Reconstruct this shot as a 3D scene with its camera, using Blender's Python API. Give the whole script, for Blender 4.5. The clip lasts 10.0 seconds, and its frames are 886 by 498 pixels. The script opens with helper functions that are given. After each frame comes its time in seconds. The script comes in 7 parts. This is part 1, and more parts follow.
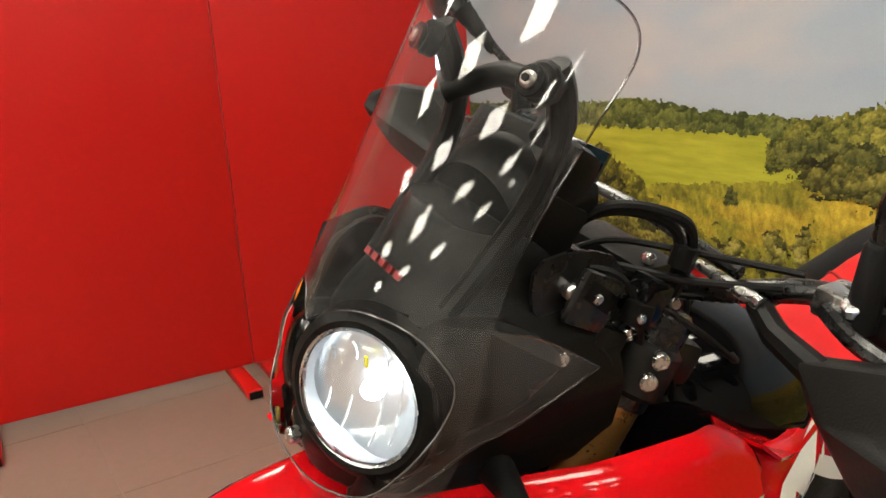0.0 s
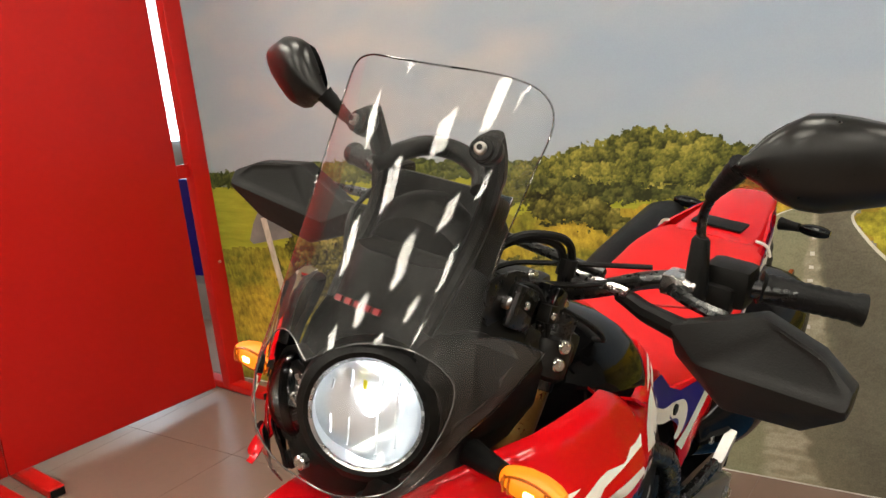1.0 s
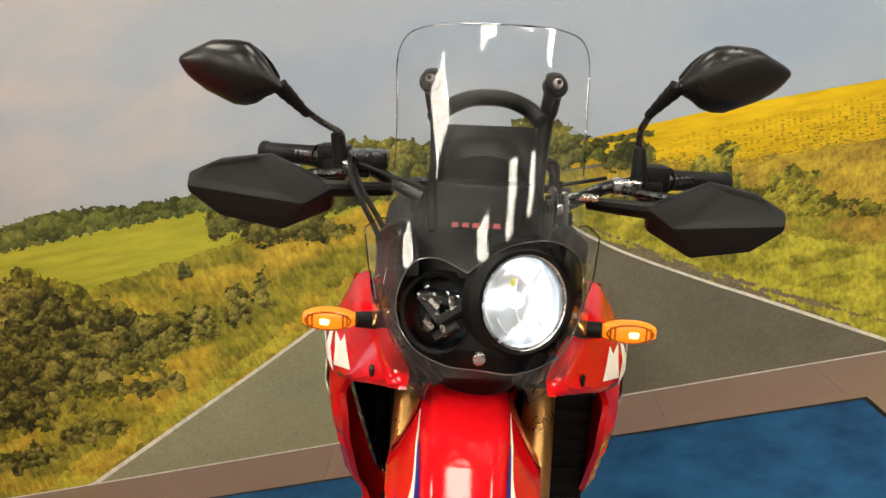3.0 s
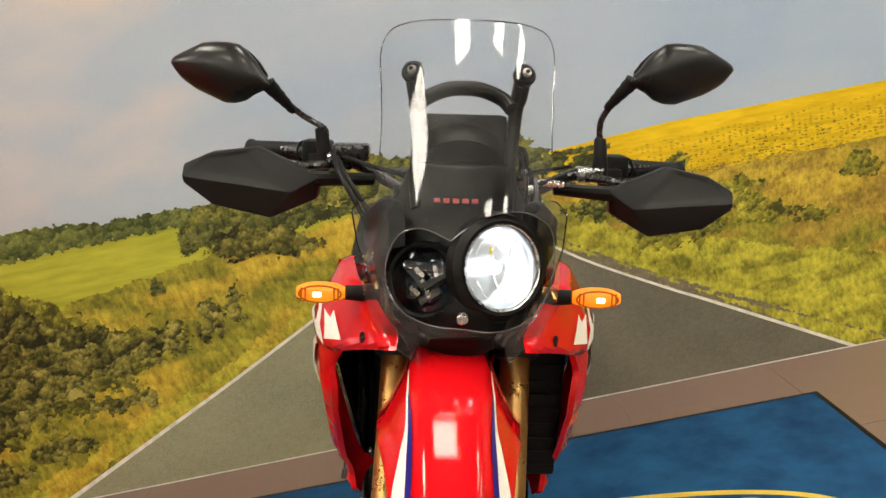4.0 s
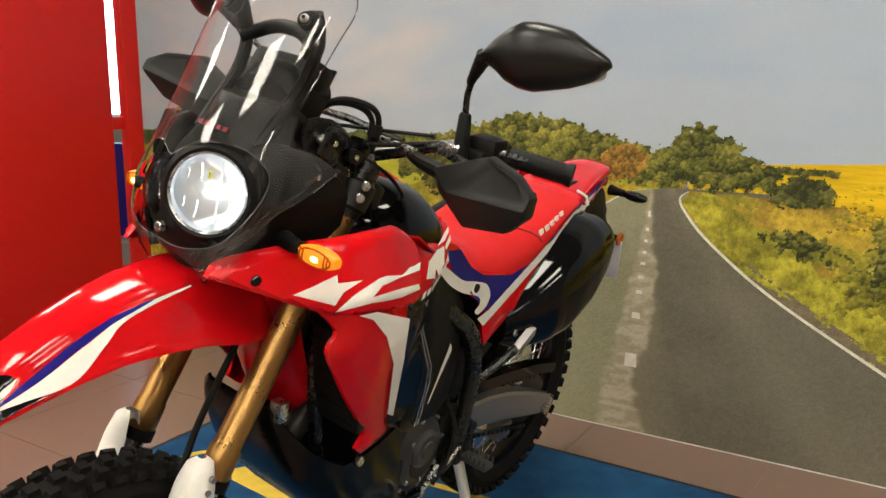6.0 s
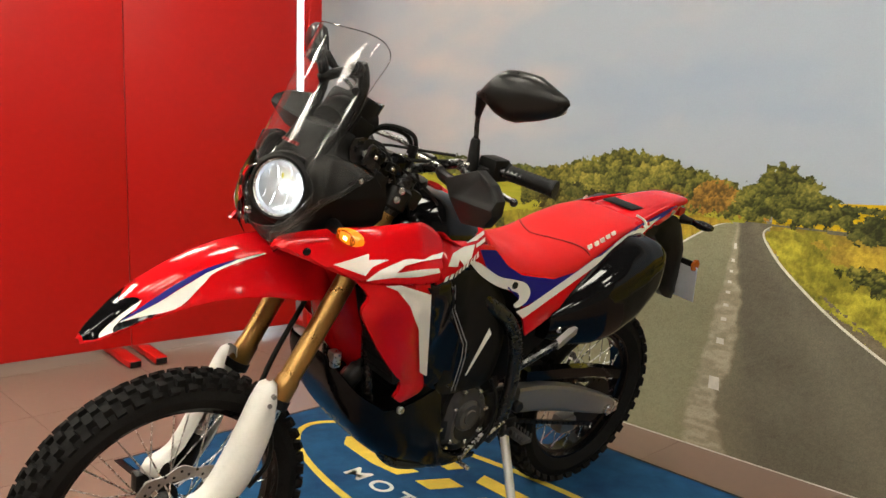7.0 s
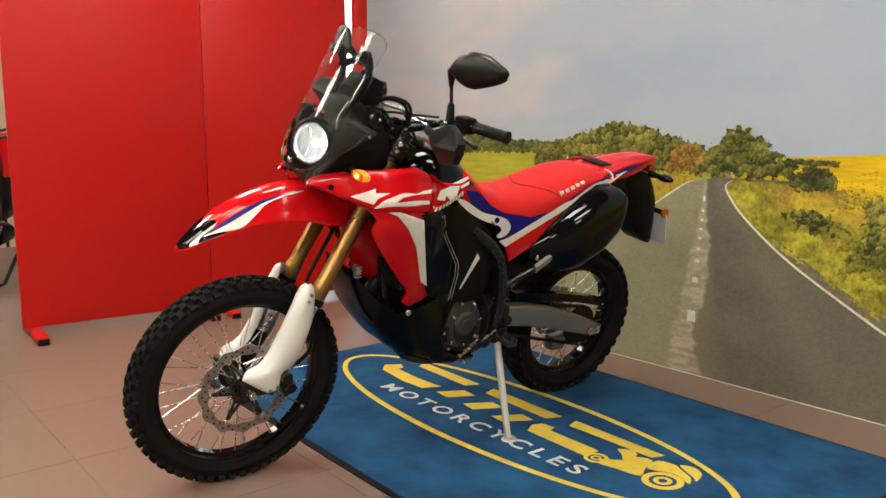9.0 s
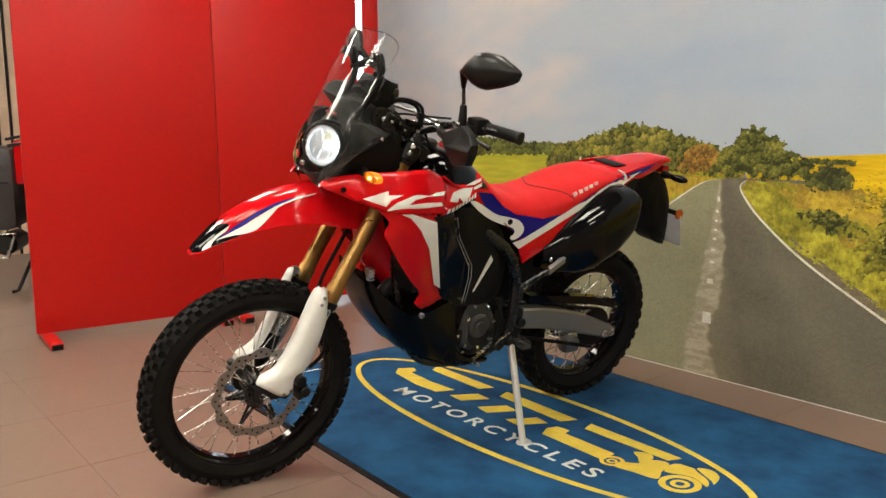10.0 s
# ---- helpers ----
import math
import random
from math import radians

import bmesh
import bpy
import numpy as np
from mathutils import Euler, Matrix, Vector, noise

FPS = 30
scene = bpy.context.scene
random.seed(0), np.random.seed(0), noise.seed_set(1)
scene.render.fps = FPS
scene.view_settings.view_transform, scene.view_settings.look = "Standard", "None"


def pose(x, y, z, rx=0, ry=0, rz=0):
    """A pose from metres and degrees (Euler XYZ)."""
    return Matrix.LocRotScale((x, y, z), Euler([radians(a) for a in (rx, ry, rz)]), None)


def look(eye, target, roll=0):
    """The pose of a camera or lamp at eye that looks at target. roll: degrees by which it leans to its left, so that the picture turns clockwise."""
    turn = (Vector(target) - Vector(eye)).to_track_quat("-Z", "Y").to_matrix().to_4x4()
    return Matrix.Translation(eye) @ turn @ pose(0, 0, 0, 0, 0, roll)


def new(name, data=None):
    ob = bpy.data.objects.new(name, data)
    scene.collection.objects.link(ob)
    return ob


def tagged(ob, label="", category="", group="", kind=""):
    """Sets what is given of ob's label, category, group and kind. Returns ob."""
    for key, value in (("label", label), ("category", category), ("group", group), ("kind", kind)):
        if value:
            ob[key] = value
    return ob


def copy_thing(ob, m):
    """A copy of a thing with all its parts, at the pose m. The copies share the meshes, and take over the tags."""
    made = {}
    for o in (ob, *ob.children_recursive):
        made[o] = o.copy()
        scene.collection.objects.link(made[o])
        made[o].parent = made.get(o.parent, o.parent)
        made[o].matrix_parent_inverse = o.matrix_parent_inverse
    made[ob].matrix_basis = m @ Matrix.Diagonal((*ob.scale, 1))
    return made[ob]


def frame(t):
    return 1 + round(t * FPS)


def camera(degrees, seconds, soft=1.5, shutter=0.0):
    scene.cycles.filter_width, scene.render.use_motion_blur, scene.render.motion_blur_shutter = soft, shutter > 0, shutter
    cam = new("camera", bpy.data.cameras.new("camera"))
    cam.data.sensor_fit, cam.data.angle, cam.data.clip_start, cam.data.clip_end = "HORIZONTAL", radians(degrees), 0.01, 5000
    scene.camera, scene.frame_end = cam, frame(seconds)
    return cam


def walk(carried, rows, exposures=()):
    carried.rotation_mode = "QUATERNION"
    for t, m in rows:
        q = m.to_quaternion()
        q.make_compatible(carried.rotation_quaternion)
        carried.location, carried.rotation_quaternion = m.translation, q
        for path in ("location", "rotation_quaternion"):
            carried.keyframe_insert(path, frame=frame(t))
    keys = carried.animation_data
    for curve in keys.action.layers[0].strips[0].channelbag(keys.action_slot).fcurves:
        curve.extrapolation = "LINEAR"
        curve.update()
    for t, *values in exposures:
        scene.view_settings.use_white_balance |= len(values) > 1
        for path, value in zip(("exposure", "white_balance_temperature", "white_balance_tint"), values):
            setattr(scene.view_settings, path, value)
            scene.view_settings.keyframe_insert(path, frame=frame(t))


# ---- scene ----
cam = camera(56.6, 10.0)
PATH = [
    (0, (-0.562, -2.185, 1.356), (-2.19, -1.148, 0.834), -3.4),
    (0.5, (-0.639, -2.34, 1.365), (-2.042, -0.995, 0.893), -5.5),
    (1, (-0.598, -2.487, 1.404), (-1.74, -0.906, 0.958), -6.3),
    (1.5, (-0.615, -2.698, 1.394), (-1.461, -0.945, 0.931), -6.0),
    (2, (-0.811, -2.771, 1.377), (-1.369, -0.909, 0.907), -8.1),
    (2.2, (-0.892, -2.783, 1.391), (-1.344, -0.897, 0.902), -9.0),
    (3.3, (-1.228, -2.939, 1.39), (-1.195, -0.986, 0.962), -11.0),
    (3.5, (-1.239, -2.962, 1.363), (-1.155, -1.003, 0.968), -11.2),
    (4, (-1.218, -3.01, 1.34), (-1.19, -1.054, 0.926), -11.0),
    (4.5, (-1.011, -3.071, 1.331), (-1.264, -1.129, 0.925), -8.0),
    (5, (-0.723, -3.07, 1.304), (-1.201, -1.172, 0.894), -4.7),
    (5.2, (-0.627, -3.005, 1.257), (-1.179, -1.122, 0.87), -2.9),
    (6.3, (-0.047, -2.724, 1.21), (-1.263, -1.178, 0.849), 0.6),
    (6.5, (0.063, -2.756, 1.204), (-1.254, -1.289, 0.871), 1.0),
    (7, (0.334, -2.846, 1.201), (-1.092, -1.475, 0.906), 1.7),
    (7.5, (0.633, -2.902, 1.172), (-0.843, -1.583, 0.888), 1.4),
    (8, (0.846, -3.016, 1.156), (-0.666, -1.738, 0.874), 0.9),
    (8.5, (0.977, -3.124, 1.132), (-0.55, -1.867, 0.834), 1.0),
    (9, (0.996, -3.129, 1.108), (-0.547, -1.89, 0.816), -0.2),
    (9.5, (0.984, -3.125, 1.108), (-0.572, -1.901, 0.82), -1.1),
    (10, (0.982, -3.126, 1.099), (-0.578, -1.908, 0.818), -0.7),
]
walk(cam, [(t, look(eye, target, roll)) for t, eye, target, roll in PATH])

# ---------------------------------------------------------------- world and light
world = bpy.data.worlds.new("showroom_air")
world.use_nodes = True
scene.world = world
world.node_tree.nodes["Background"].inputs[0].default_value = (0.75, 0.82, 0.9, 1)
world.node_tree.nodes["Background"].inputs[1].default_value = 0.25
scene.view_settings.exposure = 0.0
LAMP_POWER = 30.0          # glow of the ceiling panels
WINDOW_GLOW = 6.5         # daylight in the far shop window


# ---------------------------------------------------------------- materials
def material(name, color, rough=0.5, metal=0.0, coat=0.0, vary=0.0, scale=8.0, bump=0.0, bump_scale=60.0, rvary=0.0, spec=0.5):
    """Principled surface with colour variation at two scales, roughness variation and fine relief."""
    m = bpy.data.materials.new(name)
    m.use_nodes = True
    nt = m.node_tree
    b = nt.nodes["Principled BSDF"]
    b.inputs["Base Color"].default_value = (*color, 1)
    b.inputs["Roughness"].default_value = rough
    b.inputs["Metallic"].default_value = metal
    b.inputs["Coat Weight"].default_value = coat
    b.inputs["Coat Roughness"].default_value = 0.06
    b.inputs["Specular IOR Level"].default_value = spec
    co = nt.nodes.new("ShaderNodeTexCoord")
    if vary or rvary:
        big = nt.nodes.new("ShaderNodeTexNoise")
        big.inputs["Scale"].default_value = scale
        big.inputs["Detail"].default_value = 6
        small = nt.nodes.new("ShaderNodeTexNoise")
        small.inputs["Scale"].default_value = scale * 14
        small.inputs["Detail"].default_value = 4
        add = nt.nodes.new("ShaderNodeMath")
        add.operation = "ADD"
        for n, s in ((big, 0), (small, 1)):
            nt.links.new(co.outputs["Object"], n.inputs["Vector"])
            nt.links.new(n.outputs["Fac"], add.inputs[s])
        span = nt.nodes.new("ShaderNodeMapRange")
        span.inputs["From Min"].default_value, span.inputs["From Max"].default_value = 0.6, 1.4
        nt.links.new(add.outputs[0], span.inputs["Value"])
        if vary:
            mix = nt.nodes.new("ShaderNodeMix")
            mix.data_type = "RGBA"
            mix.inputs["A"].default_value = (*[c * (1 - vary) for c in color], 1)
            mix.inputs["B"].default_value = (*[min(1, c * (1 + vary) + vary * 0.01) for c in color], 1)
            nt.links.new(span.outputs[0], mix.inputs["Factor"])
            nt.links.new(mix.outputs["Result"], b.inputs["Base Color"])
        if rvary:
            rr = nt.nodes.new("ShaderNodeMapRange")
            rr.inputs["To Min"].default_value, rr.inputs["To Max"].default_value = max(0.02, rough - rvary), min(1, rough + rvary)
            nt.links.new(span.outputs[0], rr.inputs["Value"])
            nt.links.new(rr.outputs[0], b.inputs["Roughness"])
    if bump:
        n = nt.nodes.new("ShaderNodeTexNoise")
        n.inputs["Scale"].default_value = bump_scale
        n.inputs["Detail"].default_value = 5
        bp = nt.nodes.new("ShaderNodeBump")
        bp.inputs["Strength"].default_value = bump
        bp.inputs["Distance"].default_value = 0.002
        nt.links.new(co.outputs["Object"], n.inputs["Vector"])
        nt.links.new(n.outputs["Fac"], bp.inputs["Height"])
        nt.links.new(bp.outputs["Normal"], b.inputs["Normal"])
    return m


def glow(name, color, strength, base=(0.8, 0.8, 0.8)):
    m = bpy.data.materials.new(name)
    m.use_nodes = True
    b = m.node_tree.nodes["Principled BSDF"]
    b.inputs["Base Color"].default_value = (*base, 1)
    b.inputs["Emission Color"].default_value = (*color, 1)
    b.inputs["Emission Strength"].default_value = strength
    return m


def clear(name, tint, gloss_rough=0.02, ior=1.5, haze=0.0):
    """A thin clear sheet: see-through, with a Fresnel gloss and a faint uneven pale haze."""
    m = bpy.data.materials.new(name)
    m.use_nodes = True
    nt = m.node_tree
    nt.nodes.remove(nt.nodes["Principled BSDF"])
    out = nt.nodes["Material Output"]
    tr = nt.nodes.new("ShaderNodeBsdfTransparent")
    tr.inputs[0].default_value = (*tint, 1)
    gl = nt.nodes.new("ShaderNodeBsdfGlossy")
    gl.inputs["Roughness"].default_value = gloss_rough
    fr = nt.nodes.new("ShaderNodeFresnel")
    fr.inputs[0].default_value = ior
    mix = nt.nodes.new("ShaderNodeMixShader")
    nt.links.new(fr.outputs[0], mix.inputs[0])
    nt.links.new(tr.outputs[0], mix.inputs[1])
    nt.links.new(gl.outputs[0], mix.inputs[2])
    last = mix
    if haze:
        df = nt.nodes.new("ShaderNodeBsdfDiffuse")
        df.inputs[0].default_value = (0.8, 0.8, 0.8, 1)
        hazed = nt.nodes.new("ShaderNodeMixShader")
        co = nt.nodes.new("ShaderNodeTexCoord")
        n = nt.nodes.new("ShaderNodeTexNoise")
        n.inputs["Scale"].default_value = 14
        n.inputs["Detail"].default_value = 8
        mr = nt.nodes.new("ShaderNodeMapRange")
        mr.inputs["From Min"].default_value, mr.inputs["From Max"].default_value = 0.35, 0.75
        mr.inputs["To Max"].default_value = haze
        nt.links.new(co.outputs["Object"], n.inputs["Vector"])
        nt.links.new(n.outputs["Fac"], mr.inputs["Value"])
        nt.links.new(mr.outputs[0], hazed.inputs[0])
        nt.links.new(mix.outputs[0], hazed.inputs[1])
        nt.links.new(df.outputs[0], hazed.inputs[2])
        last = hazed
    nt.links.new(last.outputs[0], out.inputs[0])
    return m


def island_ramp(name, colors, rough=0.6, spec=0.2):
    """Printed foliage: each dab takes its own colour from a ramp."""
    m = bpy.data.materials.new(name)
    m.use_nodes = True
    nt = m.node_tree
    b = nt.nodes["Principled BSDF"]
    b.inputs["Roughness"].default_value = rough
    b.inputs["Specular IOR Level"].default_value = spec
    geo = nt.nodes.new("ShaderNodeNewGeometry")
    ramp = nt.nodes.new("ShaderNodeValToRGB")
    els = ramp.color_ramp.elements
    while len(els) < len(colors):
        els.new(0.5)
    for i, c in enumerate(colors):
        els[i].position = i / (len(colors) - 1)
        els[i].color = (*c, 1)
    nt.links.new(geo.outputs["Random Per Island"], ramp.inputs[0])
    nt.links.new(ramp.outputs[0], b.inputs["Base Color"])
    return m


def printed(name, low, high, scale=(3, 3, 9), detail=9, lo=0.35, hi=0.65, third=None):
    """A printed picture surface: two or three colours mottled by stretched noise."""
    m = bpy.data.materials.new(name)
    m.use_nodes = True
    nt = m.node_tree
    b = nt.nodes["Principled BSDF"]
    b.inputs["Roughness"].default_value = 0.55
    b.inputs["Specular IOR Level"].default_value = 0.2
    co = nt.nodes.new("ShaderNodeTexCoord")
    mp = nt.nodes.new("ShaderNodeMapping")
    mp.inputs["Scale"].default_value = scale
    n = nt.nodes.new("ShaderNodeTexNoise")
    n.inputs["Scale"].default_value = 1.0
    n.inputs["Detail"].default_value = detail
    n.inputs["Roughness"].default_value = 0.62
    ramp = nt.nodes.new("ShaderNodeValToRGB")
    els = ramp.color_ramp.elements
    els[0].position, els[0].color = lo, (*low, 1)
    els[1].position, els[1].color = hi, (*high, 1)
    if third:
        e = els.new((lo + hi) / 2)
        e.color = (*third, 1)
    nt.links.new(co.outputs["Object"], mp.inputs[0])
    nt.links.new(mp.outputs[0], n.inputs["Vector"])
    nt.links.new(n.outputs["Fac"], ramp.inputs[0])
    nt.links.new(ramp.outputs[0], b.inputs["Base Color"])
    return m


RED = material("red_plastic", (0.53, 0.004, 0.007), 0.12, coat=0.12, vary=0.015, scale=5, rvary=0.02, spec=0.22)
SEAT_RED = material("red_seat_vinyl", (0.52, 0.009, 0.010), 0.5, vary=0.05, scale=9, bump=0.25, bump_scale=400, spec=0.22)
WHITE = material("white_decal", (0.72, 0.70, 0.64), 0.35, vary=0.04, scale=12)
BLUE = material("blue_decal", (0.007, 0.005, 0.16), 0.30, vary=0.06, scale=12, spec=0.2)
WHITE_PLASTIC = material("white_guard_plastic", (0.74, 0.73, 0.68), 0.4, vary=0.05, scale=10, rvary=0.08, bump=0.08)
MATT = material("black_textured_plastic", (0.005, 0.0047, 0.0043), 0.42, vary=0.2, scale=12, bump=0.15, bump_scale=500, rvary=0.08, spec=0.125)
MIRROR_SHELL = material("black_mirror_plastic", (0.0065, 0.006, 0.0055), 0.30, vary=0.15, scale=12, rvary=0.05, spec=0.26)
GUARD_GREY = material("dark_grey_guard_plastic", (0.0075, 0.0072, 0.0068), 0.48, vary=0.12, scale=12, bump=0.15, bump_scale=500, rvary=0.06, spec=0.22)
GLOSS = material("black_gloss_plastic", (0.0022, 0.0022, 0.0026), 0.07, vary=0.15, rvary=0.03, spec=0.26)
SATIN = material("black_satin_plastic", (0.0022, 0.0022, 0.0026), 0.20, vary=0.15, rvary=0.06, spec=0.16)
RUBBER = material("tyre_rubber", (0.007, 0.0066, 0.0063), 0.75, vary=0.35, scale=14, bump=0.3, bump_scale=180, spec=0.12)
SOFT = material("grip_rubber", (0.005, 0.005, 0.005), 0.5, vary=0.2, bump=0.3, bump_scale=300, spec=0.15)
GOLD = material("gold_anodised_fork", (0.36, 0.20, 0.06), 0.32, metal=0.85, vary=0.1, scale=20, rvary=0.08)
SILVER = material("cast_aluminium", (0.32, 0.31, 0.295), 0.42, metal=0.85, vary=0.12, scale=18, bump=0.12, rvary=0.1)
CHROME = material("bright_steel", (0.62, 0.61, 0.59), 0.27, metal=1.0, rvary=0.06, vary=0.05)
STEEL = material("brushed_disc_steel", (0.32, 0.30, 0.28), 0.35, metal=0.9, vary=0.12, scale=25, rvary=0.1)
DARK_METAL = material("dark_engine_metal", (0.011, 0.0105, 0.010), 0.40, metal=0.5, vary=0.25, scale=16, bump=0.2, rvary=0.12)
CAST = material("dull_cast_case", (0.07, 0.068, 0.066), 0.45, metal=0.6, vary=0.2, scale=30, bump=0.2, rvary=0.1)
STAND = material("galvanised_steel", (0.60, 0.59, 0.56), 0.36, metal=0.55, vary=0.06, scale=30, rvary=0.05)
PIN = material("grey_pin_stripe", (0.22, 0.22, 0.22), 0.4)
VISOR_EDGE = material("visor_edge", (0.07, 0.07, 0.068), 0.2, coat=0.3)
BLACK_PAINT = material("black_painted_tube", (0.005, 0.005, 0.005), 0.28, coat=0.1, vary=0.2, rvary=0.08)
MIRROR = material("mirror_glass", (0.85, 0.86, 0.87), 0.02, metal=1.0)
AMBER = glow("lit_amber_lens", (1.0, 0.25, 0.004), 0.95, (0.50, 0.11, 0.004))
AMBER_CORE = glow("amber_bulb", (1.0, 0.60, 0.12), 12.0)
AMBER_OFF = material("amber_reflector", (0.42, 0.09, 0.006), 0.2, coat=0.4)
LAMP_ON = glow("headlamp_bulb", (0.95, 0.97, 1.0), 16.0)
LAMP_TAG = material("yellow_lamp_tag", (0.70, 0.62, 0.02), 0.5)
REFLECTOR = material("headlamp_reflector", (0.86, 0.90, 0.93), 0.29, metal=0.87)
SCREEN = clear("clear_screen", (0.96, 0.965, 0.96), 0.015, 1.5, 0.05)
LENS = clear("lamp_lens", (0.97, 0.98, 0.98), 0.02, 1.45)
EDGE = material("screen_rim", (0.02, 0.02, 0.02), 0.3)
RED_MARK = material("red_lettering", (0.30, 0.008, 0.012), 0.4)
DIAL = material("dark_display_glass", (0.01, 0.018, 0.022), 0.06, coat=1.0)


# ---------------------------------------------------------------- mesh helpers
def finish(bm, name, mat, parent=None, label="", smooth=True, limit=32):
    bm.normal_update()
    for f in bm.faces:
        f.smooth = smooth
    if smooth:
        for e in bm.edges:
            if len(e.link_faces) == 2 and e.calc_face_angle(0) > radians(limit):
                e.smooth = False
    me = bpy.data.meshes.new(name)
    bm.to_mesh(me)
    bm.free()
    me.materials.append(mat)
    ob = new(name, me)
    if parent:
        ob.parent = parent
    if label:
        ob["label"] = label
    return ob


def part(name, bm, mat, parent, label="", smooth=True, limit=32):
    return finish(bm, name, mat, parent, label, smooth, limit)


def empty(name, label, category, m=None, group="", kind=""):
    ob = new(name)
    ob.empty_display_size = 0.1
    if m is not None:
        ob.matrix_basis = m
    return tagged(ob, label, category, group, kind)


def V(*a):
    return Vector(a)


def spline(pts, n=8, closed=False):
    """Catmull-Rom through the points, n steps a stretch."""
    P = [Vector(p) for p in pts]
    k = len(P)
    out = []
    for i in range(k if closed else k - 1):
        p0 = P[(i - 1) % k] if closed or i else P[0]
        p1, p2 = P[i], P[(i + 1) % k]
        p3 = P[(i + 2) % k] if closed or i + 2 < k else P[-1]
        for j in range(n):
            t = j / n
            out.append(0.5 * (2 * p1 + (p2 - p0) * t + (2 * p0 - 5 * p1 + 4 * p2 - p3) * t * t + (3 * p1 - p0 - 3 * p2 + p3) * t ** 3))
    if not closed:
        out.append(P[-1].copy())
    return out


def loft(rings, bm=None, cap=True, closed=True):
    bm = bm or bmesh.new()
    rows = [[bm.verts.new(p) for p in r] for r in rings]
    n = len(rows[0])
    for a, b in zip(rows, rows[1:]):
        for i in range(n if closed else n - 1):
            j = (i + 1) % n
            bm.faces.new((a[i], a[j], b[j], b[i]))
    if cap and closed:
        bm.faces.new(rows[0][::-1])
        bm.faces.new(rows[-1])
    return bm


def tube(pts, r, seg=10, bm=None, cap=True):
    """A round bar along the points; r may be one radius or one for each point."""
    pts = [Vector(p) for p in pts]
    rs = r if isinstance(r, (list, tuple)) else [r] * len(pts)
    rings, side = [], None
    for i, p in enumerate(pts):
        d = (pts[min(i + 1, len(pts) - 1)] - pts[max(i - 1, 0)]).normalized()
        if side is None:
            side = d.orthogonal().normalized()
        side = (side - d * side.dot(d)).normalized()
        up = d.cross(side)
        rings.append([p + rs[i] * (math.cos(a) * side + math.sin(a) * up) for a in (2 * math.pi * k / seg for k in range(seg))])
    return loft(rings, bm, cap)


def box(c, s, bm=None, bevel=0.0, m=None):
    bm = bm or bmesh.new()
    mat = Matrix.Translation(c) @ (m or Matrix()) @ Matrix.Diagonal((*s, 1))
    r = bmesh.ops.create_cube(bm, size=1.0, matrix=mat)
    if bevel:
        es = list({e for v in r["verts"] for e in v.link_edges})
        bmesh.ops.bevel(bm, geom=es, offset=bevel, segments=2, affect="EDGES", profile=0.6)
    return bm


def disc(c, axis, r, h, seg=24, bm=None, bevel=0.0):
    """A cylinder of length h centred on c along the axis."""
    c, axis = Vector(c), Vector(axis).normalized()
    k = [(-h / 2, r - bevel), (-h / 2 + bevel, r), (h / 2 - bevel, r), (h / 2, r - bevel)] if bevel else [(-h / 2, r), (h / 2, r)]
    s = axis.orthogonal().normalized()
    u = axis.cross(s)
    return loft([[c + axis * z + q * (math.cos(a) * s + math.sin(a) * u) for a in (2 * math.pi * i / seg for i in range(seg))] for z, q in k], bm)


def lathe(c, axis, profile, seg=32, bm=None, cap=True):
    """A turned shape: profile of (along axis, radius)."""
    c, axis = Vector(c), Vector(axis).normalized()
    s = axis.orthogonal().normalized()
    u = axis.cross(s)
    return loft([[c + axis * z + max(q, 1e-4) * (math.cos(a) * s + math.sin(a) * u) for a in (2 * math.pi * i / seg for i in range(seg))] for z, q in profile], bm, cap)


def inside(p, poly):
    hit = False
    for (x0, y0), (x1, y1) in zip(poly, poly[1:] + poly[:1]):
        if (y0 > p[1]) != (y1 > p[1]) and p[0] < (x1 - x0) * (p[1] - y0) / (y1 - y0) + x0:
            hit = not hit
    return hit


def smooth_outline(pts, n=5, sharp=()):
    """A closed outline, rounded through the points but kept sharp at the numbered ones."""
    k = len(pts)
    out = []
    for i in range(k):
        p0, p1, p2, p3 = (Vector((*pts[j % k], 0)) for j in (i - 1, i, i + 1, i + 2))
        if i in sharp:
            p0 = p1 - (p2 - p1)
        if (i + 1) % k in sharp:
            p3 = p2 + (p2 - p1)
        for j in range(n):
            t = j / n
            q = 0.5 * (2 * p1 + (p2 - p0) * t + (2 * p0 - 5 * p1 + 4 * p2 - p3) * t * t + (3 * p1 - p0 - 3 * p2 + p3) * t ** 3)
            out.append((q.x, q.y))
    return out


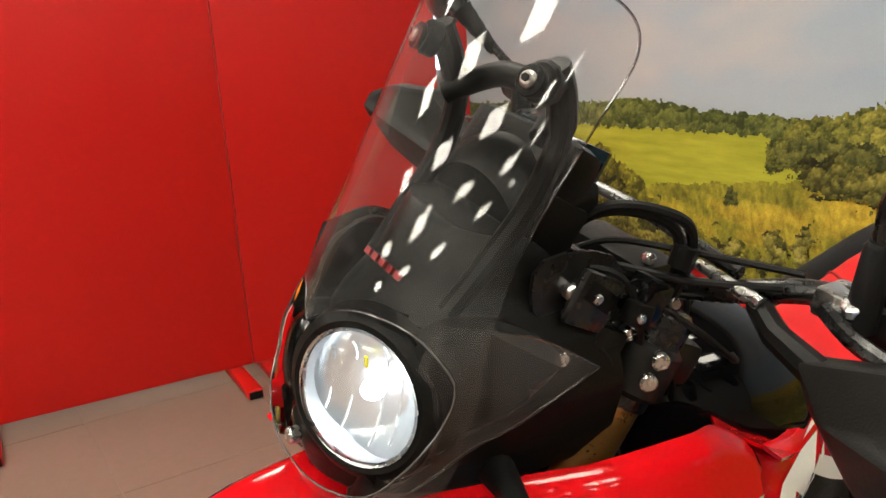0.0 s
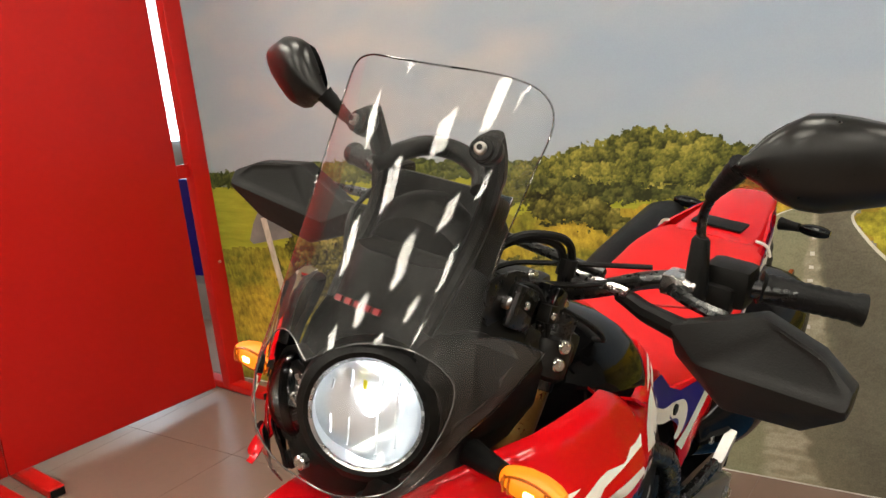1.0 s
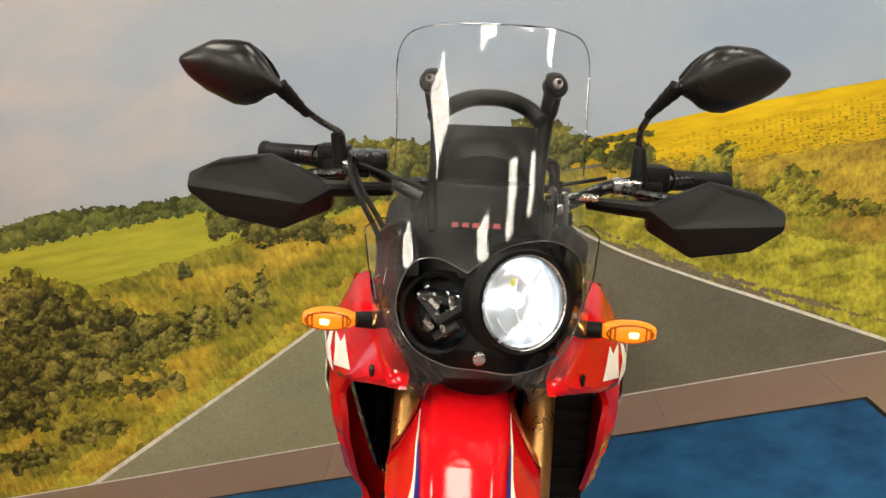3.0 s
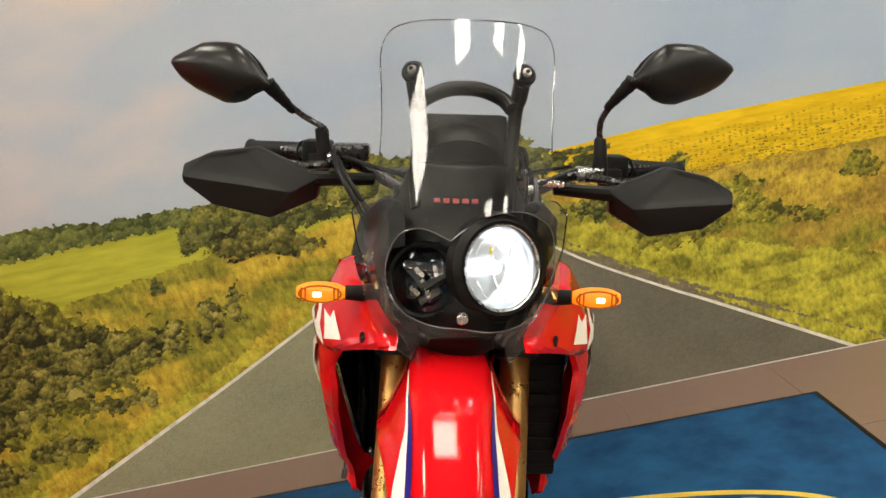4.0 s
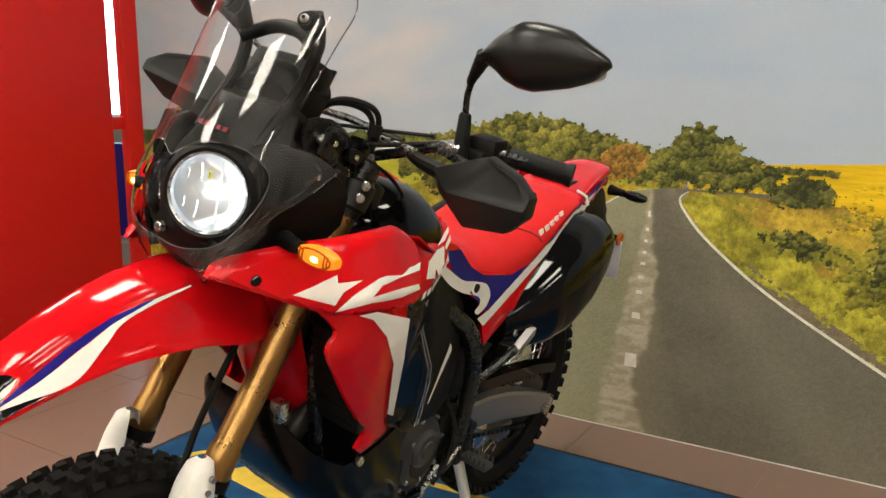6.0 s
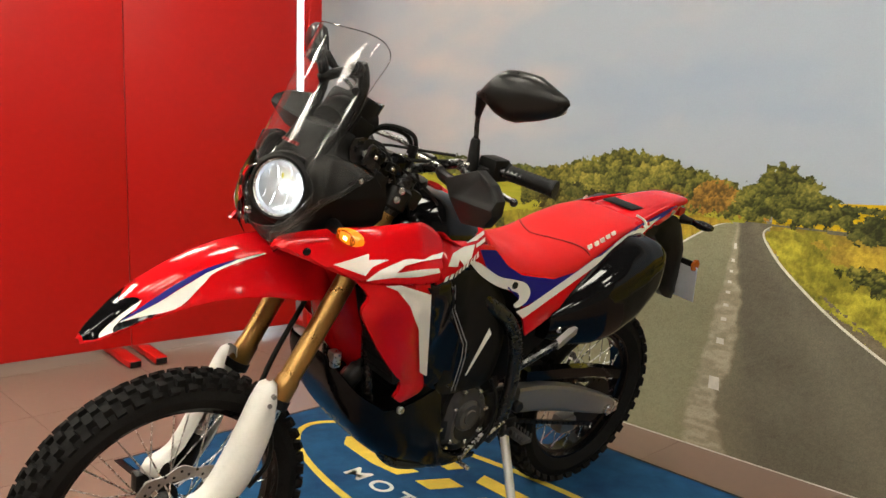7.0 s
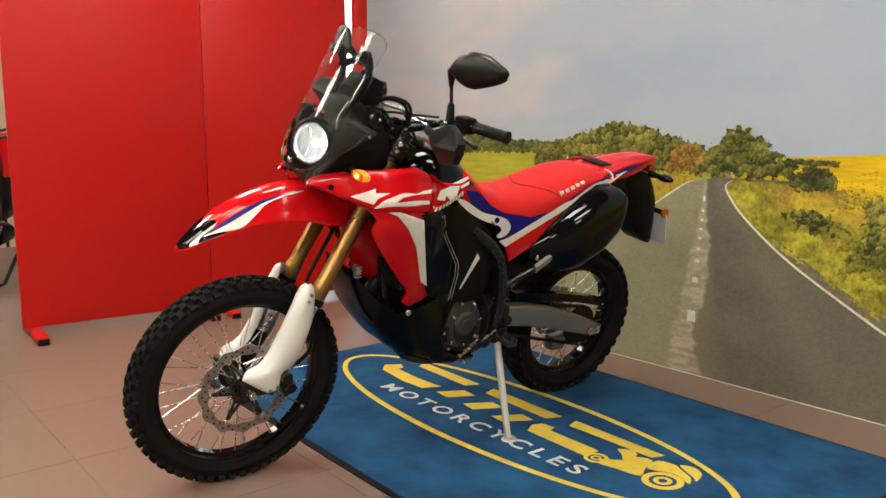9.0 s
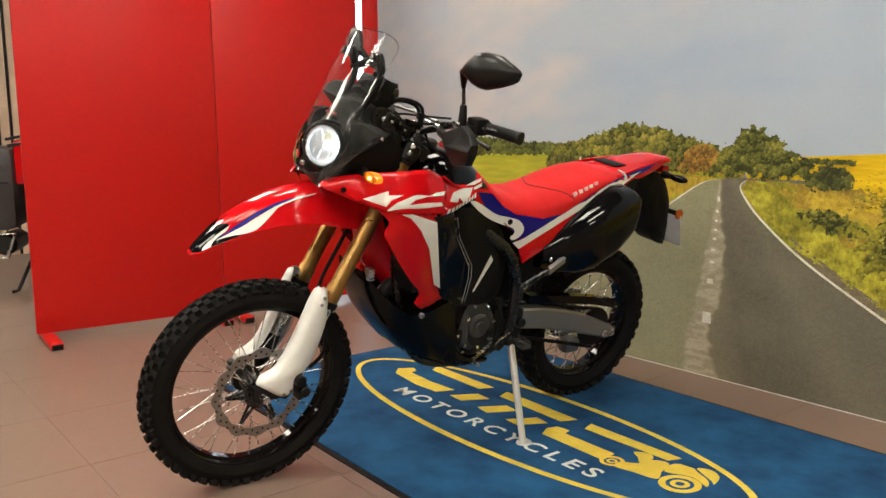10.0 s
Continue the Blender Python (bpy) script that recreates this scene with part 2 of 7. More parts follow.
def tri_fill(outline, step, holes=()):
    """Triangles that fill an outline, with a grid of points inside it. Also each point's distance from the rim."""
    loops = [list(outline), *[list(h) for h in holes]]
    pts, edges = [], []
    for lp in loops:
        s = len(pts)
        pts += [Vector(p) for p in lp]
        edges += [(s + i, s + (i + 1) % len(lp)) for i in range(len(lp))]
    xs, zs = [p[0] for p in outline], [p[1] for p in outline]
    rim = np.array([[*a, *b] for lp in loops for a, b in zip(lp, lp[1:] + lp[:1])])

    def gap(p):
        a, d = rim[:, :2], rim[:, 2:] - rim[:, :2]
        t = np.clip(((p - a) * d).sum(1) / np.maximum((d * d).sum(1), 1e-12), 0, 1)
        return float(np.sqrt(((a + t[:, None] * d - p) ** 2).sum(1).min()))

    x = min(xs) + step / 2
    row = 0
    while x < max(xs):
        z = min(zs) + step * (0.5 if row % 2 else 1.0)
        while z < max(zs):
            if inside((x, z), loops[0]) and not any(inside((x, z), h) for h in loops[1:]) and gap(np.array((x, z))) > step * 0.45:
                pts.append(Vector((x, z)))
            z += step
        x += step * 0.87
        row += 1
    from mathutils import geometry
    vs, _, fs, *_ = geometry.delaunay_2d_cdt(pts, edges, [], 0, 1e-6)
    keep = []
    for f in fs:
        c = ((vs[f[0]].x + vs[f[1]].x + vs[f[2]].x) / 3, (vs[f[0]].y + vs[f[1]].y + vs[f[2]].y) / 3)
        if inside(c, loops[0]) and not any(inside(c, h) for h in loops[1:]):
            keep.append(f)
    return [(v.x, v.y) for v in vs], keep, [gap(np.array((v.x, v.y))) for v in vs]


def sheet(outline, height, thick=0.004, step=0.03, axis="y", side=1, lift=0.0, edge=0.0, holes=(), bm=None):
    """A shell over an outline. axis 'y': outline in (x, z), height gives y, side -1 mirrors it; axis 'x': outline in (y, z), height gives x."""
    pts, tris, gaps = tri_fill(outline, step, holes)
    bm = bm or bmesh.new()

    def place(p, h):
        return V(p[0], side * h, p[1]) if axis == "y" else V(h, p[0], p[1])

    hs = []
    for p, g in zip(pts, gaps):
        drop = edge * (1 - math.sqrt(max(0, 1 - (1 - min(g / edge, 1)) ** 2))) if edge else 0
        hs.append(height(*p) + lift - drop)
    used = {i for f in tris for i in f}
    top = {i: bm.verts.new(place(pts[i], hs[i])) for i in used}
    low = {i: bm.verts.new(place(pts[i], hs[i] - thick)) for i in used} if thick else None
    count = {}
    flip = (axis == "y") == (side > 0)
    for f in tris:
        f = f[::-1] if flip else f
        bm.faces.new([top[i] for i in f])
        if thick:
            bm.faces.new([low[i] for i in f[::-1]])
        for a, b in zip(f, (*f[1:], f[0])):
            count[(a, b)] = 1
    if thick:
        for a, b in count:
            if (b, a) not in count:
                bm.faces.new((top[b], top[a], low[a], low[b]))
    return bm


def ramp(x, table):
    """A smooth curve through (x, value) pairs in rising x."""
    return float(np.interp(x, [a for a, _ in table], [b for _, b in table]))


def words(text, size, mat, parent, m, name="lettering", shear=0.0, depth=0.0008, stretch=1.0, bold=0.0, spacing=1.0):
    cu = bpy.data.curves.new(name, "FONT")
    cu.body, cu.size, cu.shear, cu.extrude, cu.align_x, cu.offset = text, size, shear, depth, "CENTER", bold
    cu.space_character = spacing
    tmp = new(name + "_tmp", cu)
    me = bpy.data.meshes.new_from_object(tmp.evaluated_get(bpy.context.evaluated_depsgraph_get()))
    bpy.data.objects.remove(tmp)
    bpy.data.curves.remove(cu)
    me.transform(Matrix.Diagonal((stretch, 1, 1, 1)))
    me.materials.clear()
    me.materials.append(mat)
    ob = new(name, me)
    ob.parent = parent
    ob.matrix_basis = m
    return ob


# ---------------------------------------------------------------- the room
PLASTER = material("painted_plaster", (0.22, 0.215, 0.205), 0.7, vary=0.05, scale=2, bump=0.1, bump_scale=90)
TILE = material("floor_tile", (0.196, 0.131, 0.102), 0.31, vary=0.05, scale=2, rvary=0, spec=0.25)
GROUT = material("tile_joint", (0.185, 0.135, 0.108), 0.5, vary=0.1)
PANEL_RED = material("red_partition_sheet", (0.45, 0.008, 0.006), 0.36, vary=0.05, scale=1.5, rvary=0.06, spec=0.28)
CEIL = material("ceiling_board", (0.10, 0.097, 0.095), 0.8, vary=0.04, scale=2)
SLAT = material("oak_slat", (0.50, 0.33, 0.20), 0.5, vary=0.2, scale=6, bump=0.15)
PANEL_GLOW = glow("ceiling_panel_diffuser", (1.0, 0.94, 0.80), LAMP_POWER)
DAYLIGHT = glow("daylight_window", (0.74, 0.87, 1.0), WINDOW_GLOW)

X0, X1, Y0, Y1, TOP = -9.0, 4.5, -12.0, 1.8, 3.3     # the hall
WALL_END = -3.78                                     # the mural wall stops behind the partition


def slab(name, lo, hi, mat, kind="structure", label="", category=""):
    c, s = [(a + b) / 2 for a, b in zip(lo, hi)], [b - a for a, b in zip(lo, hi)]
    return tagged(finish(box(c, s), name, mat, smooth=False), label, category, kind=kind)


floor = slab("floor", (X0, Y0, -0.12), (X1, Y1, -0.0025), GROUT, label="grey-brown ceramic tiled showroom floor with pale joints", category="floor")
slab("ceiling", (X0, Y0, TOP), (X1, Y1, TOP + 0.1), CEIL, label="plain pale showroom ceiling", category="ceiling")
slab("wall_south", (X0, Y0 - 0.15, 0), (X1, Y0, TOP), PLASTER, label="plain painted end wall of the showroom", category="wall")
slab("wall_east", (X1, Y0, 0), (X1 + 0.15, Y1, TOP), PLASTER, label="plain painted side wall of the showroom", category="wall")
slab("wall_west", (X0 - 0.15, Y0, 0), (X0, Y1, TOP), PLASTER, label="plain painted side wall of the showroom", category="wall")
slab("wall_north", (X0, Y1, 0), (X1, Y1 + 0.15, TOP), PLASTER, label="plain painted far wall beyond the partition", category="wall")
slab("wall_mural_side", (WALL_END, 0.0, 0), (X1, 0.15, TOP), PLASTER, label="plastered wall that carries the landscape print", category="wall")

# floor tiles of 61 cm; those round the motorcycle are single pieces
PITCH, JOINT = 0.61, 0.002
tile_bm = box((0, 0, -0.005), (PITCH - JOINT, PITCH - JOINT, 0.010))
tile_me = bpy.data.meshes.new("tile")
tile_bm.to_mesh(tile_me)
tile_bm.free()
tile_me.materials.append(TILE)
far_tiles = bmesh.new()
for i in range(-14, 9):
    for j in range(-20, 7):
        cx, cy = -0.63 + PITCH * (i + 0.5), PITCH * (j + 0.5) - 0.61
        if cx < X0 or cx > X1 or cy < Y0 or cy > Y1:
            continue
        if -4.6 < cx < 1.4 and -3.9 < cy < 0:
            ob = new("tile", tile_me)
            ob.parent = floor
            ob.location = (cx, cy, 0)
        else:
            box((cx, cy, -0.005), (PITCH - JOINT, PITCH - JOINT, 0.010), far_tiles)
tagged(part("far_tiles", far_tiles, TILE, floor, smooth=False), kind="stuff")

# ceiling light panels in rows, the light of the hall
def ceiling_light(x, y):
    ob = empty("ceiling_light", "white square ceiling light panel, lit", "ceiling light", pose(x, y, TOP), "ceiling lights")
    fr = bmesh.new()
    for dx, dy, sx, sy in ((0.31, 0, 0.02, 0.64), (-0.31, 0, 0.02, 0.64), (0, 0.31, 0.60, 0.02), (0, -0.31, 0.60, 0.02)):
        box((dx, dy, -0.02), (sx, sy, 0.04), fr)
    part("frame", fr, PLASTER, ob, smooth=False)
    part("diffuser", box((0, 0, -0.012), (0.60, 0.60, 0.02)), PANEL_GLOW, ob, smooth=False)
    return ob


first = ceiling_light(-4.4, -1.3)
for i in range(5):
    for j in range(6):
        if i or j:
            copy_thing(first, pose(-4.4 + 1.8 * i, -1.3 - 1.8 * j, TOP))

# ---------------------------------------------------------------- the landscape print on the wall
FIELD = printed("print_green_field", (0.25, 0.265, 0.02), (0.45, 0.42, 0.044), (4, 1, 28), 9, 0.3, 0.7)
RAPE = printed("print_yellow_field", (0.50, 0.31, 0.005), (0.72, 0.48, 0.01), (5, 1, 40), 8, 0.3, 0.6)
LINE = printed("print_road_line", (0.50, 0.48, 0.43), (0.74, 0.71, 0.64), (20, 1, 12), 8, 0.3, 0.6)
LEAF_MID = island_ramp("print_leaf_mid", [(0.085, 0.078, 0.016), (0.13, 0.115, 0.020), (0.17, 0.142, 0.024), (0.10, 0.102, 0.018)])
BLADE_GOLD = island_ramp("print_grass_gold", [(0.38, 0.24, 0.01), (0.60, 0.40, 0.012), (0.30, 0.21, 0.015), (0.70, 0.48, 0.02)])
GREY_SIGN = printed("print_sign", (0.16, 0.15, 0.14), (0.24, 0.22, 0.20), (8, 1, 8), 5)
POLE = printed("print_sign_pole", (0.42, 0.36, 0.28), (0.60, 0.53, 0.43), (30, 1, 12), 6)

mural = empty("wall_mural", "large landscape photo print of a country road between fields", "wall mural", pose(0, 0, 0))
rng = random.Random(7)


def layer(name, outline, mat, level, step=0.25):
    """One flat colour field of the print; level 1 lies on the wall, each higher one half a millimetre further out."""
    return part(name, sheet(outline, lambda x, z: 0.001 + 0.0006 * level, 0, step, "y", -1), mat, mural, smooth=False)


def dabs(name, n, pick, size, mat, level, tall=1.0, lean=0.5):
    """Many small printed dabs of leaf or grass."""
    bm = bmesh.new()
    for _ in range(n):
        x, z = pick()
        s = size * rng.uniform(0.5, 1.4)
        a0 = rng.uniform(-lean, lean)
        y = -(0.0012 + 0.0006 * level + rng.random() * 0.0009)
        vs = []
        k = 5 if tall < 2 else 4
        for i in range(k):
            a = 2 * math.pi * (i + rng.uniform(-0.25, 0.25)) / k
            px, pz = s * math.cos(a) * rng.uniform(0.6, 1.1), s * tall * math.sin(a) * rng.uniform(0.6, 1.1)
            q = (x + px * math.cos(a0) + pz * math.sin(a0), z + pz * math.cos(a0) - px * math.sin(a0))
            vs.append(bm.verts.new((q[0], y, max(0.003, q[1]))))
        bm.faces.new(vs)
    return tagged(part(name, bm, mat, mural, smooth=False), kind="stuff")


PRINT_SEED = [0]


def hashed(i, j, seed):
    """A repeatable random number for each lattice point."""
    n = (i.astype(np.int64) * 374761393 + j.astype(np.int64) * 668265263 + seed * 974634777) & 0x7fffffff
    n = ((n ^ (n >> 13)) * 1274126177) & 0x7fffffff
    return ((n ^ (n >> 16)) & 0xffff) / 65535.0


def grain(x, z, size, octaves=3, seed=0, tall=1.0):
    """Fractal value noise, 0 to 1, with features of the given size in metres."""
    total, amp, norm = 0.0, 1.0, 0.0
    for k in range(octaves):
        u, v = x / size * 2 ** k, z / (size * tall) * 2 ** k
        i, j = np.floor(u), np.floor(v)
        a, b = u - i, v - j
        a, b = a * a * (3 - 2 * a), b * b * (3 - 2 * b)
        q = seed * 7 + k
        total = total + amp * ((hashed(i, j, q) * (1 - a) + hashed(i + 1, j, q) * a) * (1 - b) + (hashed(i, j + 1, q) * (1 - a) + hashed(i + 1, j + 1, q) * a) * b)
        norm += amp
        amp *= 0.55
    return total / norm


def tufts(x, z, size, seed=0):
    """Nearest of scattered clump centres: offset to it in clump sizes, and the clump's own random number."""
    u, v = x / size, z / size
    i, j = np.floor(u), np.floor(v)
    best = np.full(x.shape, 9.0)
    ox, oz, rn = np.zeros(x.shape), np.zeros(x.shape), np.zeros(x.shape)
    for di in (-1, 0, 1):
        for dj in (-1, 0, 1):
            a, b = i + di, j + dj
            dx, dz = u - a - hashed(a, b, seed * 3 + 1), v - b - hashed(a, b, seed * 3 + 2)
            d = dx * dx + dz * dz
            near = d < best
            best = np.where(near, d, best)
            ox, oz, rn = np.where(near, dx, ox), np.where(near, dz, oz), np.where(near, hashed(a, b, seed * 3 + 3), rn)
    return ox, oz, rn, np.sqrt(best)


def shade_of(v, palette):
    """Colours picked along a palette by a value of 0 to 1."""
    at = np.linspace(0, 1, len(palette))
    return np.stack([np.interp(v, at, [c[k] for c in palette]) for k in range(3)], axis=-1)


def print_ink(name, grit):
    """Ink of the print: the tone stored on the sheet, with a fine grain over it."""
    m = bpy.data.materials.new(name)
    m.use_nodes = True
    nt = m.node_tree
    b = nt.nodes["Principled BSDF"]
    b.inputs["Roughness"].default_value = 0.55
    b.inputs["Specular IOR Level"].default_value = 0.2
    tone = nt.nodes.new("ShaderNodeVertexColor")
    tone.layer_name = "ink"
    co = nt.nodes.new("ShaderNodeTexCoord")
    n = nt.nodes.new("ShaderNodeTexNoise")
    n.inputs["Scale"].default_value = 190
    n.inputs["Detail"].default_value = 4
    span = nt.nodes.new("ShaderNodeMapRange")
    span.inputs["From Min"].default_value, span.inputs["From Max"].default_value = 0.3, 0.7
    span.inputs["To Min"].default_value, span.inputs["To Max"].default_value = 1 - grit, 1 + grit
    mul = nt.nodes.new("ShaderNodeVectorMath")
    mul.operation = "SCALE"
    nt.links.new(co.outputs["Object"], n.inputs["Vector"])
    nt.links.new(n.outputs["Fac"], span.inputs["Value"])
    nt.links.new(tone.outputs["Color"], mul.inputs[0])
    nt.links.new(span.outputs[0], mul.inputs["Scale"])
    nt.links.new(mul.outputs[0], b.inputs["Base Color"])
    return m


INK, SKY_INK = print_ink("print_ink", 0.16), print_ink("print_sky_ink", 0.02)


def print_sheet(name, poly, tone, level, cell=0.005, rag=0.0, rag_size=0.03, ink_mat=None):
    """One flat area of the print on a fine grid; tone gives its colours, rag tears its outline into leaves."""
    PRINT_SEED[0] += 1
    seed = PRINT_SEED[0]
    P = np.array(poly)
    x0, z0 = P.min(0) - rag * 1.5
    x1, z1 = P.max(0) + rag * 1.5
    xs, zs = np.arange(x0, x1 + cell, cell), np.arange(max(z0, 0.002), z1 + cell, cell)
    X, Z = np.meshgrid(xs, zs, indexing="ij")
    cx, cz = X[:-1, :-1] + cell / 2, Z[:-1, :-1] + cell / 2
    within, gap = np.zeros(cx.shape, bool), np.full(cx.shape, 9.0)
    for a, b in zip(P, np.roll(P, -1, axis=0)):
        d = b - a
        t = np.clip(((cx - a[0]) * d[0] + (cz - a[1]) * d[1]) / max(d @ d, 1e-12), 0, 1)
        gap = np.minimum(gap, np.hypot(cx - a[0] - t * d[0], cz - a[1] - t * d[1]))
        if a[1] != b[1]:
            within ^= ((a[1] > cz) != (b[1] > cz)) & (cx < (b[0] - a[0]) * (cz - a[1]) / (b[1] - a[1]) + a[0])
    depth = np.where(within, gap, -gap)
    if rag:
        depth = depth + rag * (3.2 * grain(cx, cz, rag_size, 4, seed) - 1.75)
    keep = depth > 0
    if not keep.any():
        return None
    ids = np.arange(X.size).reshape(X.shape)
    quads = np.stack([ids[:-1, :-1], ids[1:, :-1], ids[1:, 1:], ids[:-1, 1:]], axis=-1)[keep]
    used, quads = np.unique(quads, return_inverse=True)
    vx, vz = X.ravel()[used], Z.ravel()[used]
    y = -(0.001 + 0.0006 * level)
    me = bpy.data.meshes.new(name)
    me.from_pydata(np.stack([vx, np.full(vx.shape, y), vz], axis=-1).tolist(), [], quads.reshape(-1, 4).tolist())
    ink = me.color_attributes.new("ink", "FLOAT_COLOR", "POINT")
    rgb = np.clip(tone(vx, vz, seed), 0.002, 0.95)
    ink.data.foreach_set("color", np.concatenate([rgb, np.ones((len(rgb), 1))], axis=1).ravel())
    me.materials.append(ink_mat or INK)
    ob = new(name, me)
    ob.parent = mural
    return tagged(ob, kind="stuff")


def leafy(palette, clump, leaf=0.010, sun=0.0, contrast=1.0):
    """Foliage in a photograph: clumps with a sunny upper side, broken up by leaves."""
    def tone(x, z, seed):
        wx = x + clump * 0.9 * (grain(x, z, clump * 0.8, 3, seed + 40) - 0.5)
        wz = z + clump * 0.9 * (grain(x, z, clump * 0.8, 3, seed + 80) - 0.5)
        ox, oz, rn, f = tufts(wx, wz, clump, seed)
        px, pz, pn, g = tufts(wx, wz, leaf * 1.7, seed + 5)
        v = 0.42 + sun + contrast * (0.34 * (oz * 0.9 - ox * 0.35) + 0.30 * (rn - 0.5) + 0.26 * (pn - 0.5) + 0.16 * pz
                                     + 0.55 * (grain(x, z, leaf, 3, seed + 9) - 0.5) + 0.60 * (grain(x, z, clump * 3.5, 3, seed + 3) - 0.5) - 0.16 * f)
        return shade_of(v, palette)
    return tone


def grassy(palette, other, blade=0.010, tall=2.6, patch=0.30, share=0.5, contrast=1.0):
    """Grass in a photograph: upright streaks, with patches that turn to a second palette."""
    def tone(x, z, seed):
        k = np.clip(1.25 - 0.85 * z, 0.35, 1.25)
        zz = z + 0.25 * blade * (grain(x, z, 0.05, 2, seed + 1) - 0.5)
        ox, oz, rn, f = tufts(x, z * 1.5, 0.055, seed + 2)
        v = 0.45 + contrast * (0.75 * (grain(x + 0.2 * zz, zz, blade, 4, seed + 4, tall) - 0.5) + 0.40 * (grain(x, z, 0.09, 3, seed + 6, 0.6) - 0.5) + 0.10 * oz + 0.14 * (rn - 0.5)) * (0.7 + 0.3 * k)
        w = np.clip((grain(x, z, patch, 4, seed + 8, 0.45) - 0.5) * 5 + share, 0, 1)[:, None]
        return shade_of(v, palette) * (1 - w) + shade_of(v, other) * w
    return tone


LEFT_EDGE = [(-2.81, 0.0), (-2.41, 0.19), (-2.0, 0.385), (-1.54, 0.62), (-1.32, 0.77), (-1.17, 0.862), (-1.09, 0.884)]
RIGHT_EDGE = [(0.345, 0.0), (-0.21, 0.305), (-0.36, 0.385), (-0.67, 0.565), (-0.87, 0.72), (-0.955, 0.815), (-0.975, 0.86), (-0.95, 0.884)]
L3 = [(p.x, p.y) for p in spline([(a, b, 0) for a, b in LEFT_EDGE], 6)]
R3 = [(p.x, p.y) for p in spline([(a, b, 0) for a, b in RIGHT_EDGE], 6)]
XR = X1 - 0.02
XL = WALL_END + 0.005


def clouds(x, z, seed):
    """A hazy sky: blue-grey, paler towards the land, with warm cloud high up."""
    big, mid = grain(x, z, 1.1, 4, seed, 0.42), grain(x, z, 0.45, 4, seed + 1, 0.4)
    warm = np.clip((big - 0.50) * 3.2 + (mid - 0.5) * 1.2 + (z - 2.02) * 0.75 - 0.14 * (x + 1.6), 0, 0.85)[:, None]
    deep = np.clip((0.52 - big) * 3.0 + (mid - 0.5) * 1.4 + 0.30 - 0.5 * abs(z - 1.45), 0, 1)[:, None]
    low = np.clip(1 - (z - 0.95) / 0.35, 0, 1)[:, None]
    base = np.array((0.336, 0.386, 0.446)) * (1 - deep) + np.array((0.275, 0.348, 0.445)) * deep
    base = base * (1 - 0.25 * low) + np.array((0.42, 0.43, 0.43)) * 0.25 * low
    side = np.clip((x + 1.4) / 2.0, -1, 1)[:, None]
    return (base * (1 - warm) + np.array((0.52, 0.455, 0.415)) * warm) * (1 + side * np.array((0.0, 0.035, 0.085)))


print_sheet("sky", [(XL, 0.9), (XR, 0.9), (XR, 2.75), (XL, 2.75)], clouds, 0, 0.03, ink_mat=SKY_INK)
layer("green_field", [(XL, 0.5), (-1.5, 0.6), (-1.05, 0.86), (-1.05, 0.98), (-2.1, 0.985), (-2.9, 0.965), (XL, 0.94)], FIELD, 2)
layer("yellow_field", [(-0.95, 0.80), (XR, 0.60), (XR, 0.99), (0.61, 1.005), (-0.27, 1.008), (-0.72, 0.985), (-0.95, 0.96)], RAPE, 2)
GOLD_GRASS = [(0.12, 0.080, 0.012), (0.29, 0.195, 0.022), (0.46, 0.32, 0.034), (0.62, 0.44, 0.050), (0.74, 0.56, 0.09)]
OLIVE_GRASS = [(0.055, 0.052, 0.010), (0.14, 0.128, 0.017), (0.25, 0.22, 0.024), (0.38, 0.325, 0.036), (0.50, 0.43, 0.055)]
LUSH_GRASS = [(0.11, 0.11, 0.014), (0.25, 0.235, 0.024), (0.43, 0.375, 0.038), (0.57, 0.48, 0.055), (0.68, 0.59, 0.10)]
BROWN_GRASS = [(0.085, 0.058, 0.013), (0.20, 0.135, 0.022), (0.34, 0.225, 0.032), (0.46, 0.31, 0.048), (0.58, 0.42, 0.085)]
print_sheet("dry_meadow", [(XL, 0.0), (-2.81, 0.0), *L3[::1], (-1.2, 0.9), (-1.6, 0.885), (-2.1, 0.84), (-2.5, 0.78), (-3.0, 0.70), (XL, 0.64)], grassy(GOLD_GRASS, OLIVE_GRASS, share=0.50), 3, 0.0055, 0.012, 0.03)
print_sheet("meadow_strip", [(-1.05, 0.86), *R3[::-1], (XR, 0.0), (XR, 0.62), (0.6, 0.80), (-0.2, 0.82), (-0.6, 0.885), (-1.05, 0.905)], grassy(BROWN_GRASS, OLIVE_GRASS, 0.009, 2.2, 0.16, 0.45), 3, 0.0065, 0.010, 0.03)
print_sheet("golden_grass", [(-0.80, 0.84), (-0.50, 0.74), (-0.15, 0.66), (0.3, 0.56), (1.0, 0.42), (2.0, 0.35), (2.0, 0.60), (0.6, 0.78), (-0.2, 0.81), (-0.6, 0.87)], grassy(GOLD_GRASS, BROWN_GRASS, 0.008, 1.8, 0.12, 0.4), 4, 0.006, 0.03, 0.06)
print_sheet("bright_verge", [*R3[::-1], (2.0, 0.0), (1.2, 0.22), (0.5, 0.37), (0.19, 0.44), (-0.03, 0.51), (-0.40, 0.60), (-0.64, 0.73), (-0.79, 0.83), (-0.86, 0.875)], grassy(LUSH_GRASS, OLIVE_GRASS, 0.008, 2.0, 0.10, 0.22), 5, 0.0055, 0.020, 0.04)
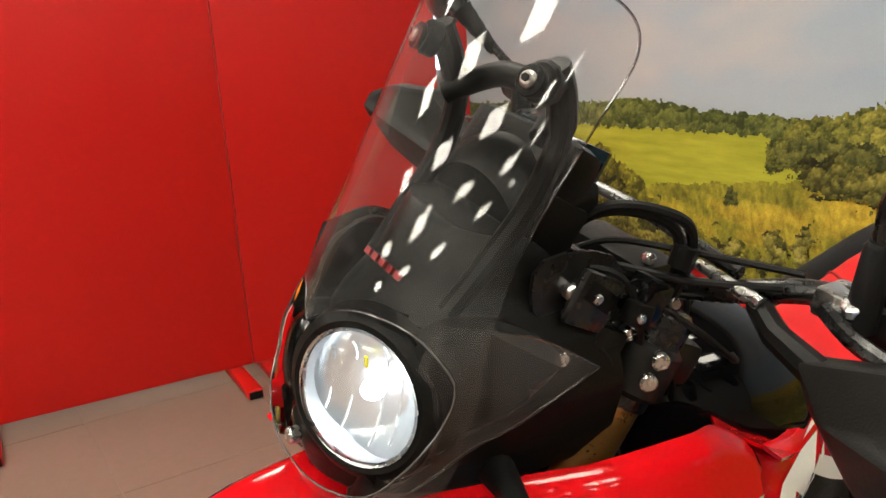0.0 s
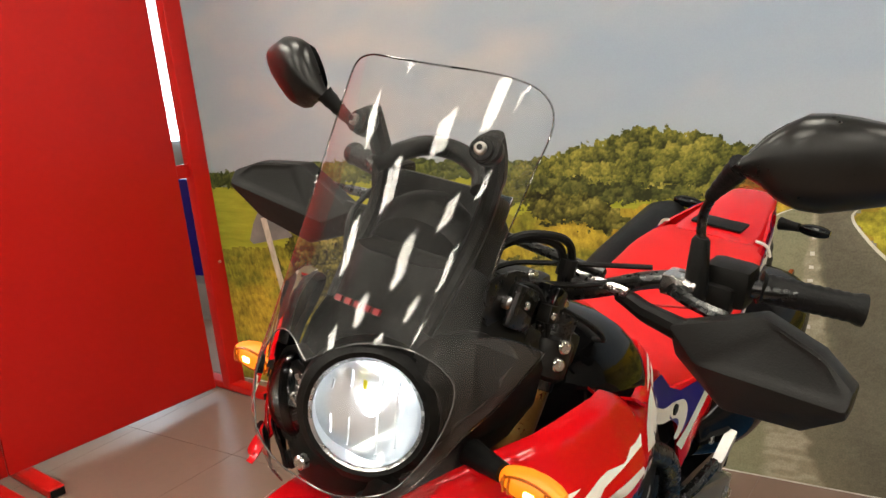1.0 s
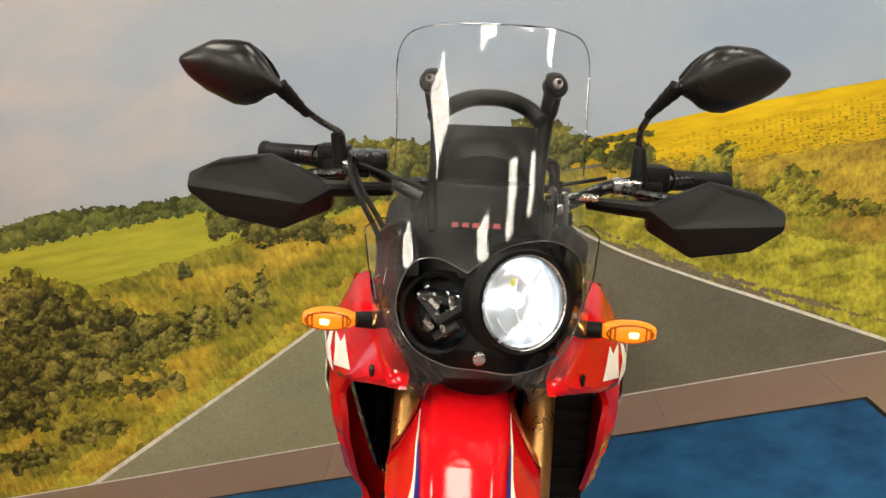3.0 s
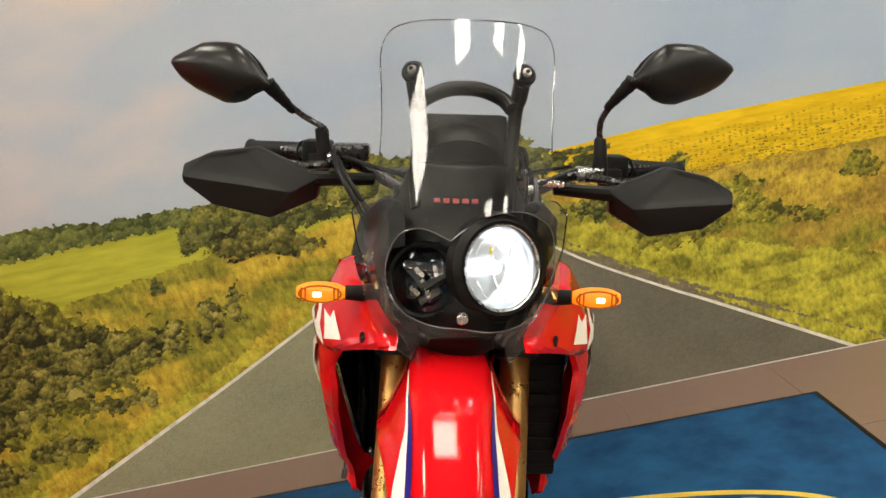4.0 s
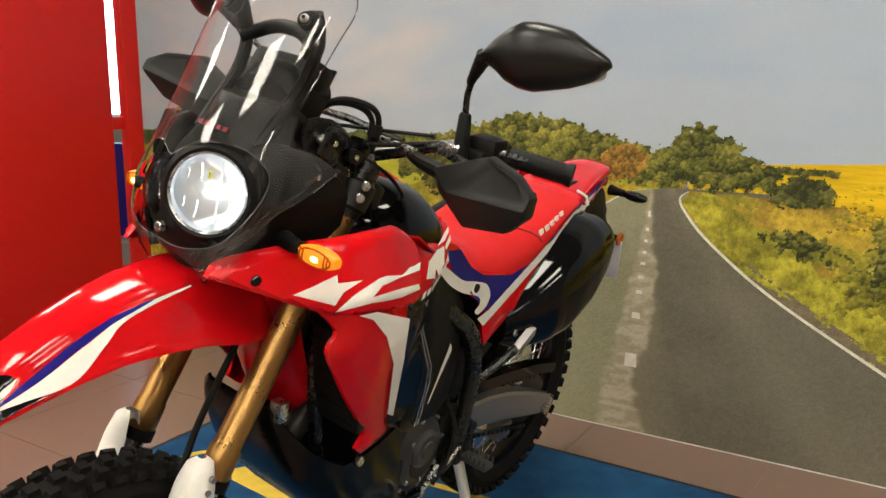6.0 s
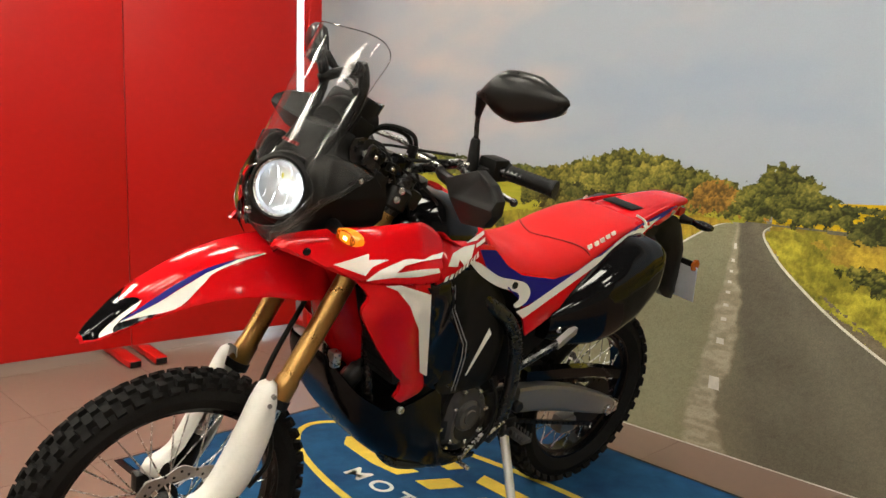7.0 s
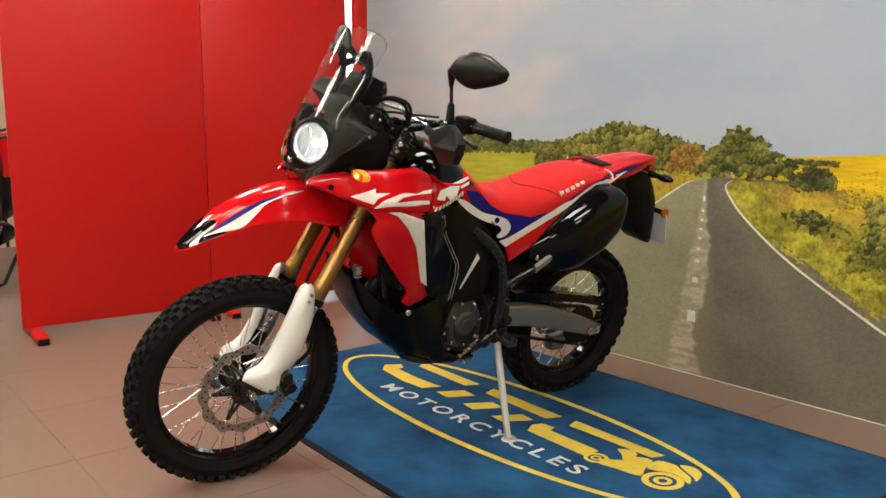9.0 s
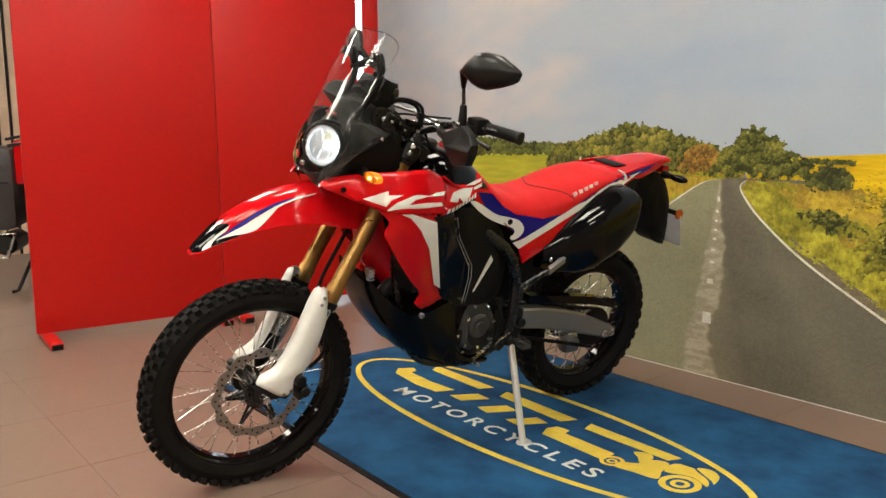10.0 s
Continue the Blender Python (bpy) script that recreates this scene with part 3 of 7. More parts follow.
print_sheet("bright_verge", [(-3.05, 0.0), *L3[:-4], (-1.62, 0.66), (-1.95, 0.47), (-2.4, 0.28), (-2.8, 0.12)], grassy(LUSH_GRASS, GOLD_GRASS, 0.009, 2.2, 0.14, 0.40), 5, 0.0055, 0.025, 0.05)
SHOULDER = [(0.50, 0.0), (0.42, 0.05), (0.16, 0.16), (-0.19, 0.325), (-0.54, 0.52), (-0.78, 0.68)]
print_sheet("road_shoulder", [*[p for p in R3[::-1] if p[1] < 0.67], *SHOULDER[::-1]], lambda x, z, k: shade_of(0.2 + 0.6 * grain(x, z, 0.012, 3, k, 0.5), [(0.09, 0.07, 0.045), (0.17, 0.135, 0.085), (0.29, 0.235, 0.16)]), 6, 0.005, 0.010, 0.02)


def asphalt(x, z, seed):
    """The road: a pale lane, a worn and patched middle, a darker lane with faint wheel tracks."""
    warp = 0.045 * (grain(x, z, 0.07, 4, seed, 0.35) - 0.5) * (1.15 - z) + 0.05 * (grain(x, z, 0.16, 3, seed + 1, 2.5) - 0.5) * (1.1 - z)
    left = np.interp(z, [0, 0.1, 0.2, 0.32, 0.52, 0.68, 0.86], [-1.225, -1.232, -1.212, -1.165, -1.132, -1.098, -1.076])
    right = np.interp(z, [0, 0.12, 0.23, 0.39, 0.6, 0.69, 0.86], [-1.073, -1.100, -1.096, -1.042, -1.032, -1.056, -1.068])
    far = np.interp(z, [0, 0.2, 0.45, 0.68, 0.86], [-0.90, -0.95, -1.00, -1.035, -1.06])
    wide = np.maximum(0.006, 0.030 * (0.95 - z))
    a = np.clip((x + warp - left) / wide + 0.5, 0, 1)[:, None]
    b = np.clip((x + warp - right) / wide + 0.5, 0, 1)[:, None]
    c = np.clip((x + warp - right) / np.maximum(0.01, far - right), 0, 1)[:, None]
    fine = (grain(x, z, 0.010, 3, seed + 2, 0.7) - 0.5)[:, None]
    slow = (grain(x, z, 0.22, 3, seed + 3, 0.6) - 0.5)[:, None]
    track = np.exp(-((x - np.interp(z, [0, 0.86], [-0.42, -1.0])) / np.maximum(0.02, 0.16 * (0.95 - z))) ** 2)[:, None]
    worn = np.clip((grain(x, z, 0.05, 4, seed + 5, 0.3) - 0.45) * 6, 0, 1)[:, None]
    pale = np.array((0.262, 0.254, 0.158)) * (1 + 0.30 * fine + 0.22 * slow)
    patched = np.array((0.315, 0.282, 0.195)) * (1 + 0.35 * fine) * (1 - worn) + np.array((0.43, 0.385, 0.28)) * (1 + 0.25 * fine) * worn
    dark = np.array((0.138, 0.124, 0.090)) * (1 + 0.40 * fine + 0.26 * slow + 0.16 * track)
    edge = np.array((0.195, 0.175, 0.118)) * (1 + 0.3 * fine)
    lane = edge * (1 - c) + dark * c
    return (pale * (1 - a) + patched * a) * (1 - b) + lane * b


print_sheet("road", [*L3, (-1.02, 0.893), (-0.85, 0.893), (-0.62, 0.889), (-0.62, 0.881), (-0.85, 0.884), *R3[::-1]], asphalt, 7, 0.0065)


def road_line(name, pts, widths):
    n = len(pts)
    a, b = [], []
    for i, p in enumerate(pts):
        w = widths[0] + (widths[1] - widths[0]) * i / (n - 1)
        a.append((p[0] - w, p[1]))
        b.append((p[0] + w, p[1]))
    layer(name, a + b[::-1], LINE, 9, 0.08)


road_line("edge_line", L3, (0.020, 0.0015))
road_line("edge_line", R3, (0.014, 0.0018))
for z, h, w in ((0.245, 0.05, 0.017), (0.425, 0.022, 0.012), (0.515, 0.013, 0.009), (0.57, 0.011, 0.008), (0.62, 0.010, 0.007), (0.66, 0.009, 0.006), (0.70, 0.010, 0.005), (0.74, 0.012, 0.005), (0.79, 0.02, 0.004)):
    cx = ramp(z, [(0.2, -1.12), (0.43, -1.105), (0.68, -1.085), (0.85, -1.07)])
    layer("centre_dash", [(cx - w * 1.3, z), (cx + w * 1.3, z), (cx + w * 1.2, z + h), (cx - w * 1.2, z + h)], LINE, 11)
layer("edge_strip", [(XL, 0.001), (XR, 0.001), (XR, 0.006), (XL, 0.006)], LINE, 11, 0.5)

# trees, hedges and bushes of the print
TREELINE = [(XL, 1.02), (-3.5, 1.02), (-3.2, 1.04), (-2.9, 1.05), (-2.63, 1.075), (-2.4, 1.05), (-2.1, 1.04), (-1.9, 1.03)]
HILL = [(-2.12, 0.955), (-2.02, 1.03), (-1.85, 1.065), (-1.75, 1.09), (-1.58, 1.135), (-1.45, 1.12), (-1.36, 1.10), (-1.22, 1.06), (-1.10, 1.03), (-1.03, 0.98)]
TREE = [(-1.12, 0.96), (-1.05, 1.03), (-0.99, 1.09), (-0.93, 1.115), (-0.87, 1.08), (-0.79, 1.04), (-0.72, 0.985), (-0.66, 0.95)]


RB1 = [(-0.43, 0.62), (-0.41, 0.73), (-0.35, 0.83), (-0.26, 0.86), (-0.22, 0.72), (-0.14, 0.62)]
RB1_LOW = [(-0.14, 0.58), (-0.41, 0.59)]
RB2 = [(-0.16, 0.66), (-0.10, 0.74), (-0.04, 0.77), (0.02, 0.72), (0.08, 0.66)]
RB2_LOW = [(0.07, 0.58), (-0.15, 0.60)]
RB3 = [(-0.72, 0.76), (-0.70, 0.79), (-0.60, 0.81), (-0.50, 0.77), (-0.43, 0.72)]
RB3_LOW = [(-0.43, 0.69), (-0.56, 0.70), (-0.70, 0.74)]


BUSH = [(0.012, 0.012, 0.004), (0.036, 0.034, 0.008), (0.082, 0.076, 0.016), (0.150, 0.134, 0.026), (0.25, 0.21, 0.045), (0.36, 0.30, 0.075)]
HILL_GREEN = [(0.022, 0.025, 0.007), (0.060, 0.065, 0.014), (0.120, 0.119, 0.022), (0.205, 0.186, 0.033), (0.32, 0.27, 0.052), (0.42, 0.35, 0.08)]
HEDGE_GREEN = [(0.030, 0.038, 0.011), (0.066, 0.080, 0.020), (0.118, 0.132, 0.031), (0.185, 0.190, 0.046), (0.28, 0.26, 0.068)]
AUTUMN = [(0.09, 0.055, 0.014), (0.21, 0.115, 0.022), (0.37, 0.19, 0.032), (0.50, 0.265, 0.045), (0.58, 0.35, 0.07)]
PINE = [(0.024, 0.027, 0.009), (0.058, 0.062, 0.016), (0.11, 0.11, 0.025), (0.18, 0.166, 0.036), (0.28, 0.24, 0.055)]


def wood(name, outline, palette, clump, level, cell=0.005, rag=0.02, leaf=0.010, sun=0.0, contrast=1.0):
    """A stand of trees or shrubs in the print, with a torn, leafy outline."""
    print_sheet(name, outline, leafy(palette, clump, leaf, sun, contrast), level, cell, rag, max(0.018, rag * 0.9))


wood("hedge", TREELINE + [(-1.9, 0.965), (-2.2, 0.975), (-2.9, 0.962), (XL, 0.94)], HEDGE_GREEN, 0.040, 6, 0.0045, 0.012, 0.008)
wood("hill_wood", HILL + [(-1.03, 0.905), (-1.3, 0.91), (-1.7, 0.89), (-2.12, 0.87)], HILL_GREEN, 0.038, 7, 0.0042, 0.016, 0.0065, 0.06)
wood("hill_edge", [(-2.12, 0.93), (-2.0, 0.99), (-1.8, 0.975), (-1.6, 0.955), (-1.4, 0.94), (-1.4, 0.905), (-1.7, 0.885), (-2.0, 0.88)], PINE, 0.045, 8, 0.0045, 0.020, 0.009, -0.06)
wood("autumn_wood", [(-1.31, 0.915), (-1.29, 0.96), (-1.23, 1.03), (-1.15, 1.035), (-1.06, 1.005), (-0.97, 0.955), (-0.97, 0.905)], AUTUMN, 0.030, 9, 0.0042, 0.022, 0.0065, 0.06)
wood("tall_tree", TREE + [(-0.66, 0.90), (-0.8, 0.895), (-1.12, 0.90)], HILL_GREEN, 0.034, 10, 0.0042, 0.024, 0.0065, -0.06)
wood("far_hedge", [(-0.75, 0.965), (-0.7, 0.982), (-0.62, 0.982), (-0.5, 0.972), (-0.5, 0.955), (-0.75, 0.955)], PINE, 0.02, 9, 0.004, 0.006, 0.007)
wood("round_bush", [(-0.70, 0.87), (-0.675, 0.93), (-0.60, 0.965), (-0.53, 0.95), (-0.49, 0.90), (-0.50, 0.865), (-0.58, 0.848), (-0.68, 0.86)], PINE, 0.028, 11, 0.0042, 0.020, 0.0065, 0.0)
wood("bush_fringe", [(-3.36, 0.28), (-3.30, 0.58), (-3.20, 0.78), (-3.08, 0.86), (-2.92, 0.88), (-2.72, 0.84), (-2.58, 0.74), (-2.46, 0.69), (-2.30, 0.66), (-2.12, 0.61), (-2.22, 0.50), (-2.48, 0.40), (-2.78, 0.28), (-3.06, 0.20), (-3.30, 0.20)], OLIVE_GRASS, 0.06, 10, 0.005, 0.075, 0.014, -0.12, 1.2)
wood("left_bush", [(-3.30, 0.34), (-3.24, 0.56), (-3.16, 0.74), (-3.08, 0.82), (-2.94, 0.84), (-2.76, 0.80), (-2.62, 0.70), (-2.48, 0.66), (-2.32, 0.62), (-2.18, 0.59), (-2.26, 0.535), (-2.50, 0.45), (-2.78, 0.34), (-3.06, 0.26), (-3.25, 0.25)], BUSH, 0.060, 11, 0.005, 0.060, 0.011, 0.12, 1.35)
wood("left_bush", [(-3.22, 0.40), (-3.14, 0.62), (-2.95, 0.70), (-2.72, 0.66), (-2.5, 0.57), (-2.5, 0.48), (-2.8, 0.38), (-3.1, 0.32)], BUSH, 0.050, 12, 0.005, 0.070, 0.010, 0.02, 1.3)
wood("middle_bush", [(-2.05, 0.86), (-1.98, 0.92), (-1.91, 0.94), (-1.80, 0.925), (-1.69, 0.885), (-1.60, 0.81), (-1.70, 0.79), (-1.93, 0.815)], BUSH, 0.045, 11, 0.005, 0.025, 0.010, 0.03)
wood("small_bush", [(-2.27, 0.75), (-2.255, 0.80), (-2.232, 0.815), (-2.21, 0.78), (-2.215, 0.745), (-2.26, 0.74)], PINE, 0.025, 11, 0.004, 0.010, 0.008)
wood("bush_fringe", [(a - 0.03 if a < -0.28 else a + 0.04, b + 0.02) for a, b in RB1] + [(-0.10, 0.55), (-0.45, 0.56)], OLIVE_GRASS, 0.05, 10, 0.005, 0.06, 0.012, 0.06, 1.1)
wood("right_bush", RB1 + RB1_LOW, HILL_GREEN, 0.034, 11, 0.0045, 0.055, 0.007, 0.06, 1.4)
wood("right_shrub", RB2 + RB2_LOW, OLIVE_GRASS, 0.030, 11, 0.0045, 0.050, 0.007, 0.0, 1.3)
wood("right_scrub", RB3 + RB3_LOW, HILL_GREEN, 0.026, 11, 0.0045, 0.040, 0.007, 0.04, 1.3)
for bx, bz, bw, bh in ((0.42, 0.69, 0.07, 0.10), (0.75, 0.68, 0.12, 0.12), (0.10, 0.58, 0.06, 0.06), (-0.02, 0.72, 0.05, 0.05), (0.22, 0.55, 0.09, 0.05), (-0.30, 0.60, 0.08, 0.05)):
    wood("field_shrub", [(bx - bw, bz), (bx - bw * 0.5, bz + bh * 0.8), (bx, bz + bh), (bx + bw * 0.5, bz + bh * 0.7), (bx + bw, bz), (bx + bw * 0.6, bz - 0.02), (bx - bw * 0.6, bz - 0.02)], OLIVE_GRASS, 0.035, 12, 0.005, 0.030, 0.009, -0.14)
# low brush and upright sprigs in front of the field
for bx, bz, bw, bh in ((-2.33, 0.54, 0.05, 0.08), (-2.22, 0.555, 0.055, 0.085), (-2.08, 0.575, 0.06, 0.12), (-1.97, 0.63, 0.035, 0.11), (-2.75, 0.22, 0.16, 0.06), (-3.05, 0.14, 0.20, 0.07), (-2.45, 0.36, 0.14, 0.05)):
    wood("sprig", [(bx - bw, bz), (bx - bw * 0.5, bz + bh * 0.6), (bx + bw * 0.3, bz + bh), (bx + bw, bz + bh * 0.5), (bx + bw * 0.6, bz - 0.04), (bx - bw * 0.6, bz - 0.04)], BUSH, 0.03, 13, 0.005, 0.036, 0.010, 0.16, 1.2)
# crop rows of the yellow field
rows_bm = bmesh.new()
for k in range(26):
    for x in np.arange(-0.45, 1.6, 0.022):
        z = 0.80 + 0.006 * k + 0.02 * x + rng.uniform(-0.002, 0.002)
        if z < 0.965 - 0.06 * max(0, -x) and rng.random() < 0.55:
            s = 0.004 + 0.003 * (25 - k) / 25
            vs = [rows_bm.verts.new((x + a * s * 1.6 + rng.uniform(-.004, .004), -0.0042, z + b * s)) for a, b in ((-1, 0), (0.4, -0.7), (1, 0.1), (0, 0.8))]
            rows_bm.faces.new(vs)
tagged(part("crop", rows_bm, BLADE_GOLD, mural, smooth=False), kind="stuff")
dabs("crop_gap", 420, lambda: (lambda k, x: (x + rng.uniform(-0.01, 0.01), 0.815 + 0.011 * k + 0.03 * x + rng.uniform(-0.002, 0.002)))(int(7 * rng.random() ** 1.6), rng.uniform(-0.5, 1.4)), 0.0042, LEAF_MID, 7, 0.55, 0.4)
# road sign on its leaning post
layer("sign_plate", [(-3.352, 0.868), (-3.34, 0.865), (-3.185, 0.735), (-3.19, 0.725), (-3.44, 0.685), (-3.46, 0.70), (-3.42, 0.78)], GREY_SIGN, 15)
layer("sign_post", [(-3.367, 0.805), (-3.330, 0.812), (-3.240, 0.27), (-3.275, 0.265)], POLE, 16)
layer("sign_foot", [(-3.268, 0.265), (-3.247, 0.27), (-3.235, 0.18), (-3.25, 0.18)], EDGE, 16)

# ---------------------------------------------------------------- red partition panels on feet
def partition(a, b):
    """A standing sheet between two floor points, with end posts and cross feet."""
    a, b = Vector((*a, 0)), Vector((*b, 0))
    d = (b - a).normalized()
    turn = Matrix(((d.x, -d.y, 0, 0), (d.y, d.x, 0, 0), (0, 0, 1, 0), (0, 0, 0, 1)))
    ob = empty("partition_panel", "tall glossy red partition panel standing on flat feet", "partition", Matrix.Translation(a) @ turn, "partition panels")
    w = (b - a).length
    return ob, w


def build_partition(a, b, feet, gap_end=False):
    ob, w = partition(a, b)
    end = w - 0.15 if gap_end else w - 0.001
    part("sheet", box((end / 2, 0, 1.1925), (end, 0.022, 2.295), bevel=0.004), PANEL_RED, ob, limit=60)
    if gap_end:
        part("post", box((w - 0.045, 0.0, 1.2), (0.085, 0.06, 2.36), bevel=0.006), PANEL_RED, ob, limit=60)
        part("hinge", box((w - 0.12, 0.0, 1.05), (0.07, 0.012, 0.06), bevel=0.002), PANEL_RED, ob)
        part("bolt", disc((w - 0.03, -0.031, 0.62), (0, 1, 0), 0.007, 0.004, 10), CHROME, ob)
    for f in feet:
        ft = part("foot", box((f, -0.04, 0.022), (0.06, 0.46, 0.036), bevel=0.006), PANEL_RED, ob, limit=60)
        for e in (0.192, -0.272):
            part("end_cap", box((f, e, 0.02), (0.052, 0.006, 0.028)), SOFT, ft, smooth=False)
    return ob


build_partition((-3.79, -2.19), (-3.7145, -1.152), (0.06, 0.97))
build_partition((-3.713, -1.150), (-3.605, -0.072), (0.06, 1.03), True)

# beyond the partition: daylight, a blue banner, a slatted wall
shop_window = empty("window_1", "bright shop window with daylight behind", "window", pose(0, 0, 0), kind="structure")
for i in range(5):
    x = -8.9 + 1.15 * i
    part("pane", box((x + 0.575, Y1 - 0.02, 1.95), (1.12, 0.02, 1.90)), DAYLIGHT, shop_window, smooth=False)
    part("window_frame", box((x, Y1 - 0.03, 1.45), (0.03, 0.05, 2.8), bevel=0.004), PLASTER, shop_window, smooth=False)
banner = tagged(finish(box((-5.0, 0.75, 0.55), (0.9, 0.03, 0.62), bevel=0.005), "blue_banner", BLUE), "deep blue display board standing beyond the partition", "board")
plinth = tagged(finish(box((-5.0, 0.75, 0.12), (0.9, 0.3, 0.24), bevel=0.01), "plinth", PLASTER), "grey display plinth under the board", "plinth")
slat_wall = empty("slat_wall", "pale oak slatted wall cladding", "wall cladding", pose(-7.6, -4.4, 0), kind="structure")
slat_me = bpy.data.meshes.new("slat")
sb = box((0, 0, 1.55), (0.03, 0.075, 3.1), bevel=0.004)
sb.to_mesh(slat_me)
sb.free()
slat_me.materials.append(SLAT)
for i in range(60):
    s = new("slat", slat_me)
    s.parent = slat_wall
    s.location = (0, i * 0.105, 0)
part("backing", box((-0.04, 3.1, 1.6), (0.04, 6.4, 3.2)), DARK_METAL, slat_wall, smooth=False)

# ---------------------------------------------------------------- the blue mat
CARPET = printed("blue_carpet", (0.0045, 0.030, 0.085), (0.014, 0.082, 0.185), (4, 4, 4), 11, 0.32, 0.68)
MAT_YELLOW = material("yellow_carpet", (0.58, 0.42, 0.06), 0.9, vary=0.18, scale=20, bump=0.6, bump_scale=350, spec=0.1)
MAT_WHITE = material("pale_carpet", (0.55, 0.55, 0.50), 0.9, vary=0.15, scale=20, bump=0.6, bump_scale=350, spec=0.1)
for m in (CARPET,):
    m.node_tree.nodes["Principled BSDF"].inputs["Roughness"].default_value = 0.95
mat = empty("floor_mat", "large blue carpet mat with yellow ring and lettering", "mat", pose(0, 0, 0))
MA, MB, MC, MD = (-2.435, -0.285), (0.005, -0.348), (-0.02, -1.772), (-2.415, -1.735)


def flat(outline, z0, z1, step=0.2):
    pts, tris, _ = tri_fill(outline, step)
    bm = bmesh.new()
    top = [bm.verts.new((p[0], p[1], z1)) for p in pts]
    low = [bm.verts.new((p[0], p[1], z0)) for p in pts]
    count = set()
    for f in tris:
        bm.faces.new([top[i] for i in f])
        bm.faces.new([low[i] for i in f[::-1]])
        count |= set(zip(f, (*f[1:], f[0])))
    for a, b in count:
        if (b, a) not in count:
            bm.faces.new((top[b], top[a], low[a], low[b]))
    return bm


def grow(poly, d):
    c = Vector((sum(p[0] for p in poly) / len(poly), sum(p[1] for p in poly) / len(poly)))
    return [(p[0] + math.copysign(d, p[0] - c.x), p[1] + math.copysign(d, p[1] - c.y)) for p in poly]


part("rubber_border", flat(grow([MA, MD, MC, MB], 0.022), 0.0005, 0.004, 0.5), SOFT, mat, "thin black rubber edge", smooth=False)
part("carpet", flat([MA, MD, MC, MB], 0.004, 0.0085, 0.5), CARPET, mat, smooth=False)
C, A, B, T = (-1.262, -1.047), 1.025, 0.305, radians(-1.2)
ring = bmesh.new()
rows = []
for k in range(96):
    a = 2 * math.pi * k / 96
    for q in (-0.014, 0.014):
        x, y = (A + q) * math.cos(a), (B + q) * math.sin(a)
        rows.append(ring.verts.new((C[0] + x * math.cos(T) - y * math.sin(T), C[1] + x * math.sin(T) + y * math.cos(T), 0.0098)))
for k in range(96):
    i, j = 2 * k, 2 * ((k + 1) % 96)
    ring.faces.new((rows[i], rows[i + 1], rows[j + 1], rows[j]))
part("ring", ring, MAT_YELLOW, mat, "yellow oval ring", smooth=False)
BARS = [
    [(-2.088, -1.004), (-2.047, -0.941), (-2.003, -0.960), (-1.996, -0.994), (-1.832, -1.010), (-1.668, -1.006), (-1.700, -1.080), (-1.839, -1.084), (-2.036, -1.054)],
    [(-2.000, -0.838), (-1.583, -0.856), (-1.612, -0.916), (-1.966, -0.896)],
    [(-1.500, -0.852), (-1.081, -0.878), (-1.108, -0.940), (-1.480, -0.914)],
    [(-1.015, -0.872), (-0.600, -0.890), (-0.618, -0.938), (-0.998, -0.928)],
    [(-1.561, -0.963), (-1.482, -0.972), (-1.540, -1.072), (-1.622, -1.064)],
    [(-1.373, -0.972), (-1.300, -0.984), (-1.362, -1.088), (-1.436, -1.074)],
    [(-1.195, -0.979), (-1.126, -0.990), (-1.188, -1.092), (-1.258, -1.083)],
    [(-1.091, -1.030), (-1.075, -0.990), (-1.019, -0.985), (-1.010, -1.019), (-0.770, -1.030), (-0.760, -1.100), (-1.060, -1.084)],
]
for b in BARS:
    part("bar", flat(b, 0.0086, 0.0102, 0.3), MAT_YELLOW, mat, smooth=False)
EMBLEM = [
    smooth_outline([(-0.700, -1.110), (-0.640, -1.100), (-0.552, -1.085), (-0.575, -1.030), (-0.600, -0.957), (-0.652, -0.974), (-0.668, -1.035), (-0.712, -1.070)], 3),
    smooth_outline([(-0.738, -0.966), (-0.692, -0.938), (-0.658, -0.968), (-0.668, -1.022), (-0.700, -0.992)], 3),
    smooth_outline([(-0.588, -0.944), (-0.528, -0.930), (-0.500, -0.945), (-0.440, -0.975), (-0.417, -1.018), (-0.489, -0.988), (-0.572, -1.020)], 3),
    smooth_outline([(-0.519, -0.918), (-0.480, -0.898), (-0.432, -0.925), (-0.412, -0.985), (-0.432, -0.968), (-0.490, -0.938)], 3),
]
for o in EMBLEM:
    part("emblem", flat(o, 0.0086, 0.0102, 0.2), MAT_YELLOW, mat, "yellow motorcycle emblem piece", smooth=False)
for cx, cy, r in ((-0.481, -1.063, 0.066), (-0.733, -1.085, 0.042)):
    bm = bmesh.new()
    for q0, q1 in ((0.66, 1.0), (0.22, 0.46)):
        vs = [bm.verts.new((cx + r * q * math.cos(a), cy + r * q * math.sin(a), 0.0106)) for a in (2 * math.pi * k / 28 for k in range(28)) for q in (q0, q1)]
        for k in range(28):
            i, j = 2 * k, 2 * ((k + 1) % 28)
            bm.faces.new((vs[i], vs[i + 1], vs[j + 1], vs[j]))
    part("emblem_wheel", bm, MAT_YELLOW, mat, smooth=False)
words("MOTORCYCLES", 0.098, MAT_WHITE, mat, pose(-1.262, -1.222, 0.0094, 0, 0, -1.4), "lettering", 0, 0.0006, 1.28, 0.0012, 1.42)


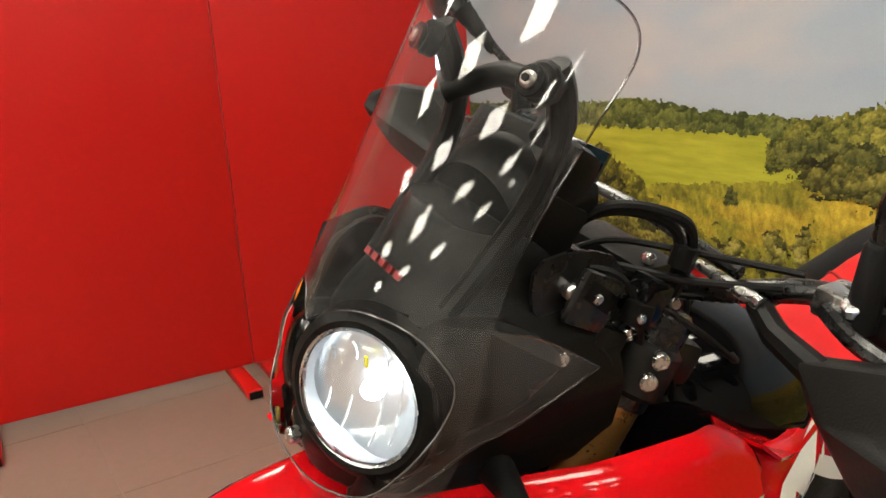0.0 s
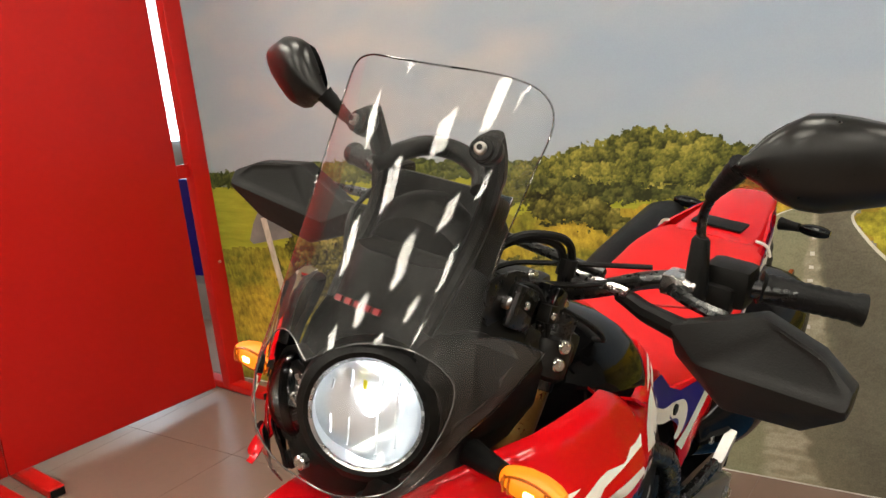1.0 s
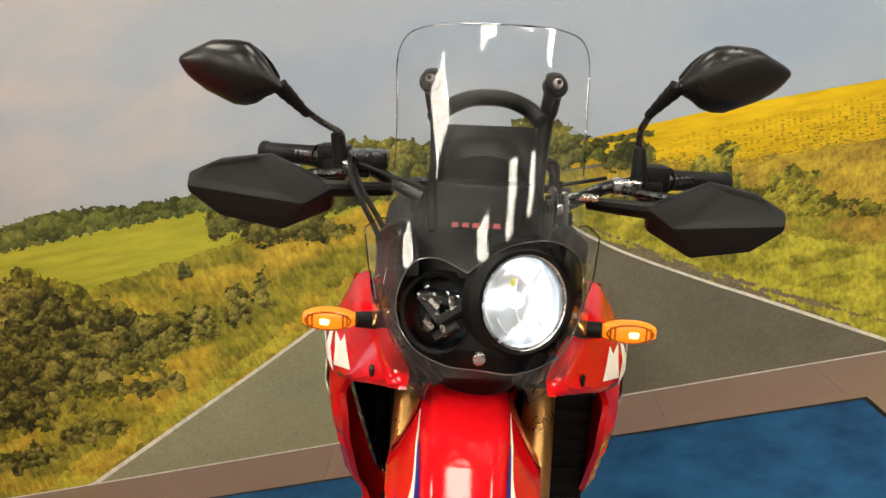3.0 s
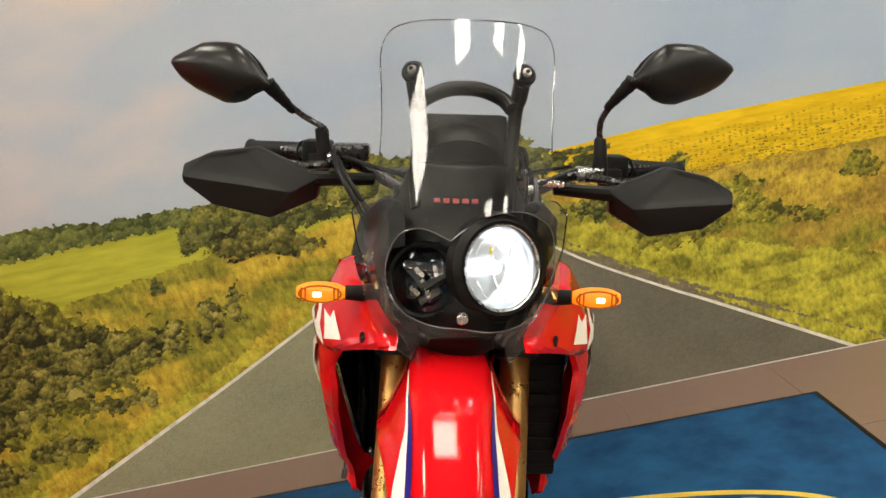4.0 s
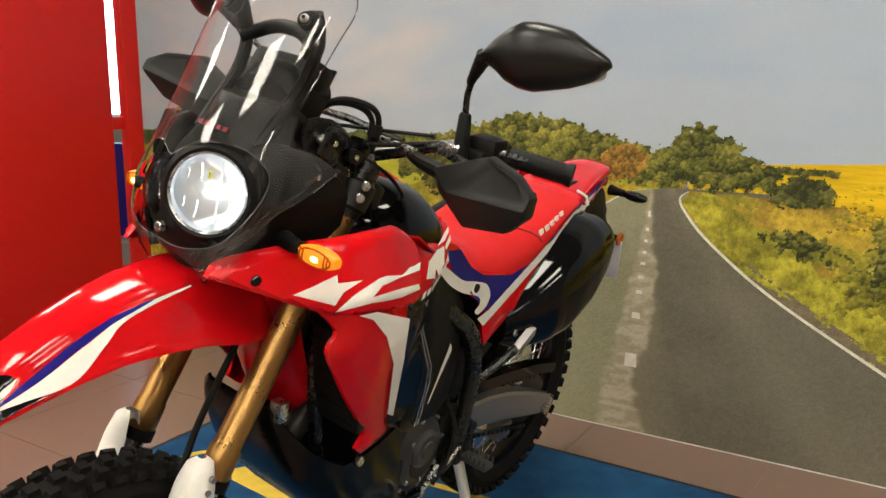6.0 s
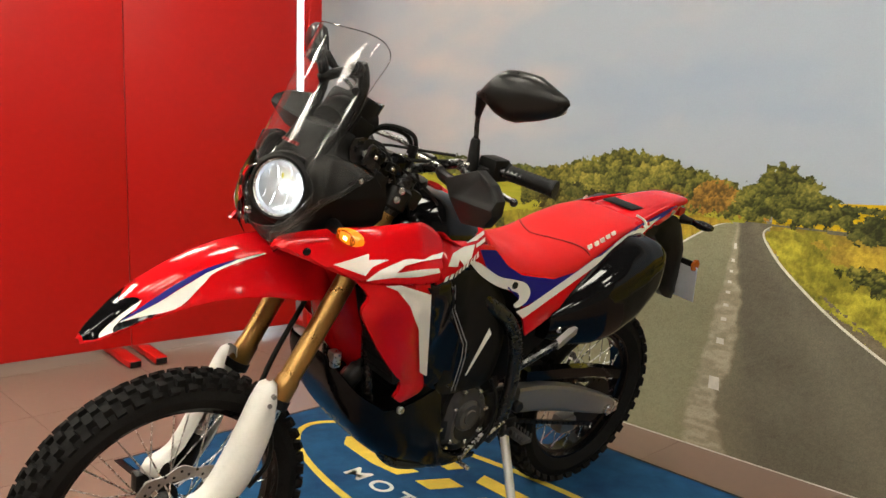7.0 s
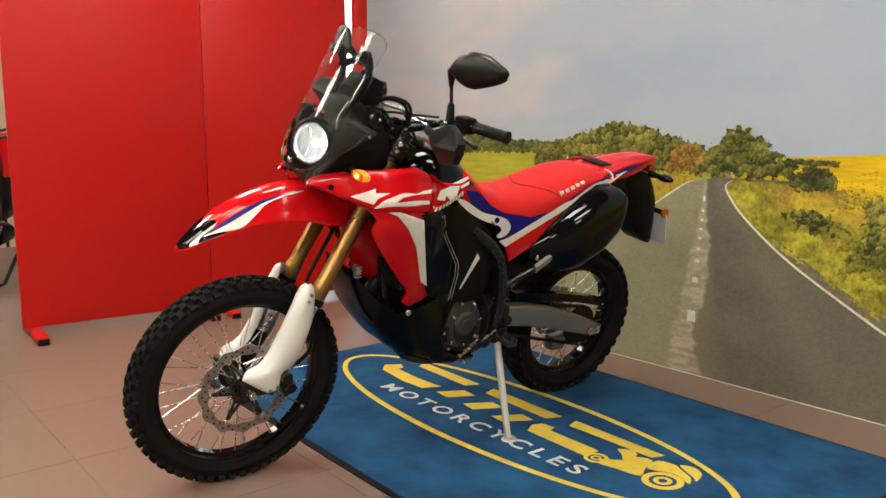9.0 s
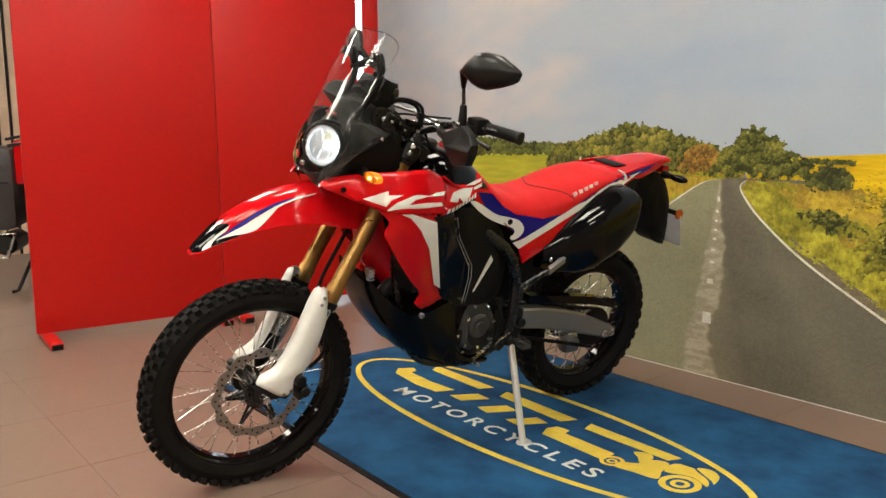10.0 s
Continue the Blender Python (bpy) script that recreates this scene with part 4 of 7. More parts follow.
# ---------------------------------------------------------------- the motorcycle: x forward from the rear axle, y to its left, z up
LEAN_DEG, TURN_DEG = 12.33, -92.14
bike = empty("motorcycle", "red, white and blue rally motorcycle leaning on its side stand", "motorcycle",
             pose(-1.3674, -0.6300, 0.004, 0, 0, TURN_DEG) @ pose(0, 0, 0, -LEAN_DEG))
BASE = 1.458
FRONT, REAR = V(BASE, 0, 0.339), V(0, 0, 0.326)


def tyre(parent, c, r, w, rim_r, knobs, rows, name="tyre"):
    """A knobbly tyre: carcass and tread blocks."""
    prof = []
    n = 14
    for k in range(n + 1):
        a = math.pi * k / n
        y = w / 2 * math.cos(a)
        q = rim_r + (r - 0.010 - rim_r) * (max(0.0, math.sin(a)) ** 0.62)
        prof.append((y * (1.0 if 0.15 < a < 2.99 else 0.72), q))
    bm = bmesh.new()
    loft([[c + V(q * math.cos(t), y, q * math.sin(t)) for y, q in prof] for t in (2 * math.pi * i / 72 for i in range(72))] , bm, cap=False)
    bm.verts.ensure_lookup_table()
    m = len(prof)
    last, start = [bm.verts[71 * m + k] for k in range(m)], [bm.verts[k] for k in range(m)]
    for k in range(m - 1):
        bm.faces.new((last[k], last[k + 1], start[k + 1], start[k]))
    bmesh.ops.recalc_face_normals(bm, faces=bm.faces)
    ob = part(name, bm, RUBBER, parent, "black knobbly off-road tyre")
    for y0, length, width, half in rows:
        for s in ((1, -1) if y0 else (1,)):
            y = s * y0
            q = r - 0.012 - 0.55 * max(0, abs(y) - w * 0.18)
            tip = V(1, s * (0.9 if abs(y0) > w * 0.3 else 0.12), 0).normalized()
            tan = V(0, 0, 1)
            side = tip.cross(tan)
            kb = bmesh.new()
            vs = [[kb.verts.new(V(q, y, 0) + tip * h + tan * a * length / 2 * k + side * b * width / 2 * k) for a, b in ((-1, -1), (1, -1), (1, 1), (-1, 1))] for h, k in ((-0.004, 1.0), (0.0125, 0.84))]
            kb.faces.new(vs[1])
            for e in range(4):
                kb.faces.new((vs[0][e], vs[0][(e + 1) % 4], vs[1][(e + 1) % 4], vs[1][e]))
            bmesh.ops.recalc_face_normals(kb, faces=kb.faces)
            me = bpy.data.meshes.new("tread_block")
            kb.to_mesh(me)
            kb.free()
            me.materials.append(RUBBER)
            for i in range(knobs):
                block = new("tread_block", me)
                block.parent = parent
                block.matrix_basis = Matrix.Translation(c) @ Matrix.Rotation(-2 * math.pi * (i + (0.5 if half else 0)) / knobs, 4, "Y")
    return ob


def wheel(name, c, r, w, rim_r, hub_w, hub_r, spokes, knobs, rows):
    hub = part(name, lathe(c, (0, 1, 0), [(-hub_w / 2, hub_r * 0.75), (-hub_w / 2, hub_r), (-hub_w / 2 + 0.012, hub_r), (-hub_w / 2 + 0.02, hub_r * 0.62), (hub_w / 2 - 0.02, hub_r * 0.62), (hub_w / 2 - 0.012, hub_r), (hub_w / 2, hub_r), (hub_w / 2, hub_r * 0.75)], 28), DARK_METAL, bike, "spoked wheel with black rim")
    tyre(hub, c, r, w, rim_r, knobs, rows)
    rw = w * 0.36
    prof = [(-rw, rim_r + 0.012), (-rw + 0.005, rim_r - 0.006), (-rw * 0.5, rim_r - 0.010), (-rw * 0.4, rim_r - 0.020), (rw * 0.4, rim_r - 0.020), (rw * 0.5, rim_r - 0.010), (rw - 0.005, rim_r - 0.006), (rw, rim_r + 0.012)]
    part("rim", lathe(c, (0, 1, 0), prof, 64, cap=False), GLOSS, hub, "black spoked rim")
    for i in range(spokes):
        s = 1 if i % 2 else -1
        a = 2 * math.pi * i / spokes
        b = a + (0.34 if (i // 2) % 2 else -0.34)
        p = c + V(hub_r * 0.92 * math.cos(b), s * (hub_w / 2 - 0.006), hub_r * 0.92 * math.sin(b))
        q = c + V((rim_r - 0.016) * math.cos(a), s * 0.006, (rim_r - 0.016) * math.sin(a))
        part("spoke", tube([p, q], 0.0019, 5), CHROME, hub)
    return hub


fw = wheel("front_wheel", FRONT, 0.343, 0.086, 0.268, 0.10, 0.045, 36, 54, ((0, 0.021, 0.020, False), (0.022, 0.020, 0.014, True), (0.036, 0.023, 0.013, False)))
rw_ = wheel("rear_wheel", REAR, 0.330, 0.122, 0.235, 0.13, 0.05, 36, 40, ((0.012, 0.030, 0.022, False), (0.036, 0.030, 0.022, True), (0.051, 0.032, 0.018, False)))


def brake_disc(c, r, y, parent):
    """A wavy drilled disc on a dark spider."""
    bm = bmesh.new()
    n = 120
    rings = []
    for yy, q in ((y - 0.002, 0.81), (y - 0.002, 1.0), (y + 0.002, 1.0), (y + 0.002, 0.81)):
        ring_ = []
        for k in range(n):
            a = 2 * math.pi * k / n
            wob = (0.035 * math.cos(12 * a)) * (1 if q == 1.0 else -0.5)
            ring_.append(bm.verts.new(c + V(r * (q + wob) * math.cos(a), yy, r * (q + wob) * math.sin(a))))
        rings.append(ring_)
    for a, b in ((0, 1), (1, 2), (2, 3), (3, 0)):
        for k in range(n):
            j = (k + 1) % n
            bm.faces.new((rings[a][k], rings[a][j], rings[b][j], rings[b][k]))
    bmesh.ops.recalc_face_normals(bm, faces=bm.faces)
    d = part("brake_disc", bm, STEEL, parent, "wavy drilled steel brake disc")
    holes = bmesh.new()
    for k in range(48):
        a = 2 * math.pi * k / 48
        q = r * (0.875 if k % 2 else 0.945)
        disc(c + V(q * math.cos(a), y, q * math.sin(a)), (0, 1, 0), 0.0035, 0.0046, 8, holes)
    tagged(part("drillings", holes, SOFT, parent), kind="stuff")
    for k in range(6):
        a = 2 * math.pi * k / 6
        for off in (-0.26, 0.26):
            part("spider_arm", tube([c + V(r * 0.28 * math.cos(a + off), y, r * 0.28 * math.sin(a + off)), c + V(r * 0.80 * math.cos(a), y, r * 0.80 * math.sin(a))], 0.0048, 6), BLACK_PAINT, parent)
    part("spider_hub", disc(c + V(0, y, 0), (0, 1, 0), r * 0.34, 0.012, 28), BLACK_PAINT, parent)
    for k in range(6):
        a = 2 * math.pi * k / 6
        part("rivet", disc(c + V(r * 0.80 * math.cos(a), y, r * 0.80 * math.sin(a)), (0, 1, 0), 0.008, 0.010, 10), CHROME, parent)
    return d


brake_disc(FRONT, 0.146, 0.062, fw)
brake_disc(REAR, 0.11, -0.08, rw_)
part("axle", disc(FRONT, (0, 1, 0), 0.012, 0.25, 16, bevel=0.002), CHROME, fw)
part("axle", disc(REAR, (0, 1, 0), 0.012, 0.27, 16, bevel=0.002), CHROME, rw_)
part("sprocket", disc(REAR + V(0, 0.075, 0), (0, 1, 0), 0.085, 0.006, 44), DARK_METAL, rw_)

# front fork: gold upper tubes, chrome lower legs, white guards
RAKE = V(-0.480, 0, 1).normalized()
FOOT = V(1.393, 0, 0.315)


def on_fork(z, y):
    return FOOT + RAKE * ((z - FOOT.z) / RAKE.z) + V(0, y + 0.045 * max(0, z - 0.65), 0)


for s in (1, -1):
    y = 0.097 * s - 0.021
    tube_ = part("fork_tube", tube([on_fork(z, y) for z in (0.615, 0.62, 0.66, 0.665, 1.00, 1.055)], [0.025, 0.027, 0.027, 0.0240, 0.0240, 0.0240], 20), GOLD, bike, "gold anodised upside-down fork tube")
    part("fork_cap", tube([on_fork(1.05, y), on_fork(1.135, y), on_fork(1.14, y)], [0.027, 0.027, 0.022], 18), BLACK_PAINT, tube_)
    part("dust_seal", tube([on_fork(0.600, y), on_fork(0.618, y)], 0.030, 18), SOFT, tube_)
    part("fork_leg", tube([on_fork(0.60, y), on_fork(0.40, y)], 0.0205, 16), CHROME, bike)
    foot = bmesh.new()
    tube([on_fork(0.44, y), on_fork(0.36, y), on_fork(0.32, y)], [0.024, 0.027, 0.020], 14, foot)
    box((BASE - 0.015, y, 0.345), (0.09, 0.032, 0.05), foot, 0.008)
    part("axle_lug", foot, DARK_METAL, bike)

    y += 0.009
    GUARD = [(0.671, 1.274, 1.288), (0.663, 1.263, 1.302), (0.636, 1.261, 1.315), (0.5945, 1.258, 1.333), (0.5503, 1.26, 1.352), (0.5061, 1.272, 1.372), (0.4619, 1.287, 1.394), (0.4265, 1.303, 1.416), (0.4106, 1.313, 1.44), (0.4, 1.32, 1.47), (0.378, 1.334, 1.478), (0.358, 1.35, 1.448), (0.338, 1.368, 1.42), (0.328, 1.38, 1.405)]
    gb_ = bmesh.new()
    skins = []
    for out in (1.0, 0.90):
        rows_ = []
        for z in np.linspace(0.671, 0.328, 34):
            xr, xf = ramp(z, [(g_[0], g_[1]) for g_ in GUARD[::-1]]), ramp(z, [(g_[0], g_[2]) for g_ in GUARD[::-1]])
            xm, hx = (xr + xf) / 2, (xf - xr) / 2
            deep = 0.034 * min(1.0, hx / 0.03)
            rows_.append([gb_.verts.new(V(xm - hx * out * math.cos(a), y + s * (-0.004 + deep * out * math.sin(a)), z)) for a in (math.pi * (-0.04 + 1.34 * k / 17) for k in range(18))])
        skins.append(rows_)
    for i in range(33):
        for k in range(17):
            for rows_, flip in ((skins[0], s > 0), (skins[1], s < 0)):
                f_ = (rows_[i][k], rows_[i][k + 1], rows_[i + 1][k + 1], rows_[i + 1][k])
                gb_.faces.new(f_ if flip else f_[::-1])
        for k in (0, 17):
            gb_.faces.new((skins[0][i][k], skins[0][i + 1][k], skins[1][i + 1][k], skins[1][i][k]))
    for i in (0, 33):
        for k in range(17):
            gb_.faces.new((skins[0][i][k], skins[0][i][k + 1], skins[1][i][k + 1], skins[1][i][k]))
    bmesh.ops.recalc_face_normals(gb_, faces=gb_.faces)
    g = part("fork_guard", gb_, WHITE_PLASTIC, bike, "white plastic fork guard", limit=60)
    for px, pz in ((1.283, 0.644), (1.292, 0.624), (1.375, 0.350), (1.40, 0.345)):
        part("screw", disc(V(px, y + s * 0.0275, pz), (0, 1, 0), 0.0055, 0.008, 10), STEEL, g)

cal = bmesh.new()
box((1.345, 0.085, 0.36), (0.05, 0.05, 0.10), cal, 0.012, Matrix.Rotation(radians(25), 4, "Y"))
disc((1.35, 0.115, 0.385), (0, 1, 0), 0.018, 0.03, 18, cal, 0.003)
disc((1.335, 0.115, 0.345), (0, 1, 0), 0.018, 0.03, 18, cal, 0.003)
part("brake_caliper", cal, DARK_METAL, bike, "dark front brake caliper")
part("brake_hose", tube(spline([(1.29, 0.09, 0.40), (1.235, 0.075, 0.44), (1.232, 0.06, 0.52), (1.275, 0.05, 0.60), (1.252, 0.04, 0.645), (1.226, 0.035, 0.70), (1.173, 0.033, 0.80), (1.119, 0.033, 0.90), (1.05, 0.05, 1.04), (0.99, 0.10, 1.17)], 8), 0.0062, 8), SOFT, bike, "black rubber brake hose")
yoke = bmesh.new()
for zc, r_ in ((1.085, 0.034), (0.93, 0.036)):
    for s in (1, -1):
        disc(on_fork(zc, 0.097 * s - 0.021), RAKE, r_, 0.055, 20, yoke, 0.006)
    p = on_fork(zc, 0)
    box(p + V(-0.035, 0, 0), (0.06, 0.19, 0.045), yoke, 0.01, Matrix.Rotation(radians(-27), 4, "Y"))
part("fork_yoke", yoke, DARK_METAL, bike, "dark cast fork yoke")
for s in (1, -1):
    for z in (1.108, 1.088):
        p = on_fork(z, s * 0.097 - 0.021) + V(0.018, 0.029 * s, 0.0)
        part("clamp_bolt", disc(p, (0.5, 0.85 * s, 0.2), 0.0085, 0.014, 12, bevel=0.002), CHROME, bike)

# front mudguard
def crown(c):
    """Share of the drop across the mudguard: a gently bowed top, then steep sides past a soft crease."""
    c = abs(c)
    e = 0.5 * (c - 0.50 + math.sqrt((c - 0.50) ** 2 + 0.004))
    return min(1.0, 0.064 * (c / 0.6) ** 2 + 1.833 * e)


def fender_ring(x, z, w, drop, n=23):
    return [V(x, w * (1 - 2 * k / (n - 1)), z - drop * crown(1 - 2 * k / (n - 1))) for k in range(n)]


FEND = [(1.655, 0.786, 0.012, 0.006), (1.636, 0.806, 0.034, 0.016), (1.59, 0.848, 0.055, 0.032), (1.54, 0.886, 0.068, 0.048), (1.48, 0.918, 0.076, 0.062), (1.42, 0.942, 0.085, 0.072), (1.36, 0.958, 0.096, 0.083), (1.29, 0.969, 0.102, 0.098), (1.22, 0.972, 0.103, 0.118), (1.15, 0.955, 0.095, 0.110), (1.08, 0.915, 0.060, 0.09)]
FX = FEND[::-1]


def fender_at(x, y):
    w = ramp(x, [(f[0], f[2]) for f in FX])
    z = ramp(x, [(f[0], f[1]) for f in FX])
    d = ramp(x, [(f[0], f[3]) for f in FX])
    return z - d * crown(max(-1, min(1, y / w)))


xs = np.linspace(1.655, 1.08, 44)
fr = [fender_ring(x, ramp(x, [(f[0], f[1]) for f in FX]), ramp(x, [(f[0], f[2]) for f in FX]), ramp(x, [(f[0], f[3]) for f in FX])) for x in xs]
bm = bmesh.new()
up = [[bm.verts.new(p) for p in r] for r in fr]
dn = [[bm.verts.new(p - V(0, 0, 0.004)) for p in r] for r in fr]
for i in range(len(fr) - 1):
    for k in range(22):
        bm.faces.new((up[i][k], up[i][k + 1], up[i + 1][k + 1], up[i + 1][k]))
        bm.faces.new((dn[i][k], dn[i + 1][k], dn[i + 1][k + 1], dn[i][k + 1]))
    for k in (0, 22):
        bm.faces.new((up[i][k], up[i + 1][k], dn[i + 1][k], dn[i][k]))
for i in (0, len(fr) - 1):
    for k in range(22):
        bm.faces.new((up[i][k], up[i][k + 1], dn[i][k + 1], dn[i][k]))
bmesh.ops.recalc_face_normals(bm, faces=bm.faces)
fender = part("front_mudguard", bm, RED, bike, "glossy red front mudguard with stripes", limit=50)


def fender_decal(a, b, mat, lift=0.0012, n=26):
    """A stripe on the mudguard between two edges of (x, share of the half width), on both sides."""
    for s in (1, -1):
        bm = bmesh.new()
        rows = []
        for k in range(n + 1):
            t = k / n
            ea = spline([(p[0], p[1], 0) for p in a], 12)
            eb = spline([(p[0], p[1], 0) for p in b], 12)
            pa, pb = ea[round(t * (len(ea) - 1))], eb[round(t * (len(eb) - 1))]
            row = []
            for j in range(9):
                q = pa.lerp(pb, j / 8)
                y = s * q.y * ramp(q.x, [(f[0], f[2]) for f in FX])
                row.append(bm.verts.new(V(q.x, y * 1.012, fender_at(q.x, y) + lift)))
            rows.append(row)
        for r0, r1 in zip(rows, rows[1:]):
            for j in range(8):
                bm.faces.new((r0[j], r0[j + 1], r1[j + 1], r1[j]) if s > 0 else (r0[j], r1[j], r1[j + 1], r0[j + 1]))
        bmesh.ops.recalc_face_normals(bm, faces=bm.faces)
        part("stripe", bm, mat, fender)


fender_decal([(1.582, 0.0), (1.612, 0.0), (1.651, 0.0)], [(1.552, 0.58), (1.605, 0.955), (1.650, 0.90)], GLOSS, 0.0011)
fender_decal([(1.50, 0.965), (1.55, 0.89), (1.592, 0.81), (1.612, 0.80)], [(1.512, 0.985), (1.56, 0.985), (1.595, 0.98), (1.612, 0.96)], GLOSS, 0.0013)
fender_decal([(1.548, 0.61), (1.592, 0.65), (1.622, 0.78), (1.628, 0.975)], [(1.562, 0.70), (1.590, 0.76), (1.603, 0.86), (1.604, 0.975)], WHITE, 0.0020)
fender_decal([(1.295, 0.56), (1.386, 0.595), (1.474, 0.714), (1.536, 0.795), (1.59, 0.80)], [(1.295, 0.57), (1.40, 0.65), (1.44, 0.78), (1.50, 0.965), (1.592, 0.81)], WHITE, 0.0024)
fender_decal([(1.36, 0.572), (1.43, 0.59), (1.486, 0.635), (1.54, 0.71), (1.587, 0.785)], [(1.36, 0.585), (1.43, 0.65), (1.48, 0.715), (1.536, 0.795), (1.59, 0.795)], BLUE, 0.0028)

# red splash guard hanging between the fork legs, behind the wheel
flap = bmesh.new()
skins = []
for inset in (0.0, 0.004):
    rows = []
    for z, xf, w, xb, wb in ((0.905, 1.150, 0.052, 1.07, 0.070), (0.85, 1.130, 0.052, 1.05, 0.066), (0.80, 1.110, 0.050, 1.035, 0.064), (0.74, 1.090, 0.048, 1.012, 0.066), (0.69, 1.066, 0.046, 0.998, 0.067), (0.655, 1.040, 0.044, 0.985, 0.067), (0.625, 1.008, 0.048, 0.978, 0.067), (0.600, 0.988, 0.058, 0.970, 0.067)):
        half = [(xf, 0.0), (xf - 0.002, w * 0.5), (xf - 0.008, w * 0.9), (xf - 0.016, w), ((xf + xb) / 2, (w + wb) / 2 + 0.002), (xb, wb)]
        ring = [(x, -y) for x, y in half[:0:-1]] + half
        rows.append([flap.verts.new(V(x - inset, y - math.copysign(inset, y) * (abs(y) > 0.03), z)) for x, y in ring])
    skins.append(rows)
for i in range(7):
    for k in range(10):
        for rows in skins:
            flap.faces.new((rows[i][k], rows[i][k + 1], rows[i + 1][k + 1], rows[i + 1][k]))
    for k in (0, 10):
        flap.faces.new((skins[0][i][k], skins[0][i + 1][k], skins[1][i + 1][k], skins[1][i][k]))
for i in (0, 7):
    for k in range(10):
        flap.faces.new((skins[0][i][k], skins[0][i][k + 1], skins[1][i][k + 1], skins[1][i][k]))
bmesh.ops.recalc_face_normals(flap, faces=flap.faces)
part("splash_guard", flap, RED, bike, "red splash guard between the fork legs", limit=40)

# ---------------------------------------------------------------- nose fairing, lamps and screen
def nose_ring(z, xf, xb, w, n=75):
    r = []
    for k in range(n):
        a = -math.pi / 2 + math.pi * k / (n - 1)
        r.append(V(xb + (xf - xb) * max(0.0, math.cos(a)) ** 0.78, w * math.sin(a), z))
    return r


NOSE = [(0.945, 1.20, 1.10, 0.035), (0.962, 1.262, 1.08, 0.072), (1.00, 1.297, 1.06, 0.108), (1.04, 1.307, 1.05, 0.124), (1.09, 1.296, 1.05, 0.130), (1.14, 1.262, 1.06, 0.120), (1.18, 1.222, 1.09, 0.094), (1.215, 1.198, 1.12, 0.080), (1.228, 1.185, 1.14, 0.070)]
zs = np.linspace(0.945, 1.228, 56)
LAMPS = ((V(1.276, 0.054, 1.099), V(1, 0.50, 0.20).normalized(), 0.0585), (V(1.273, -0.055, 1.079), V(1, -0.50, 0.18).normalized(), 0.046))
nb = loft([nose_ring(z, *[ramp(z, [(q[0], q[k]) for q in NOSE]) for k in (1, 2, 3)]) for z in zs])
gone = []
for f in nb.faces:
    c = f.calc_center_median()
    for lc, ld, lr in LAMPS:
        d = c - lc
        if len(f.verts) == 4 and c.x > 1.12 and (d - ld * d.dot(ld)).length < lr * 1.16:
            gone.append(f)
            break
bmesh.ops.delete(nb, geom=gone, context="FACES")
nose = part("nose_cowl", nb, MATT, bike, "matt black nose cowl", limit=50)
for k in range(5):
    mark = V(1.222, -0.010 + (k - 2) * 0.0135, 1.182)
    part("mark", box(mark, (0.003, 0.0085, 0.0065), m=Matrix.Rotation(radians(-36), 4, "Y")), RED_MARK, nose, "small red lettering block")


